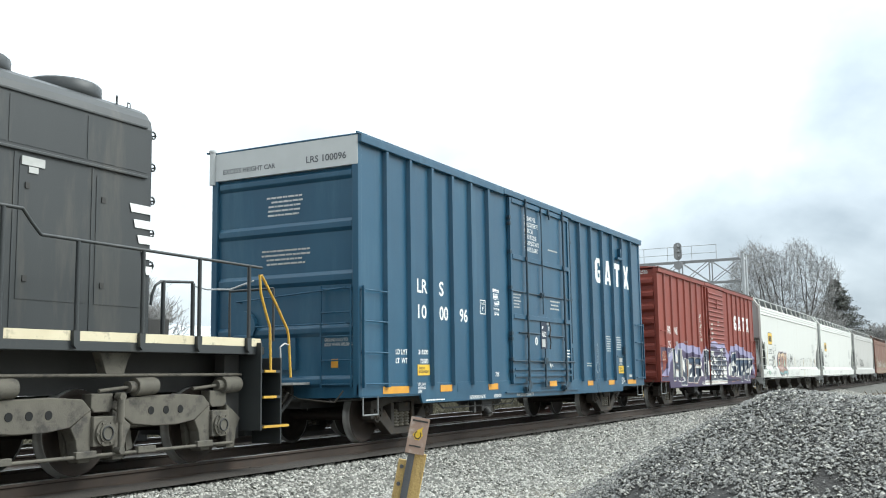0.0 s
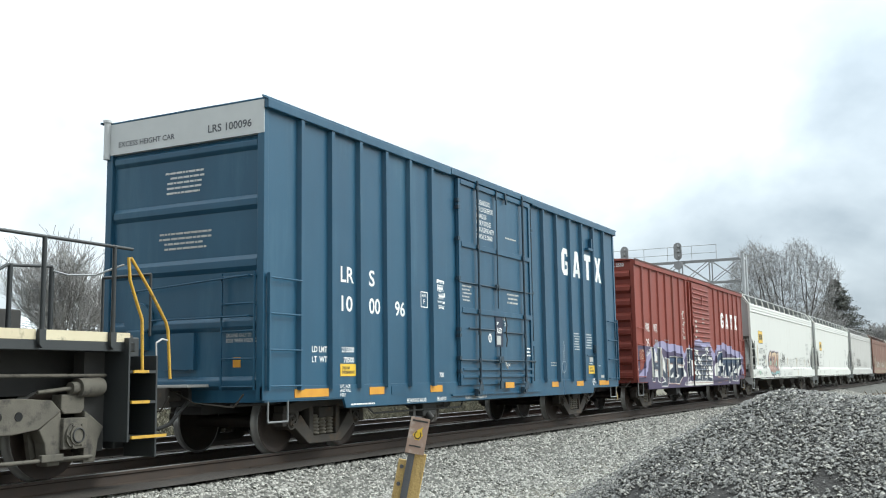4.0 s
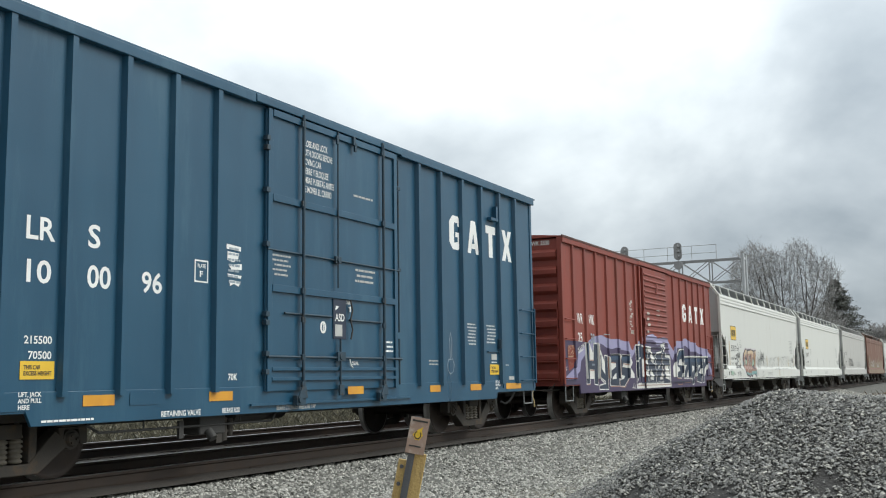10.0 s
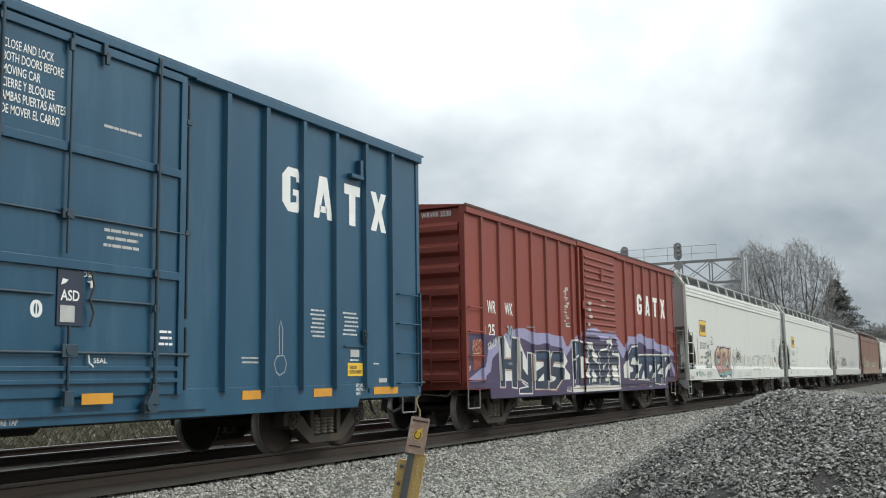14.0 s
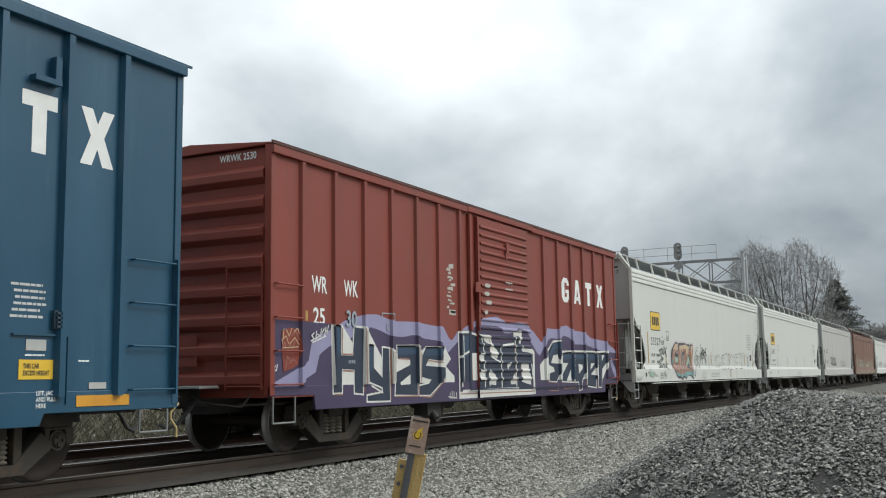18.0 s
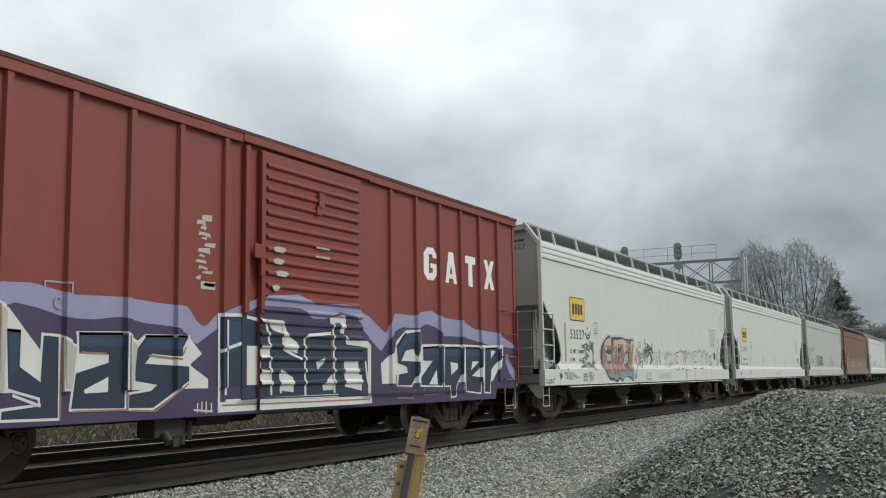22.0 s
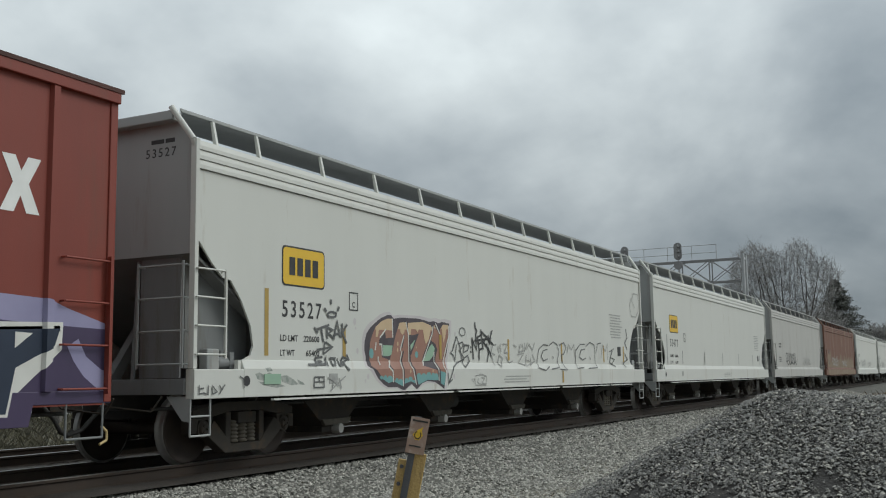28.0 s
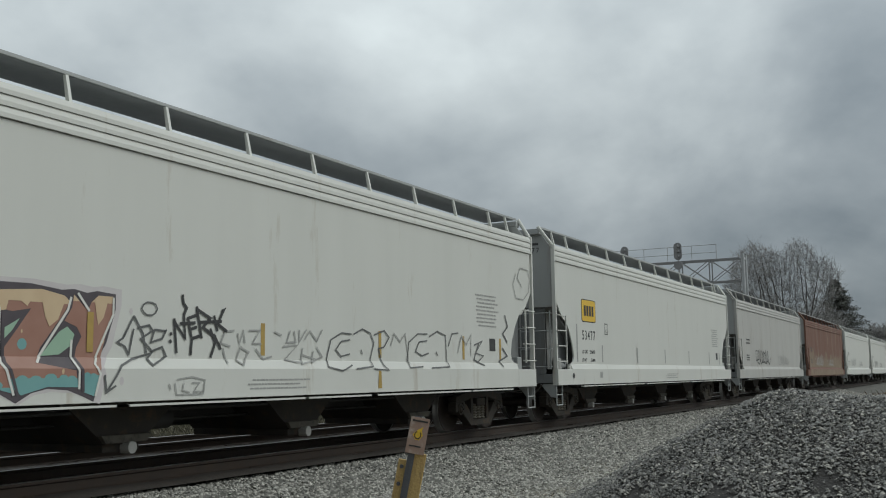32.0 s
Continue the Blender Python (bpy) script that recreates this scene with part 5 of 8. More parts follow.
    bit("door_handle", Solid().pipe([(8.1, -W - .09, 2.32), (8.13, -W - .11, 2.15), (8.07, -W - .11, 2.0), (8.13, -W - .11, 1.85), (8.08, -W - .11, 1.7)], .014, 6), M_UNDER, "dark bent handle", 0)
    bit("lock_hook", Solid().pipe([(8.1, -W - .07, 1.42), (8.1, -W - .09, 1.3), (8.16, -W - .09, 1.26)], .012, 6), M_MARK, "white seal hook", 0)
    p = bit("handle_panel", Solid().box(7.66, 8.02, -W - .062, -W - .046, 1.7, 2.31), M_NAVY, "dark handle panel")
    face = on_side(-W - .05)
    text(d, "CLOSE AND LOCK\nBOTH DOORS BEFORE\nMOVING CAR\nCIERRE Y BLOQUEE\nAMBAS PUERTAS ANTES\nDE MOVER EL CARRO", 6.86, 7.7, 3.86, 4.66, M_MARK, face, 0.008)
    print_bars(d, 6.12, 6.58, 2.54, 2.88, 5, M_DIM, face, 31)
    print_bars(d, 8.3, 8.95, 2.6, 2.86, 3, M_DIM, face, 32)
    print_bars(d, 8.2, 8.95, 3.98, 4.06, 1, M_DIM, face, 33)
    print_bars(d, 9.15, 9.4, 1.5, 1.72, 3, M_MARK, on_side(-W - .1), 34)
    text(d, "OPEN CLOSE", 7.66, 8.16, 2.25, 2.31, M_MARK, face)
    text(d, "ASD", 7.7, 7.96, 1.97, 2.09, M_MARK, on_side(-W - .066))
    decal("label", [rect(7.7, 7.9, 1.74, 1.92)], M_DIM, d, on_side(-W - .066))
    decal("arrow", [[(7.7, 2.14), (7.76, 2.16), (7.8, 2.2), (7.72, 2.21)], [(8.1, 2.13), (8.14, 2.13), (8.15, 2.22), (8.06, 2.2), (8.11, 2.18)]], M_MARK, d, on_side(-W - .068))
    text(d, "0", 7.32, 7.48, 1.77, 1.96, M_MARK, face)
    decal("index_mark", [rect(7.39, 7.41, 1.79, 1.94)], M_MARK, d, on_side(-W - .052))
    text(d, "SEAL", 8.2, 8.4, 1.3, 1.36, M_MARK, face)
    part("amber_reflector", Solid().box(8.0, 8.45, -W - .105, -W - .1, .85, .97), M_ORANGE, car)


# ---- painted lettering on the cars, as bands of colour ----
def lilac_top(x):
    return np.interp(x, [0, .05, .45, .9, 1.0, 1.03, 1.52, 2.0, 2.5, 2.9, 3.43, 4.18, 4.83, 5.28, 5.47, 5.6, 5.82, 6.46, 6.83, 7.6, 8.03, 8.68, 9.13, 9.61, 10.07, 10.15, 10.36, 11.14, 11.33, 11.77, 12.18, 13.05, 13.52, 14.73, 14.95, 15.62],
                     [.98, 1.03, 1.17, 1.33, 1.41, 1.68, 1.84, 2.02, 2.12, 2.14, 2.05, 2.07, 2.03, 2.02, 1.83, 1.76, 1.94, 2.13, 2.25, 2.32, 2.19, 2.24, 2.22, 2.09, 1.86, 1.83, 2.18, 2.18, 2.25, 2.3, 2.19, 2.17, 2.03, 1.98, 1.9, 1.72])


def purple_top(x):
    return np.interp(x, [0, .5, .84, 1.18, 1.22, 1.52, 2.0, 2.69, 2.98, 3.36, 3.76, 4.14, 4.55, 5.04, 5.29, 5.42, 5.88, 6.46, 6.73, 7.64, 7.92, 8.27, 8.68, 9.13, 9.47, 9.82, 9.98, 10.18, 10.34, 10.67, 11.27, 11.58, 11.98, 12.18, 13.05, 13.69, 14.19, 14.95, 15.62],
                     [.76, .88, 1.085, 1.215, 1.46, 1.6, 1.7, 1.92, 1.88, 1.79, 1.79, 1.84, 1.78, 1.76, 1.67, 1.53, 1.78, 2.01, 2.11, 2.12, 1.98, 1.99, 2.12, 2.06, 1.84, 1.61, 1.54, 1.69, 1.84, 1.96, 1.96, 2.05, 1.99, 1.85, 1.86, 1.78, 1.73, 1.7, 1.68])


def cut(poly, axis, at, keep_low):
    """The part of an outline on one side of a line."""
    out = []
    for p, q in zip(poly, poly[1:] + poly[:1]):
        a, b = (p[axis] - at) * (-1 if keep_low else 1), (q[axis] - at) * (-1 if keep_low else 1)
        if a >= 0:
            out.append(p)
        if (a > 0 > b) or (a < 0 < b):
            t = a / (a - b)
            out.append((p[0] + (q[0] - p[0]) * t, p[1] + (q[1] - p[1]) * t))
    return out


def slices(poly, axis, cuts):
    low, high = min(p[axis] for p in poly), max(p[axis] for p in poly)
    edges = [-99] + [c for c in cuts if low < c < high] + [99]
    for a, b in zip(edges, edges[1:]):
        piece = cut(cut(poly, axis, a, False), axis, b, True) if len(edges) > 2 else poly
        if len(piece) > 2:
            yield piece


DOOR = (6.68, 9.3)
PLEAT = [1.0 + .17 * k + d for k in range(8) for d in (0, .03, .055, .085)]


def spray(name, polys, material, parent, ribs, W, lift, label=""):
    """Paint that follows the posts and the pleated door of the car side."""
    cuts = sorted([r + d for r in ribs for d in (-.067, -.043, .043, .067)] + list(DOOR))
    v, f = [], []
    for poly in polys:
        for piece in slices(poly, 0, cuts):
            mid = sum(p[0] for p in piece) / len(piece)
            on_door = DOOR[0] < mid < DOOR[1]
            for bit in slices(piece, 1, PLEAT if on_door else [.99, 1.0]):
                n = len(v)
                for x, z in bit:
                    if on_door:
                        k = (z - 1.0) % .17 if 1.0 <= z <= 2.36 else .16
                        d = .05 + .034 * float(np.interp(k, [0, .03, .055, .085, .17], [0, 1, 1, 0, 0]))
                    else:
                        d = .05 * max((float(np.clip((.067 - abs(x - r)) / .024, 0, 1)) for r in ribs), default=0)
                        d *= z > .995
                    v.append((x, -W - lift - d, z))
                f.append(tuple(range(n, n + len(bit))))
    me = bpy.data.meshes.new(name)
    me.from_pydata(v, [], f)
    bm = bmesh.new()
    bm.from_mesh(me)
    bmesh.ops.remove_doubles(bm, verts=bm.verts, dist=0.0008)
    bm.to_mesh(me)
    bm.free()
    return part(name, me, material, parent, label)


def ringed(poly):
    return poly + poly[:2]


def scribble(parent, x0, x1, z0, z1, y, material, seed, width=.02, n=14):
    r = random.Random(seed)
    pts, turn = [], 0.0
    for i in range(n * 2):
        # loose loops that wander along the line
        turn += r.uniform(.7, 2.2)
        pts.append((x0 + (x1 - x0) * (i / (2 * n) + .09 * math.cos(turn) + r.uniform(-.03, .03)), (z0 + z1) / 2 + (z1 - z0) * (.5 * math.sin(turn) + r.uniform(-.12, .12))))
    return decal("scrawl", stroke(pts, width), material, parent, on_side(y))


def loops(parent, x0, x1, z0, z1, y, material, seed, count, width=.022):
    """Hollow rounded outlines, one after another."""
    r = random.Random(seed)
    w = (x1 - x0) / count
    for i in range(count):
        cx, cz = x0 + (i + .5) * w, (z0 + z1) / 2
        n = 14
        pts = [(cx + w * .5 * (1 + .15 * math.sin(3 * a + i)) * math.cos(a), cz + (z1 - z0) * .5 * (1 + .12 * math.cos(2 * a + i)) * math.sin(a))
               for a in [2 * math.pi * k / n + r.uniform(-.1, .1) for k in range(n + 1)]]
        decal("outline", stroke(pts, width), material, parent, on_side(y - .0004 * i))
        decal("outline", stroke([(cx - w * .15, cz + .1), (cx + w * .1, cz + .13), (cx + w * .05, cz - .05)], width), material, parent, on_side(y - .006))


def red_boxcar():
    L, W, z0, ze = 15.62, 1.5, .72, 4.45
    ribs = [.76, 1.63, 2.5, 3.37, 4.26, 5.1, 5.97, 10.3, 11.2, 12.1, 12.98, 13.83, 14.7]
    car = boxcar("boxcar", "oxide red steel boxcar with ribbed sides and spray-painted lower half", L, W, z0, ze, M_RED, ribs, (6.3, 9.55), .16, .05)
    face = on_side(-W - .004)
    for side in (-1, 1):
        ya, yb = sorted((side * (W + .012), side * (W - .03)))
        part("side_sill", Solid().prism([(.0, .86), (.0, 1.0), (L, 1.0), (L, .86), (14.55, .86), (14.5, .64), (1.12, .64), (1.08, .86)], ya, yb), M_PURPLE if side < 0 else M_RED, car,
             "side sill sprayed dark purple" if side < 0 else "", 0.006)
    # corrugated ends
    for x, way in ((.07, -1), (L - .07, 1)):
        boxcar_end(car, x, way, W, z0, ze, M_RED, [(.95 + .42 * k, 1.23 + .42 * k) for k in range(8)], .1)
    text(car, "WRWK 2530", .52, 1.2, 4.28, 4.39, M_MARK, on_end(.062, 0))
    for k in range(7):
        x = .9 + 2.28 * k
        part("roof_seam", Solid().prism([(-W - .03, ze + .032), (0, ze + .162), (W + .03, ze + .032), (W + .06, ze + .055), (0, ze + .19), (-W - .06, ze + .055)], x - .07, x + .07, "x"), M_RED_ROOF, car, "", 0.01)
    for side in (-1, 1):
        part("roof_lip", Solid().box(-.04, L + .04, *sorted((side * (W + .075), side * (W + .045))), ze - .004, ze + .045), M_RED_ROOF, car)
    end_ladder(car, .07, -1.38, -.75, 1.0, 2.7, 5, M_RED)
    part("tack_board", Solid().box(-.01, .0, -.2, .35, 1.3, 1.75), M_RED, car)
    part("brake_wheel", Solid().rod((-.1, .8, 2.1), (.0, .8, 2.1), .26, 20), M_RED, car)
    part("crossover_platform", Solid().box(-.4, .06, -.6, .7, .98, 1.02), M_GREY_CAR, car, "", 0.006)
    ladder(car, .09, .72, 1.02, 2.45, -W, 4, M_RED, stiles=False)
    ladder(car, L - .1, L - .75, 1.02, 2.45, -W, 4, M_RED)
    sill_step(car, .1, .62, .48, .86, -W + .01, M_SHADED_GREY)
    sill_step(car, L - .62, L - .1, .48, .86, -W + .01, M_SHADED_GREY)
    # sliding door with pressed ribs
    d = part("sliding_door", Solid().box(6.68, 9.3, -W - .05, -W - .001, .86, 4.3), M_RED, car, "red sliding door with horizontal corrugations", 0.01)
    for k in range(19):
        z = 1.0 + .17 * k
        part("door_corrugation", Solid().prism([(-W - .051, z), (-W - .085, z + .03), (-W - .085, z + .055), (-W - .051, z + .085)], 6.82, 9.2, "x"),
             M_RED if z > 1.9 else M_NAVY, d)
    part("door_post", Solid().box(6.34, 6.44, -W - .02, -W - .001, .86, 1.98), M_NAVY, car)
    part("door_post", Solid().box(6.34, 6.44, -W - .07, -W - .001, 1.99, 4.3), M_RED, car, "", 0.01)
    part("door_edge", Solid().box(6.68, 6.76, -W - .08, -W - .051, 2.0, 4.28), M_RED, d, "", 0.006)
    part("door_track", Solid().box(6.3, 13.2, -W - .07, -W - .045, .83, .85), M_NAVY, car)
    part("door_latch", Solid().box(8.05, 8.2, -W - .1, -W - .086, 3.66, 3.9).box(8.0, 8.12, -W - .1, -W - .086, 3.55, 3.68), M_RED, d)
    part("door_hasp", Solid().box(6.48, 6.7, -W - .12, -W - .09, 2.75, 2.95).box(6.62, 6.7, -W - .12, -W - .09, 2.5, 2.75), M_RED, d, "", 0.01)
    # lettering, stickers
    text(car, "WR", 1.02, 1.43, 2.38, 2.64, M_MARK, face)
    text(car, "WK", 1.9, 2.31, 2.38, 2.64, M_MARK, face)
    text(car, "25", 1.06, 1.37, 1.9, 2.16, M_MARK, face)
    text(car, "30", 1.94, 2.25, 1.9, 2.16, M_FAINT, on_side(-W - .026))
    brand_blocks(car, [(11.5, 12.0), (12.35, 12.83), (13.2, 13.66), (14.05, 14.55)], 2.86, 3.46, M_MARK, face)
    r = random.Random(5)
    bits = []
    for k in range(13):
        x, z = 5.5 + r.uniform(-.06, .1), 3.22 - .073 * k
        w, h = r.uniform(.08, .22), r.uniform(.03, .075)
        bits.append([(x, z), (x + w, z + r.uniform(-.02, .02)), (x + w * r.uniform(.7, 1.1), z - h), (x + w * .4, z - h * r.uniform(.6, 1.2)), (x - .02, z - h * .8)])
    bits.append(rect(5.52, 5.8, 2.26, 2.36))
    rip = part("torn_sticker", flat_mesh("torn_sticker", bits, face), M_PALE, car, "torn remains of white stickers")
    rip["kind"] = "stuff"
    for a, b, z in ((6.93, 7.24, 2.92), (6.92, 7.2, 2.75), (6.98, 7.3, 2.58), (6.9, 7.1, 2.37)):
        part("sticker", flat_mesh("sticker", [[(a, z + .02), (a + .1, z + .045), (b - .05, z + .04), (b, z + .01), (b - .08, z - .04), (a + .05, z - .035)]], on_side(-W - .088)), M_PALE, d, "worn pale sticker")
    print_bars(d, 7.95, 8.42, 3.02, 3.09, 1, M_PALE, on_side(-W - .088), 35)
    print_bars(d, 7.95, 8.45, 2.88, 2.95, 1, M_PALE, on_side(-W - .088), 36)
    part("yellow_sticker", Solid().box(.84, .92, -W - .006, -W - .001, 1.95, 2.1), M_GOLD, car)
    spray_paint(car, L, W, ribs)
    running_gear(car, L, .95, (2.25, 13.37))
    return car


def spray_paint(car, L, W, ribs):
    """Lilac and dark purple fields with angular navy forms edged in white along the lower half."""
    xs = [float(x) for x in np.linspace(.02, L - .02, 170)]

    def lay(name, polys, mat, lift, label=""):
        return spray(name, polys, mat, car, ribs, W, .5 * lift, label)

    for name, mat, top, lift in (("lilac_field", M_LILAC, lilac_top, .014), ("purple_field", M_PURPLE, purple_top, .018)):
        lay(name, [[(a, .87), (b, .87), (b, max(float(top(b)), .88)), (a, max(float(top(a)), .88))] for a, b in zip(xs, xs[1:])], mat, lift, "sprayed colour field")
    lay("dark_field", [[(.03, .95), (1.56, .95), (1.56, 1.93), (.03, 1.94)]], M_PURPLE, .012, "older dark purple patch")
    lay("pale_block", [[(10.0, 0.68), (10.08, 0.77), (10.67, 0.94), (10.0, 0.98), (9.96, 1.33), (10.44, 1.58), (10.46, 1.7), (10.81, 1.91), (11.31, 1.94), (11.37, 1.68), (12.18, 1.7), (13.05, 1.71), (13.88, 1.71), (14.91, 1.74), (14.9, 1.44), (14.27, 0.93), (14.26, 0.67), (12.93, 0.68), (12.86, 0.81), (12.54, 0.69), (11.12, 0.67)]], M_SPRAYW, .022, "white sprayed block")
    lay("pale_block", [[(1.52, 1.91), (1.84, 1.93), (2.17, 1.62), (2.18, 1.93), (2.46, 1.93), (2.62, 1.86), (2.77, 1.7), (3.04, 1.42), (3.03, 1.62), (3.28, 1.61), (3.52, 1.5), (3.5, 1.65), (4.23, 1.67), (4.43, 1.57), (4.55, 1.65), (5.29, 1.66), (5.55, 1.43), (5.33, 1.29), (5.68, 1.11), (5.68, 0.91), (5.12, 0.69), (3.27, 0.71), (2.5, 0.72), (2.19, 0.86), (2.17, 0.73), (1.86, 0.76), (1.56, 0.88)]], M_SPRAYW, .022, "white sprayed block")
    word = []
    word.append([(1.57, 1.89), (1.81, 1.89), (1.8, 1.45), (2.14, 1.45), (2.19, 1.9), (2.44, 1.89), (2.43, 0.85), (2.19, 0.87), (2.18, 1.23), (1.82, 1.24), (1.82, 0.88), (1.59, 0.88)])
    word.append([(2.6, 1.62), (2.77, 1.61), (2.77, 1.26), (3.04, 1.1), (3.06, 1.59), (3.26, 1.58), (3.28, 0.72), (2.57, 0.73), (2.57, 0.81), (3.05, 0.85), (3.04, 0.94), (2.64, 1.04)])
    word.append([(3.54, 1.61), (4.23, 1.63), (4.24, 0.79), (3.46, 0.81), (3.51, 1.19), (3.98, 1.31), (3.98, 1.4), (3.55, 1.41)])
    word.append([(4.55, 1.61), (5.29, 1.63), (5.13, 1.39), (4.67, 1.42), (4.55, 1.3), (5.32, 1.27), (5.32, 1.09), (4.7, 0.78), (4.31, 0.79), (4.31, 0.94), (4.66, 0.98), (4.76, 1.05), (4.4, 1.1), (4.4, 1.45)])
    word.append([(10.49, 1.6), (10.81, 1.85), (11.27, 1.9), (11.3, 1.65), (11.16, 1.45), (11.08, 1.59), (10.8, 1.56), (10.64, 1.38), (11.23, 1.37), (11.23, 1.19), (10.98, 0.96), (10.52, 0.97), (10.55, 1.15), (10.86, 1.18), (10.82, 1.28), (10.51, 1.34)])
    word.append([(11.42, 1.6), (12.13, 1.64), (12.14, 0.94), (11.34, 0.96), (11.34, 1.1), (11.78, 1.39), (11.42, 1.39)])
    word.append([(12.27, 1.62), (12.99, 1.64), (12.96, 1.17), (12.72, 0.94), (12.7, 0.75), (12.51, 0.73), (12.48, 0.94), (12.24, 0.94)])
    word.append([(13.14, 1.64), (13.85, 1.64), (13.83, 1.29), (13.39, 1.11), (13.81, 1.08), (13.78, 0.78), (13.14, 0.83)])
    word.append([(14.02, 1.63), (14.87, 1.67), (14.8, 1.48), (14.31, 1.25), (14.21, 0.78), (13.98, 0.79)])
    # steel-blue edges along the tops of the forms
    for poly in ([(10.52, 1.59), (10.82, 1.82), (11.25, 1.87), (11.26, 1.74), (10.88, 1.7), (10.6, 1.5)], [(11.45, 1.58), (12.1, 1.61), (12.1, 1.5), (11.45, 1.47)], [(12.3, 1.6), (12.96, 1.61), (12.95, 1.5), (12.3, 1.49)],
                 [(13.17, 1.61), (13.82, 1.61), (13.82, 1.5), (13.17, 1.5)], [(11.98, 1.5), (12.1, 1.5), (12.11, .97), (12.02, .97)], [(1.6, 1.87), (1.78, 1.87), (1.78, 1.5), (1.66, 1.4), (1.6, 1.5)],
                 [(3.57, 1.59), (4.2, 1.6), (4.2, 1.5), (3.57, 1.48)], [(4.57, 1.59), (5.2, 1.6), (5.12, 1.48), (4.5, 1.48)], [(2.63, 1.6), (2.74, 1.59), (2.74, 1.25), (2.66, 1.15)]):
        lay("blue_shade", [poly], M_STEELB, .032)
    for poly in word:
        lay("white_edge", stroke(ringed(poly), .06), M_SPRAYW, .026)
        lay("navy_form", [poly], M_NAVY, .030)
    lay("pale_counter", [[(3.63, 1.01), (3.98, 1.15), (3.98, 0.98), (3.64, 0.97)]], M_SPRAYW, .034)
    lay("brown_line", stroke([(1.84, 1.87), (1.83, 1.47), (2.16, 1.47)], .022), M_RUSTP, .036)
    lay("brown_line", stroke([(2.47, 1.9), (2.48, 0.87)], .022), M_RUSTP, .036)
    lay("brown_line", stroke([(3.3, 1.58), (3.31, 0.72)], .022), M_RUSTP, .036)
    lay("brown_line", stroke([(4.27, 1.63), (4.29, 0.77), (3.47, 0.78)], .022), M_RUSTP, .036)
    lay("brown_line", stroke([(4.34, 0.76), (4.74, 0.74), (5.32, 1.06)], .022), M_RUSTP, .036)
    lay("brown_line", stroke([(1.61, 0.85), (1.83, 0.85)], .022), M_RUSTP, .036)
    lay("brown_line", stroke([(3.57, 1.42), (3.95, 1.41)], .022), M_RUSTP, .036)
    lay("brown_line", stroke([(1.84, 1.22), (2.16, 1.21)], .022), M_RUSTP, .036)
    lay("brown_line", stroke([(4.61, 1.4), (5.16, 1.36), (5.26, 1.51)], .022), M_RUSTP, .036)
    lay("grey_shade", [[(2.49, 1.87), (2.6, 1.83), (2.59, 1.01), (2.5, 1.01)]], M_PALE, .033)
    lay("grey_shade", [[(3.32, 1.55), (3.52, 1.47), (3.47, 1.03), (3.34, 1.03)]], M_PALE, .033)
    lay("grey_shade", [[(4.31, 1.58), (4.43, 1.52), (4.37, 1), (4.31, 1)]], M_PALE, .033)
    lay("shade_line", stroke([(2.69, 0.97), (3.05, 0.85)], .03), M_SPRAYW, .036)
    lay("navy_field", [[(5.87, 1.95), (6.29, 1.97), (6.78, 1.92), (7.17, 1.89), (7.33, 1.79), (7.55, 1.67), (7.72, 1.79), (8.31, 1.79), (8.37, 2.04), (8.81, 2.04), (8.84, 1.75), (9.61, 1.69), (9.67, 0.81), (5.91, 0.8)]], M_NAVY, .022, "navy sprayed panel")
    lay("pale_block", [[(5.87, 0.81), (9.67, 0.81), (9.67, 0.69), (5.87, 0.68)]], M_SPRAYW, .026)
    lay("blue_field", [[(6.04, 1.87), (6.4, 1.87), (6.43, 1.6), (6.25, 1.49), (6.04, 1.42)]], M_STEELB, .026)
    lay("pale_counter", [[(6.41, 1.55), (6.89, 1.56), (6.89, 1.4), (6.69, 1.39), (6.69, 1.23), (6.86, 1.22), (6.92, 1.03), (6.42, 1.02)]], M_SPRAYW, .030)
    lay("pale_counter", [[(6.84, 1.92), (7.16, 1.92), (7.27, 1.81), (7.3, 1.71), (7.54, 1.62), (7.54, 1.46), (7.24, 1.52), (7.22, 1.72), (6.95, 1.78), (6.86, 1.86)]], M_SPRAYW, .030)
    lay("pale_counter", [[(8.37, 2.02), (8.73, 2.07), (8.83, 2.01), (8.76, 1.78), (8.66, 1.79), (8.66, 1.95), (8.39, 1.92)]], M_SPRAYW, .030)
    lay("pale_counter", [[(8.76, 1.78), (8.89, 1.69), (9.55, 1.69), (9.65, 1.62), (9.64, 0.8), (9.55, 0.8), (9.54, 1.58), (8.83, 1.62)]], M_SPRAYW, .030)
    lay("pale_counter", [[(8.76, 1.36), (9.18, 1.36), (9.18, 1.16), (9.28, 1.14), (9.28, 0.9), (8.79, 0.97)]], M_SPRAYW, .030)
    lay("pale_counter", [[(8.17, 1.0), (8.45, 1.17), (8.48, 0.93), (8.2, 0.92)]], M_SPRAYW, .030)
    lay("pale_counter", [[(7.12, 1.23), (7.44, 1.12), (7.45, 0.91), (7.12, 0.94)]], M_SPRAYW, .030)
    lay("pale_counter", [[(8.01, 1.35), (8.19, 1.4), (8.22, 1.33), (8.04, 1.23)]], M_SPRAYW, .030)
    lay("white_line", stroke([(5.89, 0.7), (5.87, 1.94), (6.31, 1.96), (6.78, 1.9), (6.83, 1.79), (6.89, 1.56)], .045), M_SPRAYW, .034)
    lay("white_line", stroke([(6.02, 0.9), (6, 1.88)], .045), M_SPRAYW, .034)
    lay("white_line", stroke([(6.78, 1.9), (7.17, 1.87), (7.21, 1.52), (7.62, 1.38)], .045), M_SPRAYW, .034)
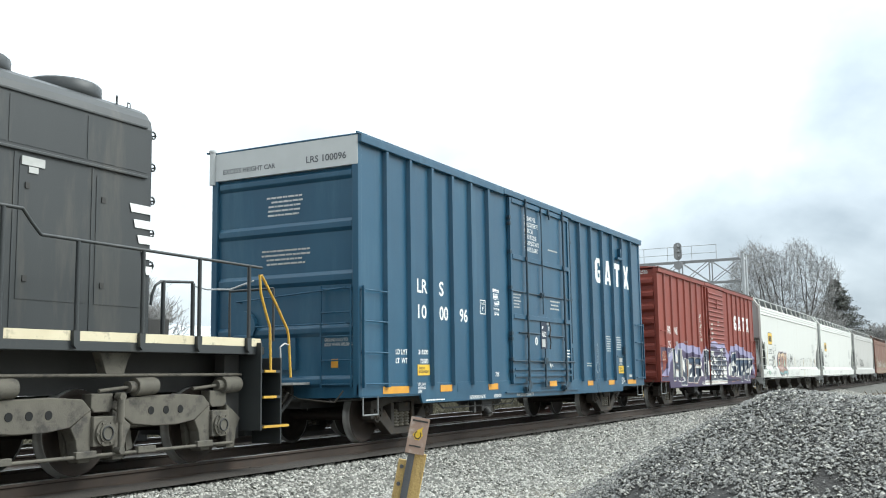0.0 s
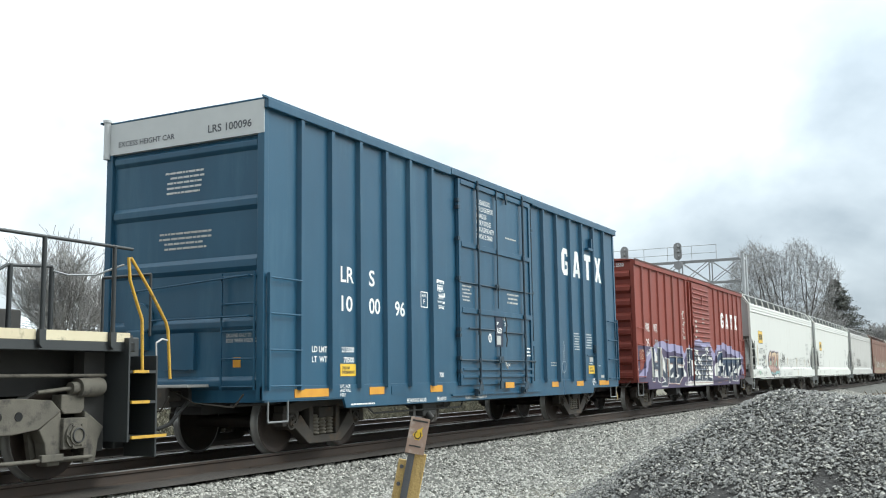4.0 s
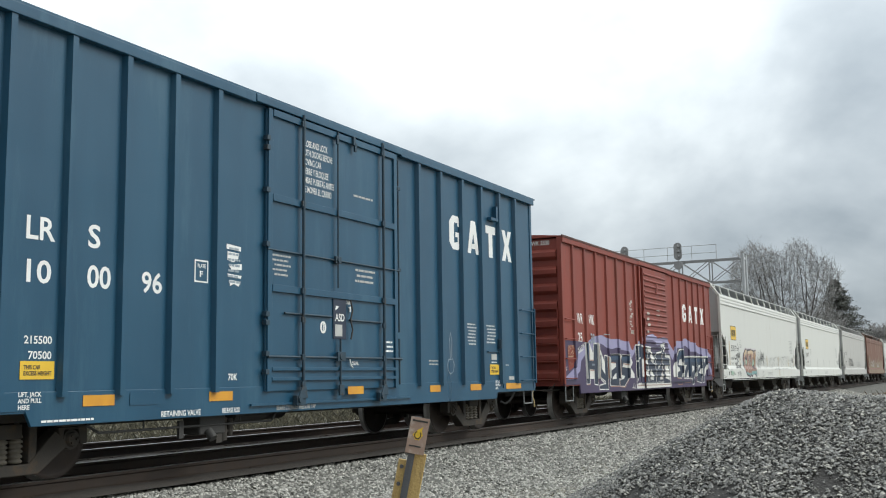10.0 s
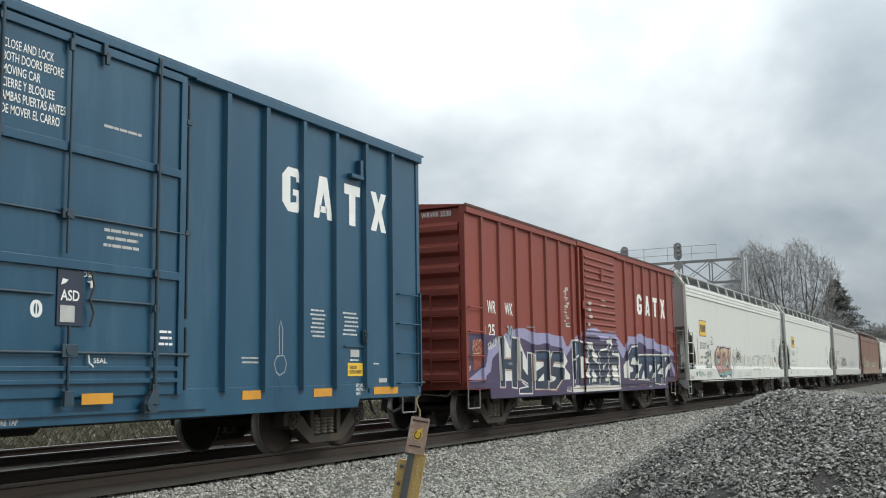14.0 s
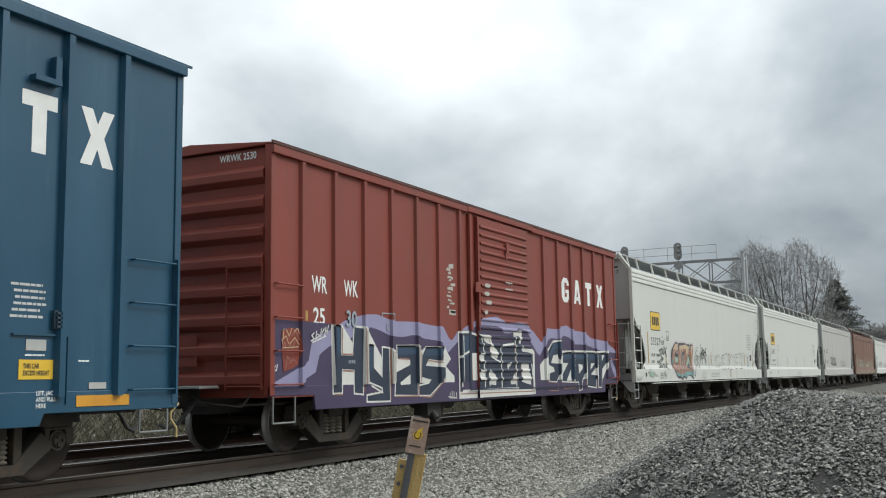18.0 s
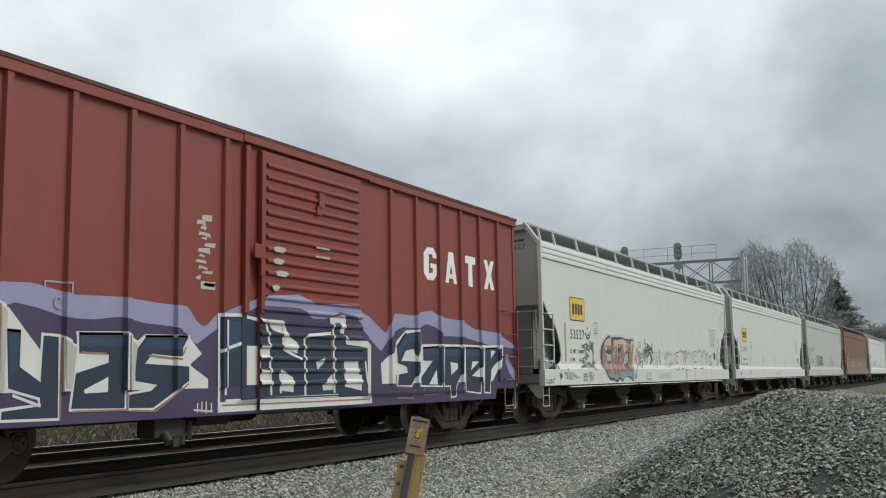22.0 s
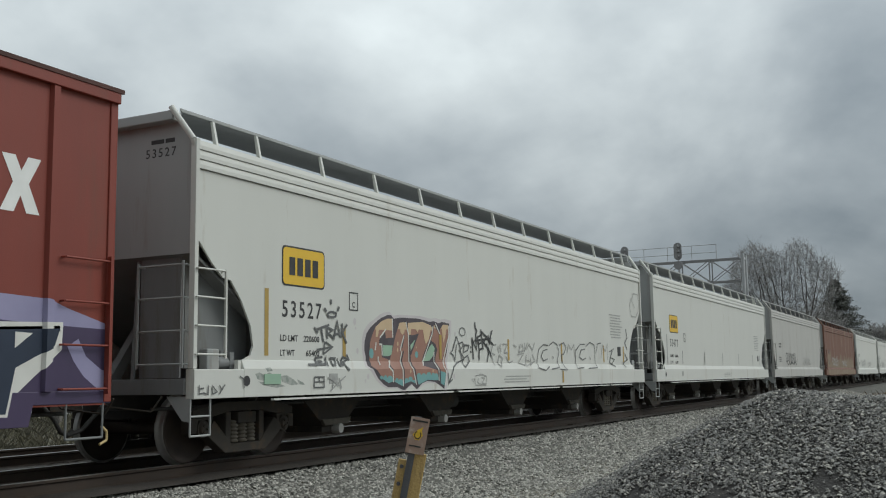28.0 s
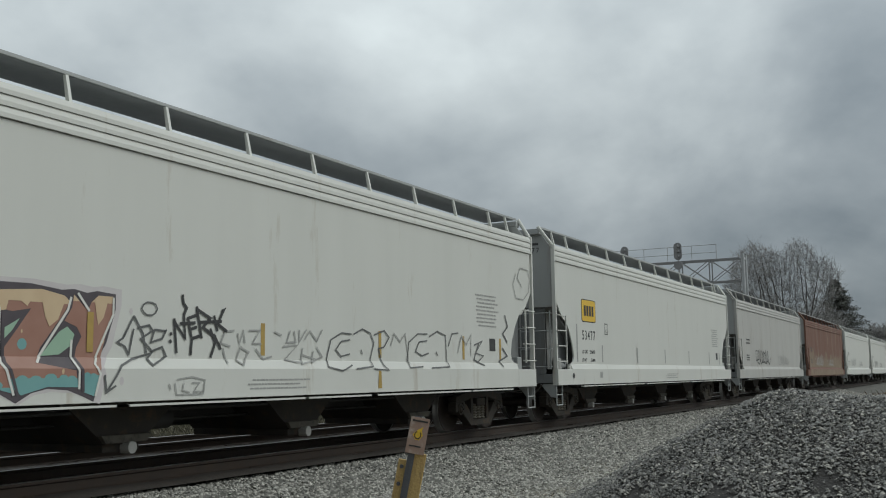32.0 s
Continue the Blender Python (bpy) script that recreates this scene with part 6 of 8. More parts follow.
    lay("white_line", stroke([(7.74, 0.84), (7.71, 1.68), (7.8, 1.73), (8.41, 1.78)], .045), M_SPRAYW, .034)
    lay("white_line", stroke([(8.46, 1.96), (8.5, 0.88)], .045), M_SPRAYW, .034)
    lay("white_line", stroke([(6.89, 1.4), (6.93, 0.88)], .045), M_SPRAYW, .034)
    lay("white_line", stroke([(7.12, 1.23), (7.15, 0.9)], .045), M_SPRAYW, .034)
    lay("white_line", stroke([(9.47, 1.36), (9.54, 1.02)], .045), M_SPRAYW, .034)
    lay("white_line", stroke([(5.9, 1.47), (6.41, 1.6)], .045), M_SPRAYW, .034)
    lay("white_line", stroke([(6.02, 0.82), (6.92, 0.83), (8.61, 0.84)], .045), M_SPRAYW, .034)
    lay("brown_line", stroke([(6.44, 1.54), (6.45, 1.02)], .02), M_RUSTP, .036)
    lay("brown_line", stroke([(8.4, 1.78), (8.46, 0.93)], .02), M_RUSTP, .036)
    lay("brown_line", stroke([(8.71, 1.29), (8.77, 1.11)], .02), M_RUSTP, .036)
    lay("brown_line", stroke([(5.94, 0.77), (9.6, 0.76)], .02), M_RUSTP, .036)
    lay("brown_line", stroke([(7.17, 1.84), (7.17, 1.53)], .02), M_RUSTP, .036)
    for line in [[(1.07, 1.78), (1, 1.73), (1.07, 1.69), (0.98, 1.65)], [(1.13, 1.81), (1.11, 1.69), (1.22, 1.74), (1.15, 1.76)], [(1.26, 1.85), (1.22, 1.72), (1.34, 1.86)], [(1.38, 1.88), (1.34, 1.74)], [(1.45, 1.91), (1.4, 1.77)], [(1.36, 1.81), (1.44, 1.84)], [(1.02, 1.63), (1.38, 1.74)]]:
        lay("scrawl", stroke(line, .022), M_SPRAYW, .036)
    for line in [[(5.48, 0.81), (5.48, 0.69)], [(5.56, 0.83), (5.56, 0.69)], [(5.64, 0.83), (5.64, 0.68)], [(5.74, 0.81), (5.74, 0.68)], [(5.41, 0.73), (5.77, 0.7)], [(0.06, 1.27), (0.12, 1.28), (0.07, 1.22), (0.14, 1.22)], [(0.17, 1.31), (0.14, 1.21)]]:
        lay("scrawl", stroke(line, .022), M_SPRAYW, .036)
    for line in [[(0.32, 1.82), (0.28, 1.6)], [(0.37, 1.81), (0.44, 1.71), (0.51, 1.83)], [(0.56, 1.78), (0.65, 1.83), (0.69, 1.75)], [(0.26, 1.65), (0.37, 1.71), (0.43, 1.6)], [(0.46, 1.6), (0.58, 1.69), (0.69, 1.59)], [(0.3, 1.54), (0.67, 1.56)]]:
        lay("scrawl", stroke(line, .014), M_SAND, .036)
    for line in [[(.27, 1.5), (.33, 1.62), (.39, 1.5)], [(.42, 1.5), (.46, 1.62), (.52, 1.52), (.58, 1.64)], [(.5, 1.72), (.6, 1.78), (.7, 1.66)], [(.36, 1.24), (.4, 1.42), (.47, 1.36)], [(.45, 1.32), (.55, 1.38), (.62, 1.33)]]:
        lay("scrawl", stroke(line, .013), M_RUSTP, .036)
    lay("rust_patch", [[(.27, 1.78), (.45, 1.83), (.7, 1.82), (.72, 1.5), (.67, 1.3), (.5, 1.24), (.31, 1.2), (.28, 1.5)]], M_RED, .026, "rust-coloured patch of old paint")
    lay("fine_print", [[(2.01, 1.38), (2.04, 1.38), (2.04, 1.33), (2.01, 1.33)], [(2.06, 1.38), (2.09, 1.38), (2.09, 1.33), (2.06, 1.33)], [(2.11, 1.38), (2.15, 1.38), (2.15, 1.33), (2.11, 1.33)], [(2.17, 1.38), (2.2, 1.38), (2.2, 1.33), (2.17, 1.33)]], M_FAINT, .034)
    for poly in ([(11.63, 0.97), (11.92, 1.23), (11.96, 0.96)], [(12.48, 1.37), (12.78, 1.35), (12.78, 1.25), (12.51, 1.13)], [(13.41, 1.39), (13.72, 1.39), (13.36, 1.22)], [(14.29, 1.62), (14.51, 1.61), (14.29, 1.45)]):
        lay("pale_counter", [poly], M_SPRAYW, .034)
    for line in ([(11.34, 1.9), (11.36, 1.66)], [(12.19, 1.66), (12.2, 0.8), (11.45, 0.78), (11.45, 0.92)], [(13.06, 1.65), (13.04, 0.8)], [(13.93, 1.66), (13.88, 0.78)], [(10.46, 1.14), (10.46, 0.95), (10.9, 0.93)], [(10.5, 0.75), (11.05, 0.74), (11.1, 0.9)]):
        lay("brown_line", stroke(line, .022), M_RUSTP, .036)
    lay("plate_mark", [rect(3.05, 3.4, 2.16, 2.18), rect(3.05, 3.07, 2.04, 2.16), rect(3.38, 3.4, 2.04, 2.16)], M_FAINT, .02)
    lay("lilac_sweep", [[(14.975, 1.48), (15.07, 1.32), (15.215, 1.156), (15.4, 1.03), (15.5, .985), (15.6, .985), (15.6, 1.2), (15.467, 1.23), (15.242, 1.376), (15.128, 1.567)]], M_LILAC, .02, "pale lilac sweep of paint")
    part("coupling_hook", Solid().pipe([(L - .08, -1.46, .6), (L, -1.46, .54), (L, -1.46, .44), (L - .1, -1.46, .4)], .016, 6), M_LEVER, car, "pale bent cut lever end")
    text(car, "C", 3.18, 3.28, 1.88, 2.02, M_FAINT, on_side(-W - .02))


# ---- covered hoppers ----
def hopper(label, L, paint, shade_paint, rounded_cut=True, plain=False):
    car = thing("covered_hopper", label, "hopper car", "cars of the train")
    W, zs, ze = 1.6, .9, 4.1
    cut = [(.06, 2.95), (.4, 2.6), (.62, 2.42), (.78, 2.4), (1.0, 2.15), (1.2, 1.82), (1.26, 1.55), (1.2, 1.42), (1.05, 1.36)] if rounded_cut else \
          [(.06, 2.6), (.25, 2.3), (.5, 1.9), (.8, 1.55), (1.05, 1.36)]
    for side in (-1, 1):
        ya, yb = sorted((side * W, side * (W - .03)))
        outline = [(.06, 3.78)] + cut + [(L - x, z) for x, z in reversed(cut)] + [(L - .06, 3.78)]
        part("side_panel", Solid().prism(outline, ya, yb), paint, car)
        # the stepped eave
        for k in range(3):
            z = 3.79 + .123 * k
            part("eave_step", Solid().prism([(side * (W - .06), z), (side * (W + .03), z), (side * (W + .03), z + .05), (side * (W + .012), z + .118), (side * (W - .06), z + .118)], .06, L - .06, "x"), paint, car)
        # the sloping skirt that forms the sill
        part("side_sill", Solid().prism([(side * (W - .02), 1.36), (side * (W + .012), 1.36), (side * (W + .06), 1.24), (side * (W + .06), .865), (side * (W - .08), .865)], 1.0, L - 1.0, "x"), paint, car, "", 0.008)
        for a in (.03, L - .999):
            part("end_side_sill", Solid().box(a, a + .969, *sorted((side * (W + .06), side * (W - .08))), .865, 1.235), paint, car, "", 0.008)
            part("sill_gusset", Solid().box(*((a + .9, a + .969) if a < 1 else (a, a + .07)), *sorted((side * (W + .01), side * (W - .05))), 1.236, 1.355), paint, car)
        for x in (.03, L - .1):
            part("corner_post", Solid().box(x, x + .07, *sorted((side * (W - .05), side * (W + .04))), 1.24, 4.17), paint, car, "", 0.006)
    part("roof", Solid().prism([(-1.56, 4.155), (1.56, 4.155), (1.3, 4.24), (.7, 4.34), (0, 4.38), (-.7, 4.34), (-1.3, 4.24)], .14, L - .14, "x"), paint, car)
    # end bulkheads, slope sheets and end frames; shade_paint puts the recess shade into their colour
    for x, way in ((.1, 1), (L - .1, -1)):
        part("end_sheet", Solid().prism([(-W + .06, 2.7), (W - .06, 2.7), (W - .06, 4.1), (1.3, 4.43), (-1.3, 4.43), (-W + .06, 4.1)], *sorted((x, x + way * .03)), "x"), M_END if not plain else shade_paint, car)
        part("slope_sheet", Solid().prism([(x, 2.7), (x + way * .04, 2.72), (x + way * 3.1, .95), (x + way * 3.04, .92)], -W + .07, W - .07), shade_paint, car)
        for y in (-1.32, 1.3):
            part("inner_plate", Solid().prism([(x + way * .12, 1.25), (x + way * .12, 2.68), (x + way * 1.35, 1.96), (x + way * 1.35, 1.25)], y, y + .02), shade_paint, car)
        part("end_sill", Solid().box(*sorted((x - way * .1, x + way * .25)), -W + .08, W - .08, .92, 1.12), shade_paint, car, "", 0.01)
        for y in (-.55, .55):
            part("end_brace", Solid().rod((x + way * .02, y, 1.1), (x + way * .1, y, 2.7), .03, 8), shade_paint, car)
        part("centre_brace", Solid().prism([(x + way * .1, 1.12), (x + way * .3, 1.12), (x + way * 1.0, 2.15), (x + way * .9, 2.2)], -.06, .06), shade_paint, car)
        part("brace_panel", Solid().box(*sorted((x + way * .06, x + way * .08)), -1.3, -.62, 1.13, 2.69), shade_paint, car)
        end_ladder(car, x, -W + .1, -.75, 1.3, 2.55, 4, M_END, -way * .12)
        # platform end of the running board and its bent stanchion
        part("roof_fascia", Solid().box(*sorted((x - way * .16, x + way * .02)), -1.3, 1.3, 4.43, 4.56), M_END, car, "", 0.012)
        for side in (-1, 1):
            part("stanchion", Solid().pipe([(x - way * .03, side * (W - .01), 4.06), (x - way * .06, side * (W - .02), 4.16), (x - way * .14, side * 1.32, 4.54), (x - way * .15, side * 1.28, 4.6)], .042, 8), paint, car)
        for y in (-W + .02, W - .02):
            side = -1 if y < 0 else 1
            part("gusset", Solid().prism([(y, .9), (y - side * .38, .9), (y - side * .12, .6), (y, .58)], *sorted((x - way * .06, x - way * .03)), "x"), M_END, car)
        part("brake_box", Solid().box(*sorted((x + way * .35, x + way * .59)), -1.5, -1.36, 1.12, 1.5), M_END, car, "", 0.02)
        part("brake_rigging", Solid().rod((x + way * .59, -1.42, 1.32), (x + way * .9, -1.42, 1.32), .08, 12).rod((x + way * .7, -1.42, 1.3), (x + way * .7, -1.42, 1.48), .03, 8)
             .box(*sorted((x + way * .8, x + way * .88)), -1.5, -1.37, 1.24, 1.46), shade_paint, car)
    ladder(car, .06, .6, 1.42, 2.5, -W, 4, paint, stiles=False)
    part("ladder_stile", Solid().box(.585, .615, -W - .085, -W - .055, 1.37, 2.52), paint, car)
    ladder(car, L - .06, L - .6, 1.42, 2.5, -W, 4, paint, stiles=False)
    part("ladder_stile", Solid().box(L - .615, L - .585, -W - .085, -W - .055, 1.37, 2.52), paint, car)
    for a, b in ((.03, .4), (L - .4, L - .03)):
        st = sill_step(car, a, b, .41, .87, -W, M_END)
        part("middle_rung", Solid().rod((a, -W, .65), (b, -W, .65), .014, 6), M_END, st)
    # running boards on posts along both edges of the roof, hatches between
    for side in (-1, 1):
        board = part("running_board", Solid().box(.2, L - .2, *sorted((side * 1.28, side * .56)), 4.565, 4.595), M_GRATE, car, "dark grated running board")
        part("board_edge", Solid().box(.1, L - .1, *sorted((side * 1.305, side * 1.282)), 4.57, 4.61), M_END, car)
        for x in [.73] + [1.67 + 1.615 * k for k in range(int((L - 2.4) / 1.615) + 1)] + [L - .75]:
            part("board_post", Solid().prism([(side * 1.4, 4.19), (side * 1.34, 4.19), (side * 1.275, 4.564), (side * 1.315, 4.564)], x - .022, x + .022, "x"), paint, car)
    part("hatch_trough", Solid().box(.8, L - .8, -.35, .35, 4.37, 4.54), M_SHADED_GREY, car, "", 0.02)
    # discharge bays
    for k in range(4):
        c = L * (.215 + .19 * k)
        bay = part("discharge_bay", Solid().prism([(c - 1.0, .9), (c - .28, .34), (c + .28, .34), (c + 1.0, .9)], -.95, .95), M_TRUCK, car, "dusty steel discharge hopper")
        part("outlet", Solid().box(c - .3, c + .3, -.92, .92, .25, .345), M_TRUCK, bay, "", 0.01)
        part("gate_pan", Solid().prism([(c - .42, .46), (c + .42, .46), (c + .34, .36), (c - .34, .36)], -1.02, -.955), M_TRUCK_TAN, bay, "dusty gate pan", 0.01)
        part("hopper_flange", Solid().box(c - 1.02, c + 1.02, -1.0, -.955, .8, .86), M_TRUCK, bay)
        part("outlet_tube", Solid().rod((c + .05, -1.06, .3), (c + .05, -.9, .3), .075, 16), M_GREY_CAR, bay, "pale capped outlet tube")
    for k in range(9):
        x = 2.5 + (L - 5) * k / 8
        part("sill_lip", Solid().box(x - .9, x + .9 + .1 * (k % 3), -W - .1, -W - .04, .812, .836), paint, car)
    running_gear(car, L, .92, (1.75, L - 1.75), False)
    return car


def hopper_sign(car, x0, x1, z0, z1, y):
    s = part("name_plate", flat_mesh("name_plate", [rounded(x0, x1, z0, z1, .07)], on_side(y)), M_DARK, car, "yellow name plate with dark border")
    decal("plate_field", [rounded(x0 + .025, x1 - .025, z0 + .025, z1 - .025, .06)], M_SIGN_Y, s, on_side(y - .004))
    w = (x1 - x0 - .3) / 4
    for k in range(4):
        a = x0 + .17 + k * w
        decal("brand_block", [rect(a, a + w * .72, z0 + .16, z1 - .16)], M_DARK, s, on_side(y - .008))


def white_hopper(first):
    L = 19.45 if first else 19.0
    car = hopper("pale white hopper car with yellow plate and spray-painted skirt" if first else "pale white covered hopper car with a yellow name plate", L, M_WHITE_CAR, M_SHADED_GREY)
    W = 1.6
    face = on_side(-W - .004)
    hopper_sign(car, 1.89, 2.96, 2.42, 3.0, -W - .004)
    text(car, "53527" if first else "53477", 1.9, 2.88, 1.97, 2.21, M_DARK, face, 0.012, spaced=1.3)
    text(car, "LD LMT", 1.86, 2.28, 1.63, 1.72, M_DARK, face)
    text(car, "LT WT", 1.86, 2.2, 1.42, 1.51, M_DARK, face)
    text(car, "220600", 2.42, 2.82, 1.63, 1.72, M_DARK, face)
    text(car, "65400", 2.48, 2.82, 1.42, 1.51, M_DARK, face)
    decal("plate_box", [rect(3.64, 3.9, 2.15, 2.17), rect(3.64, 3.9, 2.42, 2.44), rect(3.64, 3.66, 2.17, 2.42), rect(3.88, 3.9, 2.17, 2.42)], M_DARK, car, face)
    text(car, "C", 3.73, 3.81, 2.2, 2.29, M_DARK, face)
    print_bars(car, L - 3.0, L - 1.85, 2.06, 2.74, 9, M_GREYMARK, face, 51)
    text(car, "53527" if first else "53477", .72, 1.24, 4.0, 4.12, M_DARK, on_end(.096, 0), 0.008, spaced=1.3)
    print_bars(car, .74, 1.22, 4.14, 4.28, 1, M_DARK, on_end(.096, 0), 52)
    print_bars(car, -.6, -.1, 2.8, 3.3, 6, M_DARK, on_end(.096, 0), 53)
    for k in range(7):
        x = [1.5, 3.45, 6.64, 9.72, 12.82, 15.9, 17.6][k] * L / 19.45
        decal("ochre_strip", [rect(x, x + .09, 1.42, 2.35 if k == 0 else 1.86)], M_GOLD if first else M_GREYMARK, car, on_side(-W - (.0035 if k != 2 else .013)))
    print_bars(car, 9.25, 10.85, .95, 1.12, 3, M_GREYMARK, on_side(-W - .064), 54)
    part("data_panel", Solid().box(L - 2.32, L - 2.05, -W - .006, -W - .001, 1.6, 1.85), M_DARK, car)
    # a black disc on the sill paints the dark of a hole
    part("latch_hole", Solid().rod((1.05, -W - .062, 1.08), (1.05, -W - .066, 1.08), .07, 12), M_DARK, car)
    decal("serial_mark", [rect(3.0, 3.22, 1.02, 1.17)], M_GREYMARK, car, on_side(-W - .064))
    if first:
        hopper_paint(car, W)
    return car


def hopper_paint(car, W):
    """The big coloured piece, the scrawls and hollow outlines along the skirt."""
    def skin(u, v, lift):
        # follows the side down onto the sloping skirt
        return u, -W - .5 * lift - float(np.interp(v, [.9, 1.24, 1.36, 1.362], [.06, .06, .014, 0])), v

    def lay(name, poly, mat, lift, label=""):
        bits = list(slices(poly, 1, [1.24, 1.36, 1.362]))
        return decal(name, bits, mat, car, lambda u, v: skin(u, v, lift), label)

    def tag(lines, mat, width):
        for k, line in enumerate(lines):
            polys = [bit for quad in stroke(line, width) for bit in slices(quad, 1, [1.24, 1.36, 1.362])]
            band = flat_mesh("scrawl", polys, lambda u, v: skin(u, v, .024 + .0005 * k))
            part("scrawl", welded(band), mat, car)

    lay("haze", [(4.01, 1.58), (4.02, 1.73), (4.07, 1.85), (4.2, 1.96), (4.42, 2.06), (4.57, 2.13), (4.75, 2.18), (4.89, 2.19), (4.99, 2.13), (5.25, 2.16), (5.92, 2.17), (6.35, 2.14), (6.53, 2.16), (6.72, 2.14), (6.87, 2.16), (7.15, 2.14), (7.15, 1.96), (7.02, 1.49), (6.86, 1.26), (6.9, 1.16), (6.8, 0.85), (6.64, 0.91), (6.42, 0.98), (6.13, 1), (5.92, 0.97), (5.72, 0.87), (5.53, 0.96), (5.4, 0.92), (5.28, 0.86), (5.17, 0.87), (5, 0.92), (4.67, 0.92), (4.52, 0.97), (4.34, 1.06), (4.19, 1.2), (4.04, 1.27), (4.04, 1.41)], M_HAZE, .003, "faint overspray")
    lay("outline_field", [(4.08, 1.54), (4.09, 1.68), (4.15, 1.81), (4.27, 1.91), (4.48, 2.02), (4.62, 2.08), (4.79, 2.13), (4.93, 2.14), (5.02, 2.08), (5.26, 2.11), (5.89, 2.12), (6.29, 2.08), (6.45, 2.1), (6.64, 2.07), (6.78, 2.1), (7.06, 2.08), (7.06, 1.9), (6.93, 1.52), (6.77, 1.28), (6.81, 1.18), (6.71, 0.88), (6.56, 0.94), (6.35, 1.01), (6.08, 1.03), (5.88, 0.99), (5.69, 0.89), (5.51, 0.98), (5.39, 0.94), (5.28, 0.89), (5.18, 0.89), (5.02, 0.94), (4.72, 0.94), (4.57, 0.99), (4.41, 1.08), (4.26, 1.23), (4.11, 1.29), (4.12, 1.43)], M_OUTLINE, .006, "spray-painted piece with dark outline")
    forms = []
    forms.append([(4.23, 1.51), (4.25, 1.65), (4.32, 1.79), (4.44, 1.93), (4.61, 2.02), (4.79, 2.07), (4.96, 2.08), (4.97, 1.76), (4.66, 1.74), (4.53, 1.68), (4.53, 1.62), (4.62, 1.62), (4.63, 1.43), (4.85, 1.39), (4.76, 1.27), (4.86, 1.2), (4.87, 1.03), (4.72, 1.01), (4.56, 1.07), (4.39, 1.21), (4.22, 1.29), (4.23, 1.4)])
    forms.append([(5.21, 2.02), (5.42, 2.04), (5.5, 1.8), (5.5, 1.3), (5.59, 1.21), (5.65, 0.99), (5.48, 1.03), (5.29, 1), (5.24, 0.95), (5.16, 0.96), (5.02, 1), (4.92, 1.03), (4.9, 1.22), (4.83, 1.3), (4.98, 1.59), (5.08, 1.82)])
    forms.append([(5.49, 2.03), (6.02, 2.07), (6.32, 2.02), (6.4, 1.96), (6.29, 1.79), (6.02, 1.46), (5.96, 1.3), (6.21, 1.26), (6.46, 1.22), (6.49, 1.04), (6.08, 1.05), (5.75, 0.97), (5.66, 1.03), (5.59, 1.22), (5.56, 1.3), (5.55, 1.42), (5.7, 1.61), (5.89, 1.86), (5.66, 1.82), (5.51, 1.84)])
    forms.append([(6.8, 2.05), (7.02, 2.05), (7.03, 1.9), (6.94, 1.68), (6.83, 1.31), (6.8, 1.18), (6.71, 0.94), (6.56, 0.99), (6.53, 1.21), (6.47, 1.31), (6.5, 1.47), (6.57, 1.59), (6.5, 1.69), (6.33, 1.75), (6.43, 1.9), (6.45, 2.04), (6.65, 1.87), (6.7, 1.97)])
    for i, form in enumerate(forms):
        lay("colour_fill", form, M_RUSTP, .010)
        for name, mat, a, b in (("sand_fill", M_SAND, [1.88, 1.91, 1.93, 1.97][i], 3), ("teal_fill", M_TEAL, 0, [1.1, 1.05, 1.14, 1.17][i])):
            band = cut(cut(form, 1, a, False), 1, b, True)
            if len(band) > 2:
                lay(name, band, mat, .014)
    # scalloped upper edge of the teal, small pale dabs and an ochre strip
    for x, z, r in ((4.5, 1.1, .05), (4.62, 1.1, .06), (4.77, 1.09, .07), (5.0, 1.06, .05), (5.12, 1.04, .06), (5.32, 1.05, .06), (5.46, 1.07, .07), (5.76, 1.13, .07), (5.93, 1.12, .08), (6.12, 1.14, .08), (6.29, 1.14, .06), (6.4, 1.13, .06), (6.61, 1.17, .05), (6.7, 1.16, .05)):
        lay("teal_fill", [(x + r * math.cos(a * math.pi / 6), z + .6 * r * math.sin(a * math.pi / 6)) for a in range(12)], M_TEAL, .015)
    for x, z, r in ((5.24, 1.22, .04), (5.47, 1.2, .035), (4.8, 1.24, .035), (6.28, 1.21, .03), (5.14, 1.66, .04), (5.13, 1.56, .04), (5.78, 1.62, .02), (6.87, 1.55, .04)):
        lay("pale_dab", [(x + .6 * r * math.cos(a * math.pi / 4), z + r * math.sin(a * math.pi / 4)) for a in range(8)], M_SAND, .016)
    for x, z, r in ((3.88, 1.52, .05), (3.8, 1.98, .06), (3.83, 1.88, .025), (4.1, 1.12, .05), (4.02, 1.05, .03), (7.3, 1.9, .04), (7.12, 1.1, .05)):
        lay("overspray_dot", [(x + .7 * r * math.cos(a * math.pi / 4), z + r * math.sin(a * math.pi / 4)) for a in range(8)], M_HAZE, .003)
    tag([[(18.54, 3.285), (18.36, 3.04), (18.5, 2.75), (18.91, 2.74), (19.2, 2.92), (19.3, 3.2), (19.18, 3.41), (18.76, 3.42), (18.6, 3.2), (18.85, 3.0)]], M_GREYMARK, .024)
    lay("drip", [(4.44, 1.89), (4.53, 1.89), (4.49, 1.76), (4.42, 1.76)], M_SAND, .018)
    lay("drip", [(5.21, 1.94), (5.38, 1.95), (5.37, 1.87), (5.31, 1.82), (5.24, 1.85)], M_SAND, .018)
    lay("drip", [(5.49, 1.95), (5.61, 1.94), (5.58, 1.83), (5.52, 1.82)], M_SAND, .018)
    lay("drip", [(5.73, 1.95), (5.89, 1.96), (5.84, 1.88)], M_SAND, .018)
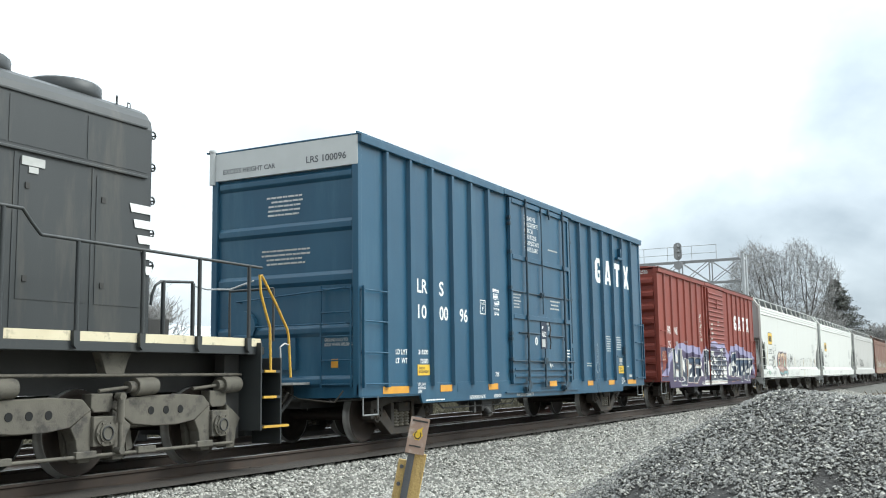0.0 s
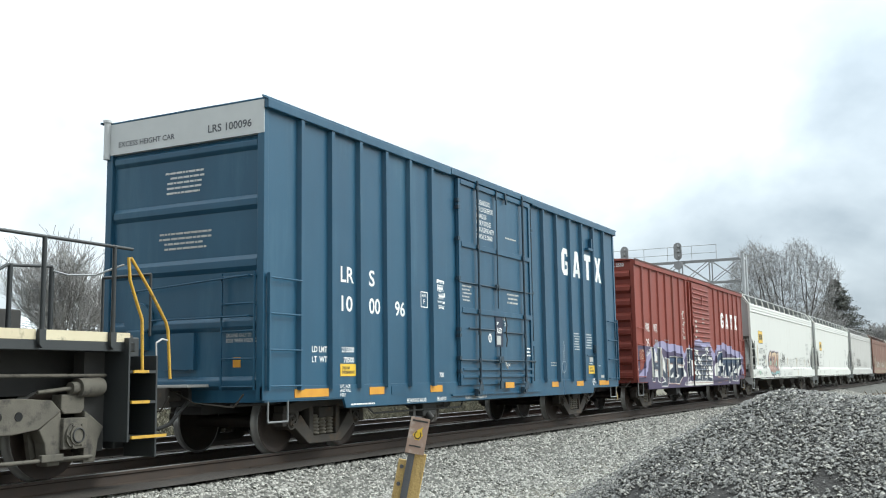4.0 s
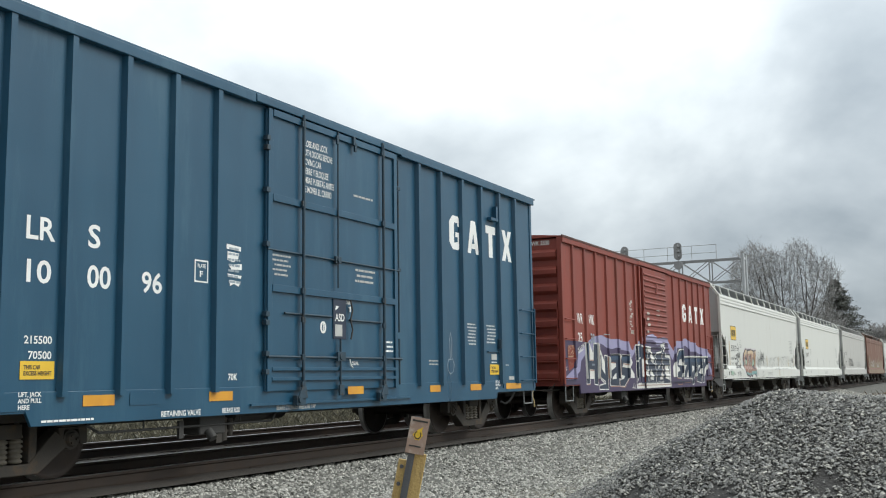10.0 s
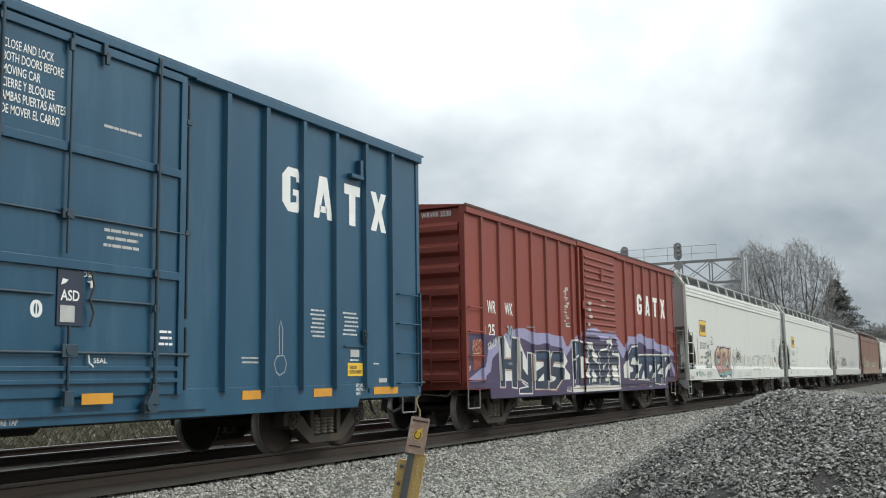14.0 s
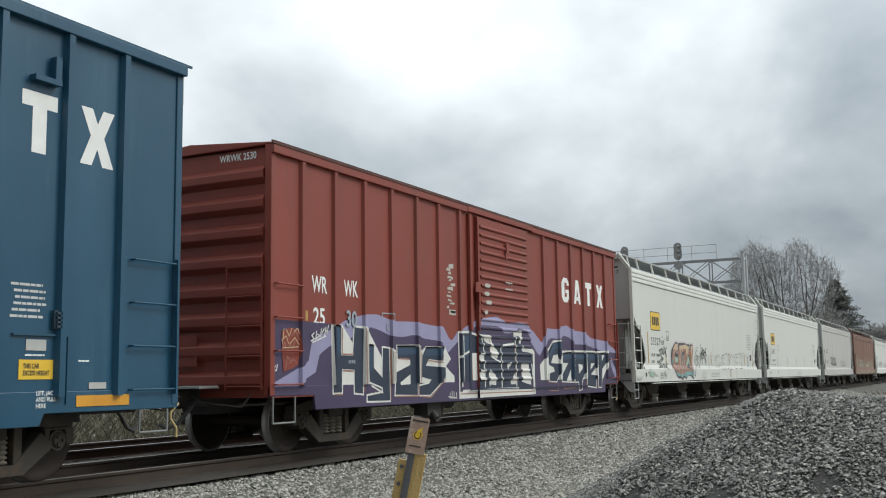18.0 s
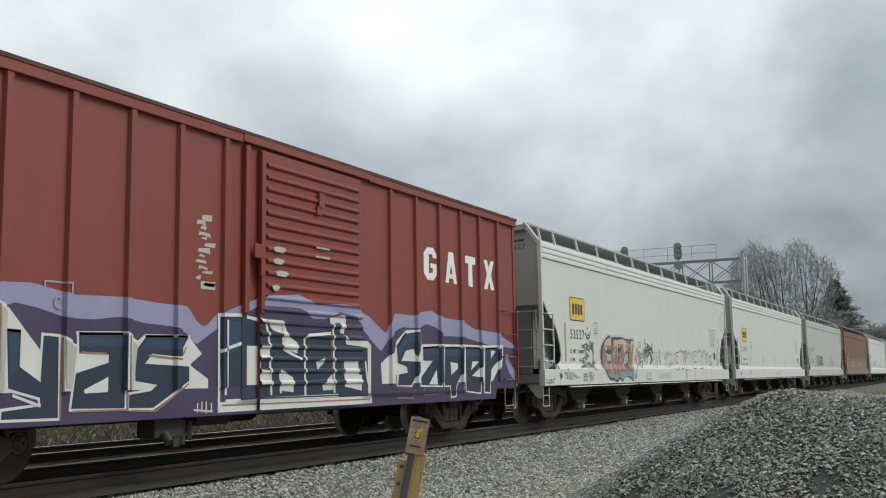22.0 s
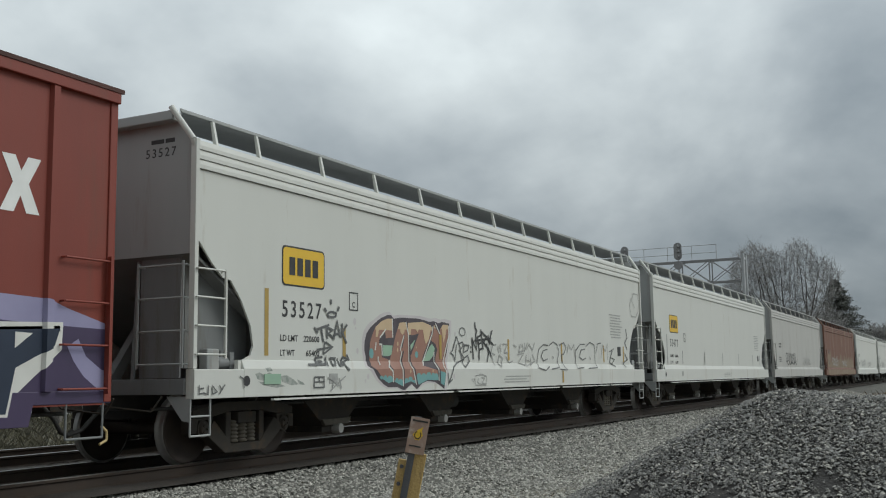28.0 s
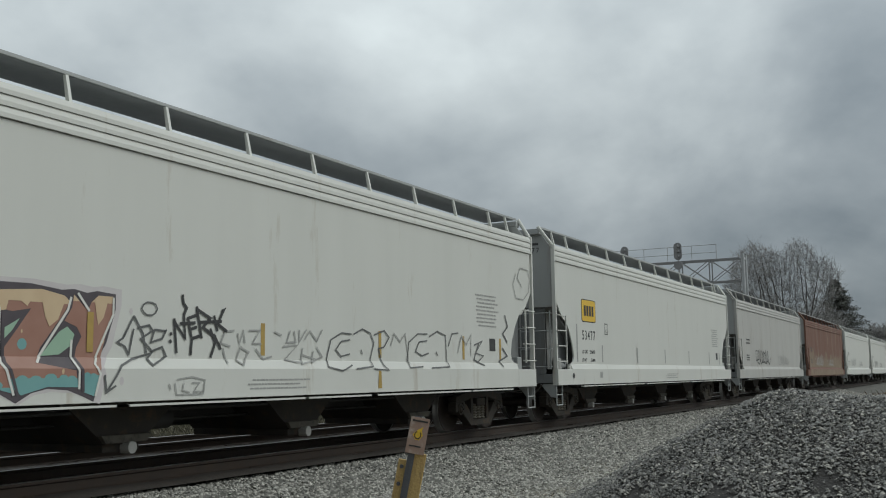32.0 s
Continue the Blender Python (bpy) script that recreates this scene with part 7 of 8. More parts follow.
    lay("drip", [(6.02, 1.98), (6.34, 1.99), (6.24, 1.76), (6.13, 1.68), (6.07, 1.78)], M_SAND, .018)
    lay("drip", [(6.74, 2), (6.94, 2), (6.88, 1.81), (6.8, 1.72), (6.77, 1.85)], M_SAND, .018)
    lay("dark_wedge", [(4.51, 1.69), (4.71, 1.87), (4.75, 1.76), (4.66, 1.71)], M_OUTLINE, .018)
    lay("mint_fill", [(4.65, 1.63), (4.97, 1.63), (4.93, 1.48), (4.85, 1.45), (4.66, 1.45)], M_MINT, .012)
    lay("mint_fill", [(5.55, 1.52), (5.57, 1.65), (5.75, 1.75), (5.66, 1.62)], M_MINT, .012)
    lay("mint_fill", [(6.02, 1.37), (6.26, 1.63), (6.37, 1.69), (6.47, 1.61), (6.43, 1.49), (6.27, 1.39)], M_MINT, .012)
    lay("teal_spot", [(4.29 + .07 * math.cos(a * .628), 1.49 + .085 * math.sin(a * .628)) for a in range(10)], M_TEAL, .013)
    lay("teal_spot", [(5.79 + .06 * math.cos(a * .628), 1.49 + .06 * math.sin(a * .628)) for a in range(10)], M_TEAL, .013)
    for line in [[(4.96, 2.08), (4.97, 1.76)], [(4.74, 1.89), (4.55, 1.75)], [(4.43, 1.67), (4.4, 1.54)], [(4.53, 1.64), (4.61, 1.64), (4.62, 1.46)], [(4.86, 1.39), (4.76, 1.27), (4.87, 1.2), (4.88, 1.02)], [(5.42, 2.04), (5.5, 1.84), (5.51, 1.3), (5.57, 1.22), (5.66, 0.97)], [(5.35, 1.81), (5.22, 1.58), (5.23, 1.54)], [(5.27, 1.54), (5.18, 1.3), (5.2, 1.22), (5.21, 0.95)], [(6.41, 2.01), (6.37, 1.87), (6.09, 1.49), (5.95, 1.3)], [(6.43, 1.55), (6.42, 1.35), (6.5, 1.22), (6.5, 1.02)], [(6.5, 2.06), (6.67, 1.87)], [(7.02, 2.04), (7.02, 1.85), (6.73, 1.29), (6.8, 1.18), (6.73, 0.94)], [(4.49, 1.44), (4.49, 1.3)]]:
        for quad in stroke(line, .03):
            lay("white_line", quad, M_SPRAYW, .022)
    for line in [[(5.36, 1.82), (5.28, 1.6)], [(5.33, 1.55), (5.22, 1.3)], [(5.55, 1.8), (5.56, 1.3), (5.62, 1.22), (5.71, 0.97)], [(5.24, 0.93), (5.24, 1.22), (5.23, 1.3)], [(6.47, 1.51), (6.46, 1.35), (6.55, 1.22), (6.56, 0.99)], [(4.99, 2.08), (5, 1.78)]]:
        for quad in stroke(line, .035):
            lay("dark_line", quad, M_OUTLINE, .020)
    tag([[(7.34, 1.85), (7.18, 1.59), (7.09, 1.54), (7.21, 1.49), (7.27, 1.4), (7.34, 1.7)], [(7.34, 1.85), (7.49, 1.65), (7.55, 1.42)], [(7.4, 1.71), (7.59, 1.75), (7.65, 1.69), (7.46, 1.59), (7.65, 1.44)], [(7.86, 1.69), (7.68, 1.7), (7.62, 1.55), (7.81, 1.6), (7.88, 1.71)], [(7.65, 1.44), (7.55, 1.35), (7.62, 1.28), (7.88, 1.39), (7.81, 1.5), (7.62, 1.44)]], M_SMOKE, 0.026)
    tag([[(7.62, 1.42), (7.3, 1.35), (7.11, 1.27), (7.03, 1.15), (6.89, 0.98)], [(6.86, 1.17), (6.89, 0.98), (7.03, 1.05)]], M_SMOKE, 0.026)
    tag([[(7.72, 1.95), (7.69, 2), (7.63, 2.02), (7.55, 2.02), (7.49, 1.99), (7.46, 1.94), (7.49, 1.9), (7.55, 1.87), (7.63, 1.87), (7.69, 1.9), (7.72, 1.95)]], M_SMOKE, 0.02)
    tag([[(8.01, 1.85), (8.06, 1.43)], [(8.01, 1.82), (8.21, 1.61), (8.18, 1.92)], [(8.15, 2.15), (8.17, 2.04), (8.23, 1.99), (8.18, 1.9)], [(8.25, 1.88), (8.32, 1.63)], [(8.25, 1.86), (8.42, 1.91)], [(8.28, 1.72), (8.42, 1.76)], [(8.32, 1.61), (8.47, 1.65)], [(8.41, 2.02), (8.51, 1.62)], [(8.42, 1.98), (8.67, 1.88), (8.53, 1.76), (8.78, 1.64)], [(8.74, 1.92), (8.81, 1.72)], [(8.81, 1.81), (8.93, 2)], [(8.78, 1.83), (9, 1.72)], [(8.11, 1.79), (8.39, 1.81)], [(8.46, 1.82), (8.89, 1.85)]], M_DARK, 0.04)
    tag([[(8.89, 1.98), (8.95, 2.01), (8.85, 1.87)], [(8.33, 1.61), (8.31, 1.41)], [(8.67, 1.75), (8.77, 1.57), (8.68, 1.38)], [(7.95, 1.68), (7.96, 1.64)], [(7.94, 1.59), (7.96, 1.55)], [(8.74, 1.68), (8.88, 1.49)]], M_DARK, 0.04)
    tag([[(9.15, 1.74), (8.96, 1.72), (8.88, 1.57), (9.07, 1.53)], [(9.22, 1.71), (9.26, 1.57), (9.34, 1.75), (9.37, 1.58)], [(9.45, 1.75), (9.69, 1.76), (9.53, 1.58), (9.72, 1.58)], [(9.29, 1.54), (9.18, 1.35), (9.3, 1.29), (9.45, 1.46), (9.29, 1.52)], [(9.6, 1.51), (9.76, 1.37), (9.96, 1.41)], [(8.92, 1.51), (8.99, 1.31)], [(10.01, 1.75), (10.18, 1.71)]], M_GREYMARK, 0.026)
    tag([[(10.39, 1.78), (10.3, 1.61), (10.52, 1.62), (10.48, 1.78)], [(10.61, 1.8), (10.6, 1.62), (10.78, 1.81)], [(10.73, 1.66), (10.87, 1.79), (11.05, 1.65), (11.19, 1.82)], [(10.21, 1.55), (10.56, 1.58), (10.25, 1.37), (10.59, 1.33)], [(10.69, 1.54), (10.63, 1.31), (11.04, 1.38), (10.68, 1.44)], [(11.04, 1.56), (11.18, 1.42), (10.9, 1.34), (10.95, 1.5)]], M_GREYMARK, 0.026)
    tag([[(12, 1.78), (11.71, 1.79), (11.42, 1.68), (11.31, 1.42), (11.28, 1.27), (11.66, 1.21), (11.96, 1.3)], [(11.95, 1.69), (11.7, 1.66), (11.55, 1.53), (11.69, 1.43), (11.94, 1.47)], [(12.05, 1.78), (12.31, 1.87), (12.56, 1.81), (12.66, 1.66), (12.54, 1.39), (12.57, 1.28), (12.05, 1.24)], [(12.27, 1.54), (12.31, 1.48)], [(12.67, 1.79), (12.99, 1.87), (13.15, 1.76), (12.98, 1.6), (12.81, 1.57), (12.91, 1.3), (13.04, 1.22), (12.57, 1.24)]], M_SMOKE, 0.024)
    tag([[(13.2, 1.62), (13.32, 1.83), (13.51, 1.7), (13.69, 1.84), (13.78, 1.51), (13.8, 1.33)]], M_GREYMARK, 0.024)
    tag([[(14.49, 1.86), (14.13, 1.85), (13.82, 1.7), (13.75, 1.4), (13.78, 1.26), (14.25, 1.28)], [(14.48, 1.74), (14.18, 1.71), (14.05, 1.54), (14.28, 1.47), (14.53, 1.52)], [(14.55, 1.81), (14.87, 1.92), (15.19, 1.85), (15.22, 1.41), (15.26, 1.28), (14.56, 1.26)], [(14.81, 1.55), (14.87, 1.48)], [(15.3, 1.66), (15.45, 1.89), (15.72, 1.92)]], M_SMOKE, 0.024)
    tag([[(15.69, 1.54), (15.85, 1.87), (16.05, 1.7), (16.27, 1.91), (16.24, 1.49)]], M_GREYMARK, 0.026)
    tag([[(16.4, 1.7), (16.77, 1.79), (16.46, 1.55), (16.82, 1.5), (16.52, 1.36)], [(16.62, 1.76), (16.38, 1.42), (16.8, 1.31)]], M_SMOKE, 0.03)
    tag([[(17.89, 2.36), (18.02, 2.12), (17.77, 1.97), (17.99, 1.79)], [(17.74, 1.67), (17.97, 1.51), (17.56, 1.4), (17.7, 1.29)]], M_SMOKE, 0.04)
    tag([[(7.98, 1.07), (8.01, 0.93), (8.49, 0.93), (8.52, 1.1), (8.28, 1.14), (8.01, 1.11)], [(8.14, 1.07), (8.11, 0.98), (8.24, 0.95)], [(8.28, 1.07), (8.42, 1.07), (8.31, 0.96), (8.49, 0.96)], [(7.88, 1.06), (7.91, 0.99)]], M_GREYMARK, 0.018)
    tag([[(3.12, 2.29), (3.13, 2.22)], [(2.94, 2.15), (3, 2.1)], [(3.35, 2.19), (3.3, 2.12)]], M_SMOKE, 0.045)
    tag([[(3.27, 2.07), (3.25, 2.09), (3.19, 2.1), (3.11, 2.1), (3.05, 2.08), (3.03, 2.06), (3.05, 2.03), (3.11, 2.02), (3.19, 2.02), (3.25, 2.04), (3.27, 2.07)]], M_SMOKE, 0.035)
    tag([[(2.68, 1.85), (2.77, 1.77)], [(2.71, 1.81), (3.07, 1.9)], [(2.86, 1.85), (2.92, 1.64)], [(3.01, 1.86), (3.02, 1.69)], [(3.01, 1.86), (3.18, 1.83), (3.04, 1.77), (3.22, 1.7)], [(3.19, 1.68), (3.29, 1.96), (3.38, 1.72)], [(3.22, 1.76), (3.35, 1.78)], [(3.43, 1.94), (3.41, 1.72)], [(3.57, 1.93), (3.44, 1.8), (3.55, 1.63)]], M_SMOKE, 0.04)
    tag([[(2.96, 1.65), (2.92, 1.47)], [(2.74, 1.52), (3.16, 1.57)], [(2.98, 1.64), (3.16, 1.57), (2.92, 1.46)]], M_SMOKE, 0.03)
    tag([[(2.48, 1.3), (2.95, 1.31)], [(2.71, 1.4), (2.67, 1.28)], [(2.7, 1.4), (2.89, 1.42)], [(2.74, 1.35), (2.86, 1.35)], [(2.92, 1.3), (2.98, 1.42), (2.98, 1.28)], [(3.1, 1.3), (3.1, 1.4), (3.22, 1.4), (3.19, 1.3), (3.1, 1.3)], [(3.28, 1.4), (3.3, 1.3), (3.41, 1.3)], [(3.32, 1.28), (3.44, 1.42), (3.57, 1.39), (3.42, 1.34), (3.48, 1.27), (3.55, 1.22)], [(3.55, 1.46), (3.62, 1.37)]], M_SMOKE, 0.035)
    tag([[(2.6, 1.12), (2.85, 1.12), (2.85, 0.97), (2.6, 0.97), (2.6, 1.12)], [(2.6, 1.05), (2.85, 1.05)], [(2.73, 1.12), (2.73, 1.05)]], M_SMOKE, 0.02)
    tag([[(2.95, 1.11), (3.13, 1.06), (3.25, 0.98)], [(3.43, 1.13), (3.25, 1.04), (3.01, 0.91)], [(3.13, 1.1), (3.07, 0.95)], [(3.25, 1.1), (3.32, 0.94)]], M_GREYMARK, 0.022)
    tag([[(0.9, 1.14), (0.97, 1.11), (0.99, 0.99)], [(0.11, 1.04), (0.11, 0.93), (0.21, 0.94)], [(0.13, 0.99), (0.2, 1)], [(0.28, 1.03), (0.28, 0.92), (0.19, 0.94)], [(0.36, 0.92), (0.36, 1.02), (0.45, 0.95), (0.36, 0.92)], [(0.49, 1.03), (0.54, 0.97), (0.6, 1.04)], [(0.54, 0.97), (0.49, 0.92)]], M_SMOKE, 0.018)
    lay("smear", [(1.23, 1.17), (1.32, 1.19), (1.42, 1.16), (1.55, 1.19), (1.65, 1.15), (1.57, 1.09), (1.4, 1.08), (1.28, 1.1)], M_SMEAR, .002, "grey-green smear of old paint")
    lay("smear", [(1.3, 1.07), (1.52, 1.05), (1.78, 1.03), (1.91, 1), (1.7, 0.98), (1.4, 1.02)], M_SMEAR, .002, "grey-green smear of old paint")
    lay("smear", [(1.79, 1.14), (1.94, 1.15), (2.1, 1.09), (2.23, 1.02), (2.04, 1.01), (1.83, 1.06)], M_SMEAR, .002, "grey-green smear of old paint")
    lay("smear", [(1.45, 1.25), (1.57, 1.26), (1.62, 1.21), (1.5, 1.2)], M_SMEAR, .002, "grey-green smear of old paint")
    lay("smear", [(2.18, 1.09), (2.32, 1.05), (2.37, 1.01), (2.23, 1.02)], M_SMEAR, .002, "grey-green smear of old paint")
    part("sticker", Solid().box(1.42, 1.79, -W - .072, -W - .066, 1.03, 1.17), M_MINT, car, "pale green sticker")
    decal("stain", [[(12.7, .93), (12.82, .93), (12.8, 1.2), (12.73, 1.22)]], M_GOLD, car, on_side(-W - .066))


def plain_hopper(label, L, paint, seed):
    car = hopper(label, L, paint, M_SHADED_GREY, rounded_cut=False)
    face = on_side(-1.604)
    print_bars(car, 1.8, 2.8, 2.3, 2.6, 2, M_DARK, face, seed)
    print_bars(car, 1.8, 2.6, 1.6, 1.9, 3, M_DARK, face, seed + 1)
    if paint is M_BROWN_CAR:
        r = random.Random(seed)
        xs = [1.3 + (L - 2.6) * k / 90 for k in range(91)]
        tops = [2.05 + .2 * math.sin(k * .31) + r.uniform(-.35, .45) for k in range(91)]
        decal("dried_mud", [[(a, 1.37), (b, 1.37), (b, tb), (a, ta)] for a, b, ta, tb in zip(xs, xs[1:], tops, tops[1:])], M_DUST, car, on_side(-1.603), "pale dried mud")
        decal("dried_mud", [rect(1.02, L - 1.02, .88, 1.235)], M_DUST, car, on_side(-1.664), "pale dried mud")
    scribble(car, 4.0, 7.4, 1.5, 2.1, -1.606, M_GREYMARK if paint is not M_GREY_CAR else M_DARK, seed + 2, .06, 16)
    scribble(car, 10.0, 13.0, 1.5, 1.9, -1.606, M_GREYMARK, seed + 3, .05, 14)
    return car


# ---- locomotive ----
def locomotive():
    """Long-hood end of a six-axle locomotive; its coupler end lies at x = 0 and it reaches back to -19."""
    car = thing("locomotive", "black diesel locomotive with cream sill stripe and yellow step rails", "locomotive", "cars of the train")
    X0, W = -19.0, 1.42
    for side in (-1, 1):
        ya, yb = sorted((side * W, side * (W - .06)))
        part("sill", Solid().box(X0, -.46, ya, yb, 1.44, 1.55), M_LOCO, car, "dusty dark side sill", 0.008)
        for k in range(24):
            a = -.85 - 1.005 * k
            part("sill_stripe", Solid().box(a - .955 if k else a - .95, a - .05, *sorted((side * (W + .004), side * (W - .055))), 1.551, 1.66), M_CREAM, car, "cream reflective sill stripe")
            part("handrail_post", Solid().prism([(a - .045, 1.66), (a + .045, 1.66), (a + .04, 1.5), (a, 1.46), (a - .04, 1.5)], *sorted((side * (W + .05), side * (W + .005))))
                 .rod((a, side * (W + .03), 1.66), (a, side * (W + .03), 2.66 if k < 4 else 2.91), .026, 8), M_LOCO, car)
        part("sill_stripe", Solid().box(-.8, -.55, *sorted((side * (W + .004), side * (W - .055))), 1.551, 1.66), M_CREAM, car, "cream reflective sill stripe")
        part("handrail", Solid().pipe([(-.57, side * (W + .03), 2.65), (-4.38, side * (W + .03), 2.67), (-4.5, side * (W + .03), 2.78), (-4.63, side * (W + .03), 2.92), (-17, side * (W + .03), 2.93)], .02, 8), M_LOCO, car)
        part("conduit", Solid().rod((-9, side * 1.22, 1.17), (-.72, side * 1.22, 1.17), .02, 8), M_TRUCK_TAN, car)
        part("spring_hanger", Solid().prism([(-3.3, 1.44), (-2.8, 1.44), (-2.86, 1.34), (-2.92, 1.18), (-3.2, 1.18), (-3.26, 1.34)], *sorted((side * 1.24, side * 1.1))), M_TRUCK_TAN, car, "", 0.01)
    part("deck", Solid().box(X0, -.44, -W + .06, W - .06, 1.5, 1.64), M_LOCO, car)
    part("frame_beam", Solid().box(X0 + .5, -.6, -.75, .75, .95, 1.5), M_UNDER, car)
    # hood with rounded shoulders
    H = .9
    section = [(-H, 1.64), (H, 1.64), (H, 4.34), (H - .03, 4.47), (H - .1, 4.57), (H - .22, 4.64), (.4, 4.68), (-.4, 4.68), (-H + .22, 4.64), (-H + .1, 4.57), (-H + .03, 4.47), (-H, 4.34)]
    hood = part("hood", Solid().prism(section, -17.5, -2.15, "x"), M_LOCO, car, "", 0.06)
    for z, d in ((4.36, .02), (3.7, .035)):
        for side in (-1, 1):
            part("hood_ledge", Solid().box(-17.5, -2.28, *sorted((side * (H + d), side * (H + .001))), z - .018, z + .018), M_LOCO, hood, "", 0.008)
    for k in range(14):
        x = -3.17 - 1.13 * k
        part("door_seam", Solid().box(x - .015, x + .015, -H - .008, -H - .001, 1.7, 3.66), M_LOCO, hood)
        dr = part("access_door", Solid().box(x + .06, x + (1.05 if k else .88), -H - .007, -H - .001, 2.02, 3.58), M_LOCO, hood)
        for z in (2.25, 3.3):
            part("latch", Solid().box(x + .14, x + .2, -H - .02, -H - .007, z - .035, z + .035), M_UNDER, dr)
        part("upper_panel", Solid().box(x - .1, x + (1.0 if k else .9), -H - .006, -H - .001, 3.76, 4.3), M_LOCO, hood)
    for k in range(5):
        z = 3.33 - .195 * k
        a = -2.57 + .07 * k
        decal("white_stripe", [[(a, z), (-2.165, z), (-2.165, z - .105), (a + .03, z - .105)]], M_MARK, hood, on_side(-H - .02), "white slanted stripe")
    part("number_plate_blank", Solid().box(-4.22, -3.9, -H - .02, -H - .008, 3.53, 3.63), M_DIM, hood)
    part("number_plate_blank", Solid().box(-4.12, -3.99, -H - .02, -H - .008, 3.45, 3.52), M_DIM, hood)
    for z in (4.3, 3.87, 3.43, 3.0, 2.58):
        ring = [(-2.115 + .048 * math.cos(.785 * k), -.85, z + .048 * math.sin(.785 * k)) for k in range(9)]
        part("grab_iron", Solid().pipe(ring, .012, 6).pipe([(-2.08, -.85, z), (-2.08, -.45, z), (-2.15, -.44, z)], .012, 6), M_LOCO, hood)
    for x in (-3.07, -4.46, -5.85):
        f = part("radiator_fan", Solid().lathe([(.0, 0), (.48, 0), (.49, .1), (.49, .2), (.46, .23), (.42, .23), (.4, .16), (.0, .16)], 28).mesh("radiator_fan"), M_LOCO, hood, "round radiator fan housing")
        f.matrix_local = pose(x, -.2, 4.6, 90)
    part("lifting_lug", Solid().rod((-2.62, -.7, 4.6), (-2.62, -.7, 4.74), .015, 6), M_LOCO, hood)
    part("lifting_lug", Solid().pipe([(-2.44, -.7, 4.6), (-2.43, -.7, 4.69), (-2.39, -.7, 4.69), (-2.38, -.7, 4.6)], .008, 6), M_LOCO, hood)
    # rear platform: end rails, step well, yellow hand rails
    for a, y in ((-.96, -.55), (-1.55, -.55), (-.96, .55), (-1.55, .55)):
        part("platform_post", Solid().rod((a, y, 1.64), (a, y, 2.45), .03, 8), M_LOCO, car)
    for y in (-.55, .55):
        part("platform_rail", Solid().pipe([(-1.78, y, 2.1), (-1.76, y, 2.24), (-1.7, y, 2.37), (-1.6, y, 2.43), (-.96, y, 2.47)], .02, 8), M_LOCO, car)
    part("chain", Solid().pipe([(-.96, -.55, 2.42), (-.9, -.75, 2.36), (-.7, -1.0, 2.36), (-.55, -1.3, 2.48)], .012), M_GALV, car)
    part("mu_box", Solid().box(-1.7, -1.2, -.35, .2, 1.64, 1.95), M_UNDER, car, "", 0.02)
    for side in (-1, 1):
        ys = sorted((side * 1.5, side * 1.0))
        part("step_well", Solid().box(-.64, -.61, *ys, .4, 1.6).box(-.19, -.16, *ys, .2, 1.4).box(-.609, -.191, *sorted((side * 1.04, side * 1.01)), .4, 1.4), M_LOCO, car, "", 0.006)
        for z, xa, xb in ((.45, -.59, -.02), (.855, -.6, -.31), (1.21, -.57, -.33)):
            st = part("step", Solid().box(-.609, -.191, *ys, z - .02, z + .012), M_LOCO, car)
            part("step_edge", Solid().box(xa, xb, *sorted((side * 1.525, side * 1.501)), z - .018, z + .016), M_YELLOW, st, "yellow step edge")
        y = side * 1.5
        part("step_handrail", Solid().pipe([(-.68, y, 2.54), (-.65, y, 2.28), (-.55, y, 2.05), (-.44, y, 1.82), (-.42, y, 1.23)], .019, 8), M_YELLOW, car, "yellow step handrail")
        part("step_handrail", Solid().pipe([(-.64, y, 2.54), (-.3, y, 2.15), (-.04, y, 1.81), (.0, y, 1.7), (.05, y, 1.12)], .019, 8), M_YELLOW, car, "yellow step handrail")
        part("corner_bracket", Solid().pipe([(-.19, y, 1.4), (-.2, y, 1.55), (-.1, y, 1.6), (.02, y, 1.58)], .012, 6), M_DIM, car)
        part("pilot_plate", Solid().prism([(-.95, .3), (-.64, .3), (-.64, 1.44), (-.95, 1.44)], *sorted((side * 1.12, side * .95))), M_UNDER, car)
    part("pilot", Solid().prism([(-.35, .3), (-.02, .3), (.04, .7), (.04, 1.64), (-.4, 1.64)], -1.0, 1.0), M_LOCO, car, "", 0.02)
    part("end_rail", Solid().pipe([(-.1, -1.3, 1.64), (-.1, -1.3, 2.4), (-.1, -.5, 2.4), (-.1, -.5, 1.64)], .02), M_LOCO, car)
    coupler(car, -.02, 1)
    part("fuel_tank", Solid().prism([(-1.3, .45), (-1.45, .7), (-1.45, 1.34), (1.45, 1.34), (1.45, .7), (1.3, .45)], -11.6, -7.4, "x"), M_LOCO, car, "", 0.03)
    six_wheel_truck(car, -3.22)
    six_wheel_truck(car, -15.6)
    return car


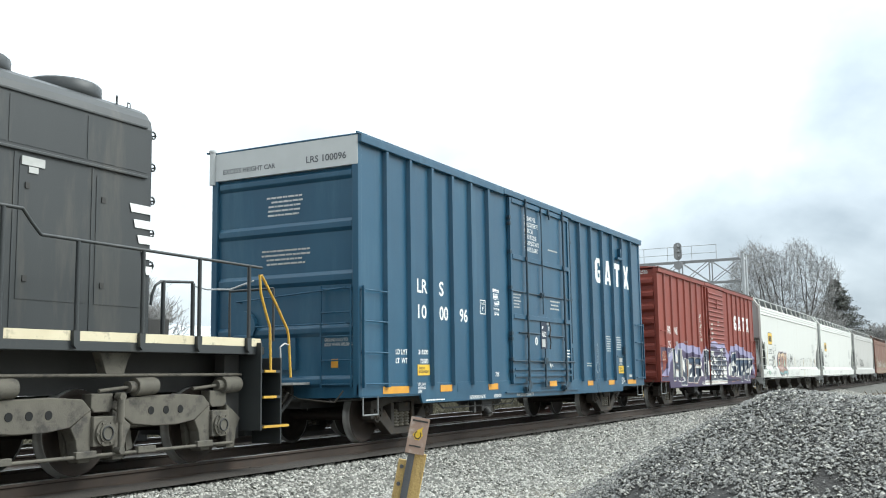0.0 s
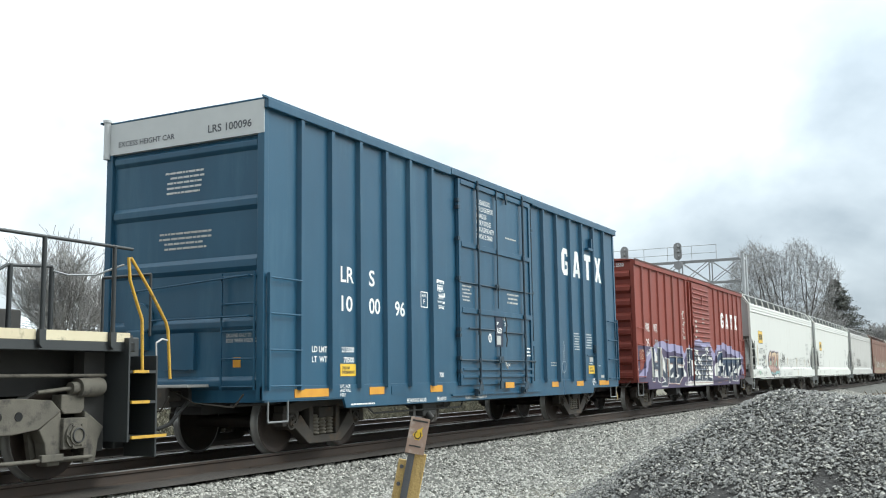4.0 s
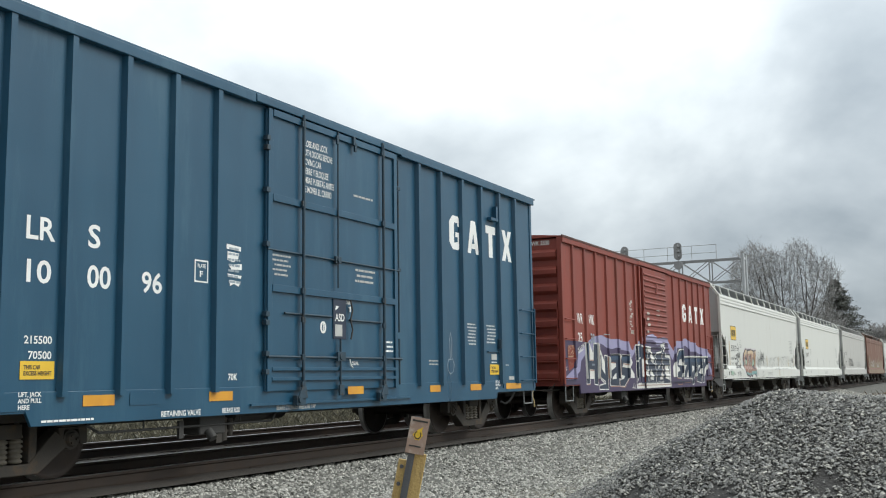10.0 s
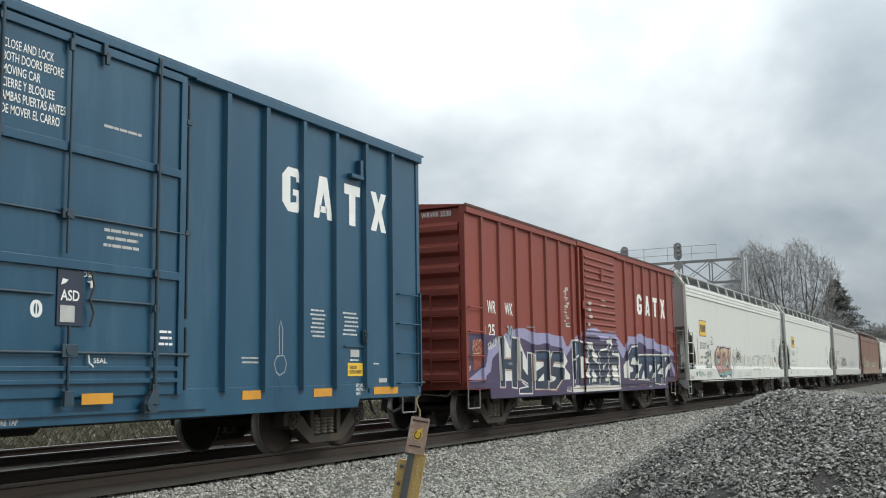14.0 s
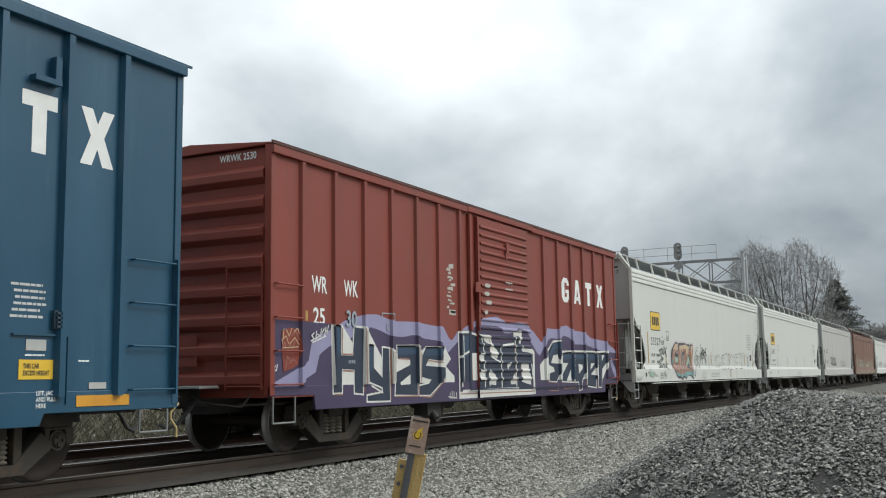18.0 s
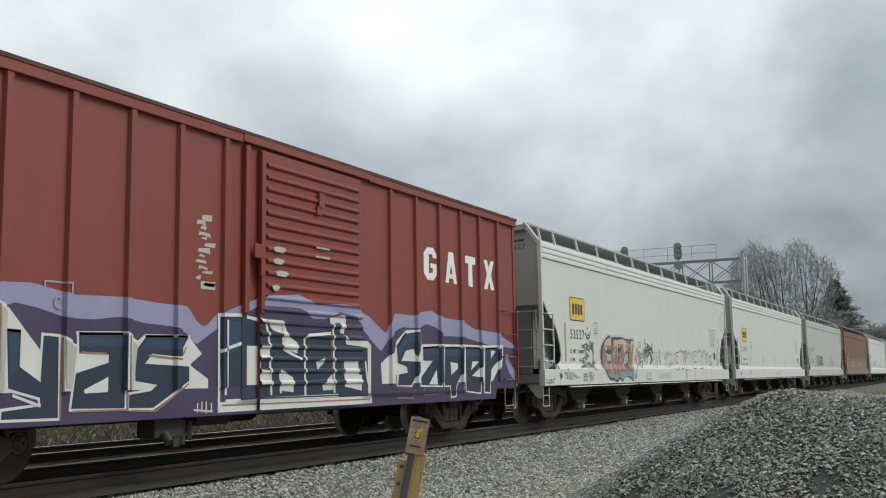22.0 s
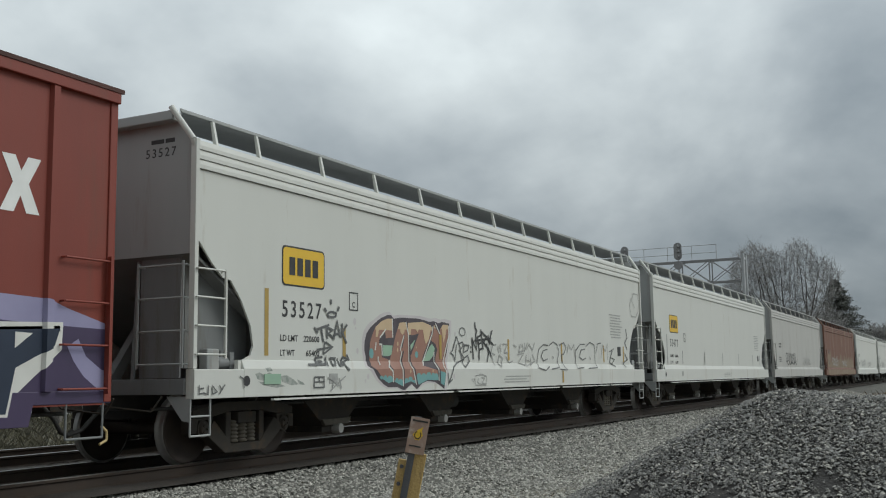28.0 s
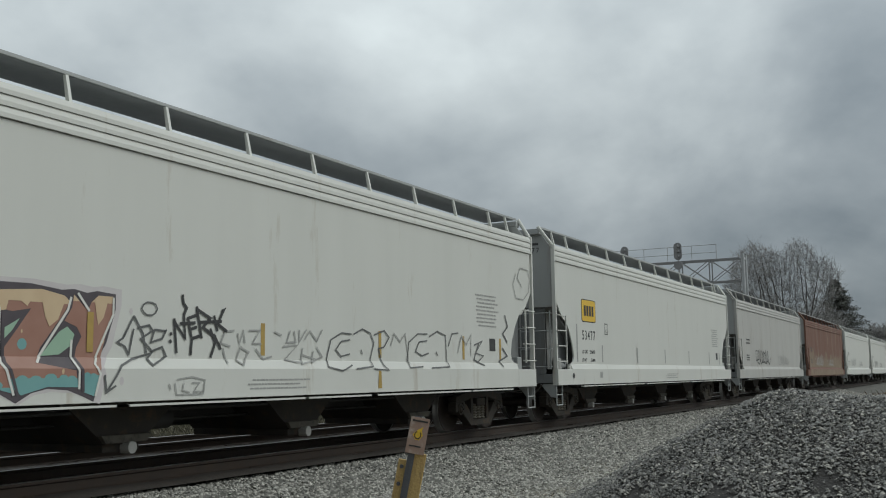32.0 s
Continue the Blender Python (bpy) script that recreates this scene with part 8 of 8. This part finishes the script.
def six_wheel_truck(car, x):
    t = part("truck", Solid().box(-2.2, 2.2, -.5, .5, .5, .9), M_TRUCK_TAN, car, "dusty tan six-wheel bogie", 0.02)
    t.location = (x, 0, 0)
    for side in (-1, 1):
        ya, yb = sorted((side * 1.22, side * 1.04))
        frame = Solid()
        # deep beams between the axles, scooped below, and flared pedestal legs astride each axle
        for a, b in ((-2.08, 0), (0, 2.04)):
            frame.prism([(a + .17, .78), (a + .3, .86), (a + .48, .91), (b - .7, .93), (b - .3, .9), (b - .17, .78), (b - .3, .7), (b - .48, .59), (b - .8, .55), (a + .85, .55), (a + .48, .59), (a + .3, .7)], ya, yb)
        for a in (-2.08, 0, 2.04):
            frame.prism([(a - .165, .96), (a + .165, .96), (a + .168, .8), (a + .12, .745), (a - .12, .745), (a - .168, .8)], ya + .01, yb - .01)
            for k in (-1, 1):
                frame.prism([(a + k * .17, .775), (a + k * .3, .695), (a + k * .46, .58), (a + k * .38, .44), (a + k * .34, .19), (a + k * .17, .19), (a + k * .165, .6)], ya + .005, yb - .005)
        part("side_frame", frame, M_TRUCK_TAN, t, "dusty cast side frame", 0.012)
        yo = side * 1.24
        for a in (-2.08, 0, 2.04):
            j = part("journal_box", Solid().box(a - .17, a + .17, *sorted((side * 1.26, side * 1.0)), .36, .7).rod((a, yo, .51), (a, side * 1.29, .51), .15, 18).rod((a, side * 1.29, .51), (a, side * 1.31, .51), .11, 18), M_TRUCK_TAN, t, "", 0.012)
            part("cap_ring", Solid().lathe([(.085, side * 1.31), (.085, side * 1.325), (.07, side * 1.325), (.07, side * 1.31)], 18, (a, 0, .51)), M_UNDER, j)
            for b in range(6):
                part("cap_bolt", Solid().rod((a + .128 * math.cos(b * 1.047), side * 1.29, .51 + .128 * math.sin(b * 1.047)), (a + .128 * math.cos(b * 1.047), side * 1.305, .51 + .128 * math.sin(b * 1.047)), .014, 6), M_TRUCK_TAN, j)
            part("pedestal_tie", Solid().box(a - .3, a + .3, *sorted((side * 1.2, side * 1.08)), .22, .26), M_TRUCK_TAN, t)
        # raised black discs paint the dark of holes that are not cut
        for c in (-1.04, 1.04):
            for k in (-.26, 0, .26):
                part("frame_hole", Solid().rod((c + k, side * 1.2, .74), (c + k, side * 1.226, .74), .05, 12), M_VOID, t)
        for a in (2.1, .5, -1.58):
            cyl = part("brake_cylinder", Solid().rod((a, side * 1.2, 1.03), (a + .32, side * 1.2, 1.04), .11, 18).rod((a + .32, side * 1.2, 1.04), (a + .35, side * 1.2, 1.04), .1, 16)
                       .rod((a - .1, side * 1.2, 1.03), (a, side * 1.2, 1.03), .07, 14), M_TRUCK_TAN, t, "dusty brake cylinder")
            part("push_rod", Solid().rod((a - .06, side * 1.2, 1.03), (a - .55, side * 1.2, .99), .022, 8), M_TRUCK_TAN, cyl)
        for a in (-2.08, 0):
            shock = part("shock_absorber", Solid().rod((a + .2, side * 1.3, .9), (a + .2, side * 1.3, .62), .045, 12).rod((a + .2, side * 1.3, .62), (a + .2, side * 1.3, .3), .028, 10), M_TRUCK_TAN, t)
            part("shock_eye", Solid().rod((a + .2, side * 1.24, .92), (a + .2, side * 1.34, .92), .05, 12).rod((a + .2, side * 1.24, .3), (a + .2, side * 1.34, .3), .045, 12), M_TRUCK_TAN, shock)
        part("brake_rod", Solid().rod((-2.4, side * 1.24, .26), (2.3, side * 1.24, .26), .022, 8), M_TRUCK_TAN, t)
        for a in (-1.6, -.45, .5, 1.55):
            part("brake_hanger", Solid().prism([(a, .75), (a + .1, .75), (a + .2, .3), (a + .1, .26)], side * .98 - .03, side * .98 + .03), M_TRUCK_TAN, t)
            part("slack_adjuster", Solid().box(a + .02, a + .32, *sorted((side * 1.28, side * 1.22)), .24, .32), M_TRUCK_TAN, t, "", 0.01)
    for a in (-2.08, 0, 2.04):
        w = part("wheelset", LOCO_WHEEL, M_WHEEL, t)
        w.location = (a, 0, 0.508)
        AXLES.append((w, (a, 0, 0.508), 0.508))


TRAIN = [(locomotive(), 11.9), (blue_boxcar(), 13.75), (red_boxcar(), 31.39), (white_hopper(True), 48.2), (white_hopper(False), 68.93),
         (plain_hopper("dull grey covered hopper car with faded scrawls", 17.7, M_GREY_CAR, 70), 89.65),
         (plain_hopper("rusty brown covered hopper car streaked with pale dirt", 18.9, M_BROWN_CAR, 80), 109.2),
         (plain_hopper("pale covered hopper car with faded scrawls", 20.2, M_WHITE_CAR, 90), 129.9),
         (plain_hopper("pale covered hopper car far down the line", 19.6, M_WHITE_CAR, 100), 151.6),
         (plain_hopper("dull grey covered hopper car far down the line", 19.6, M_GREY_CAR, 110), 172.6)]


def motions():
    """The whole train rolls along the track; every wheelset turns with it."""
    seconds = [float(k) for k in range(0, 33)]
    for car, x in TRAIN:
        walk(car, [(t, pose(x - rolled(t), TRACK_Y, 0)) for t in seconds])
    turns, last = [0.0], 0.0
    for k in range(1, int(SECONDS * FPS) + 1):
        t = k / FPS
        if rolled(t) - last > 0.52:
            turns.append(t)
            last = rolled(t)
    turns.append(SECONDS)
    for wheel, (x, y, z), radius in AXLES:
        walk(wheel, [(t, pose(x, y, z, 0, -math.degrees(rolled(t) / radius), 0)) for t in turns])


motions()
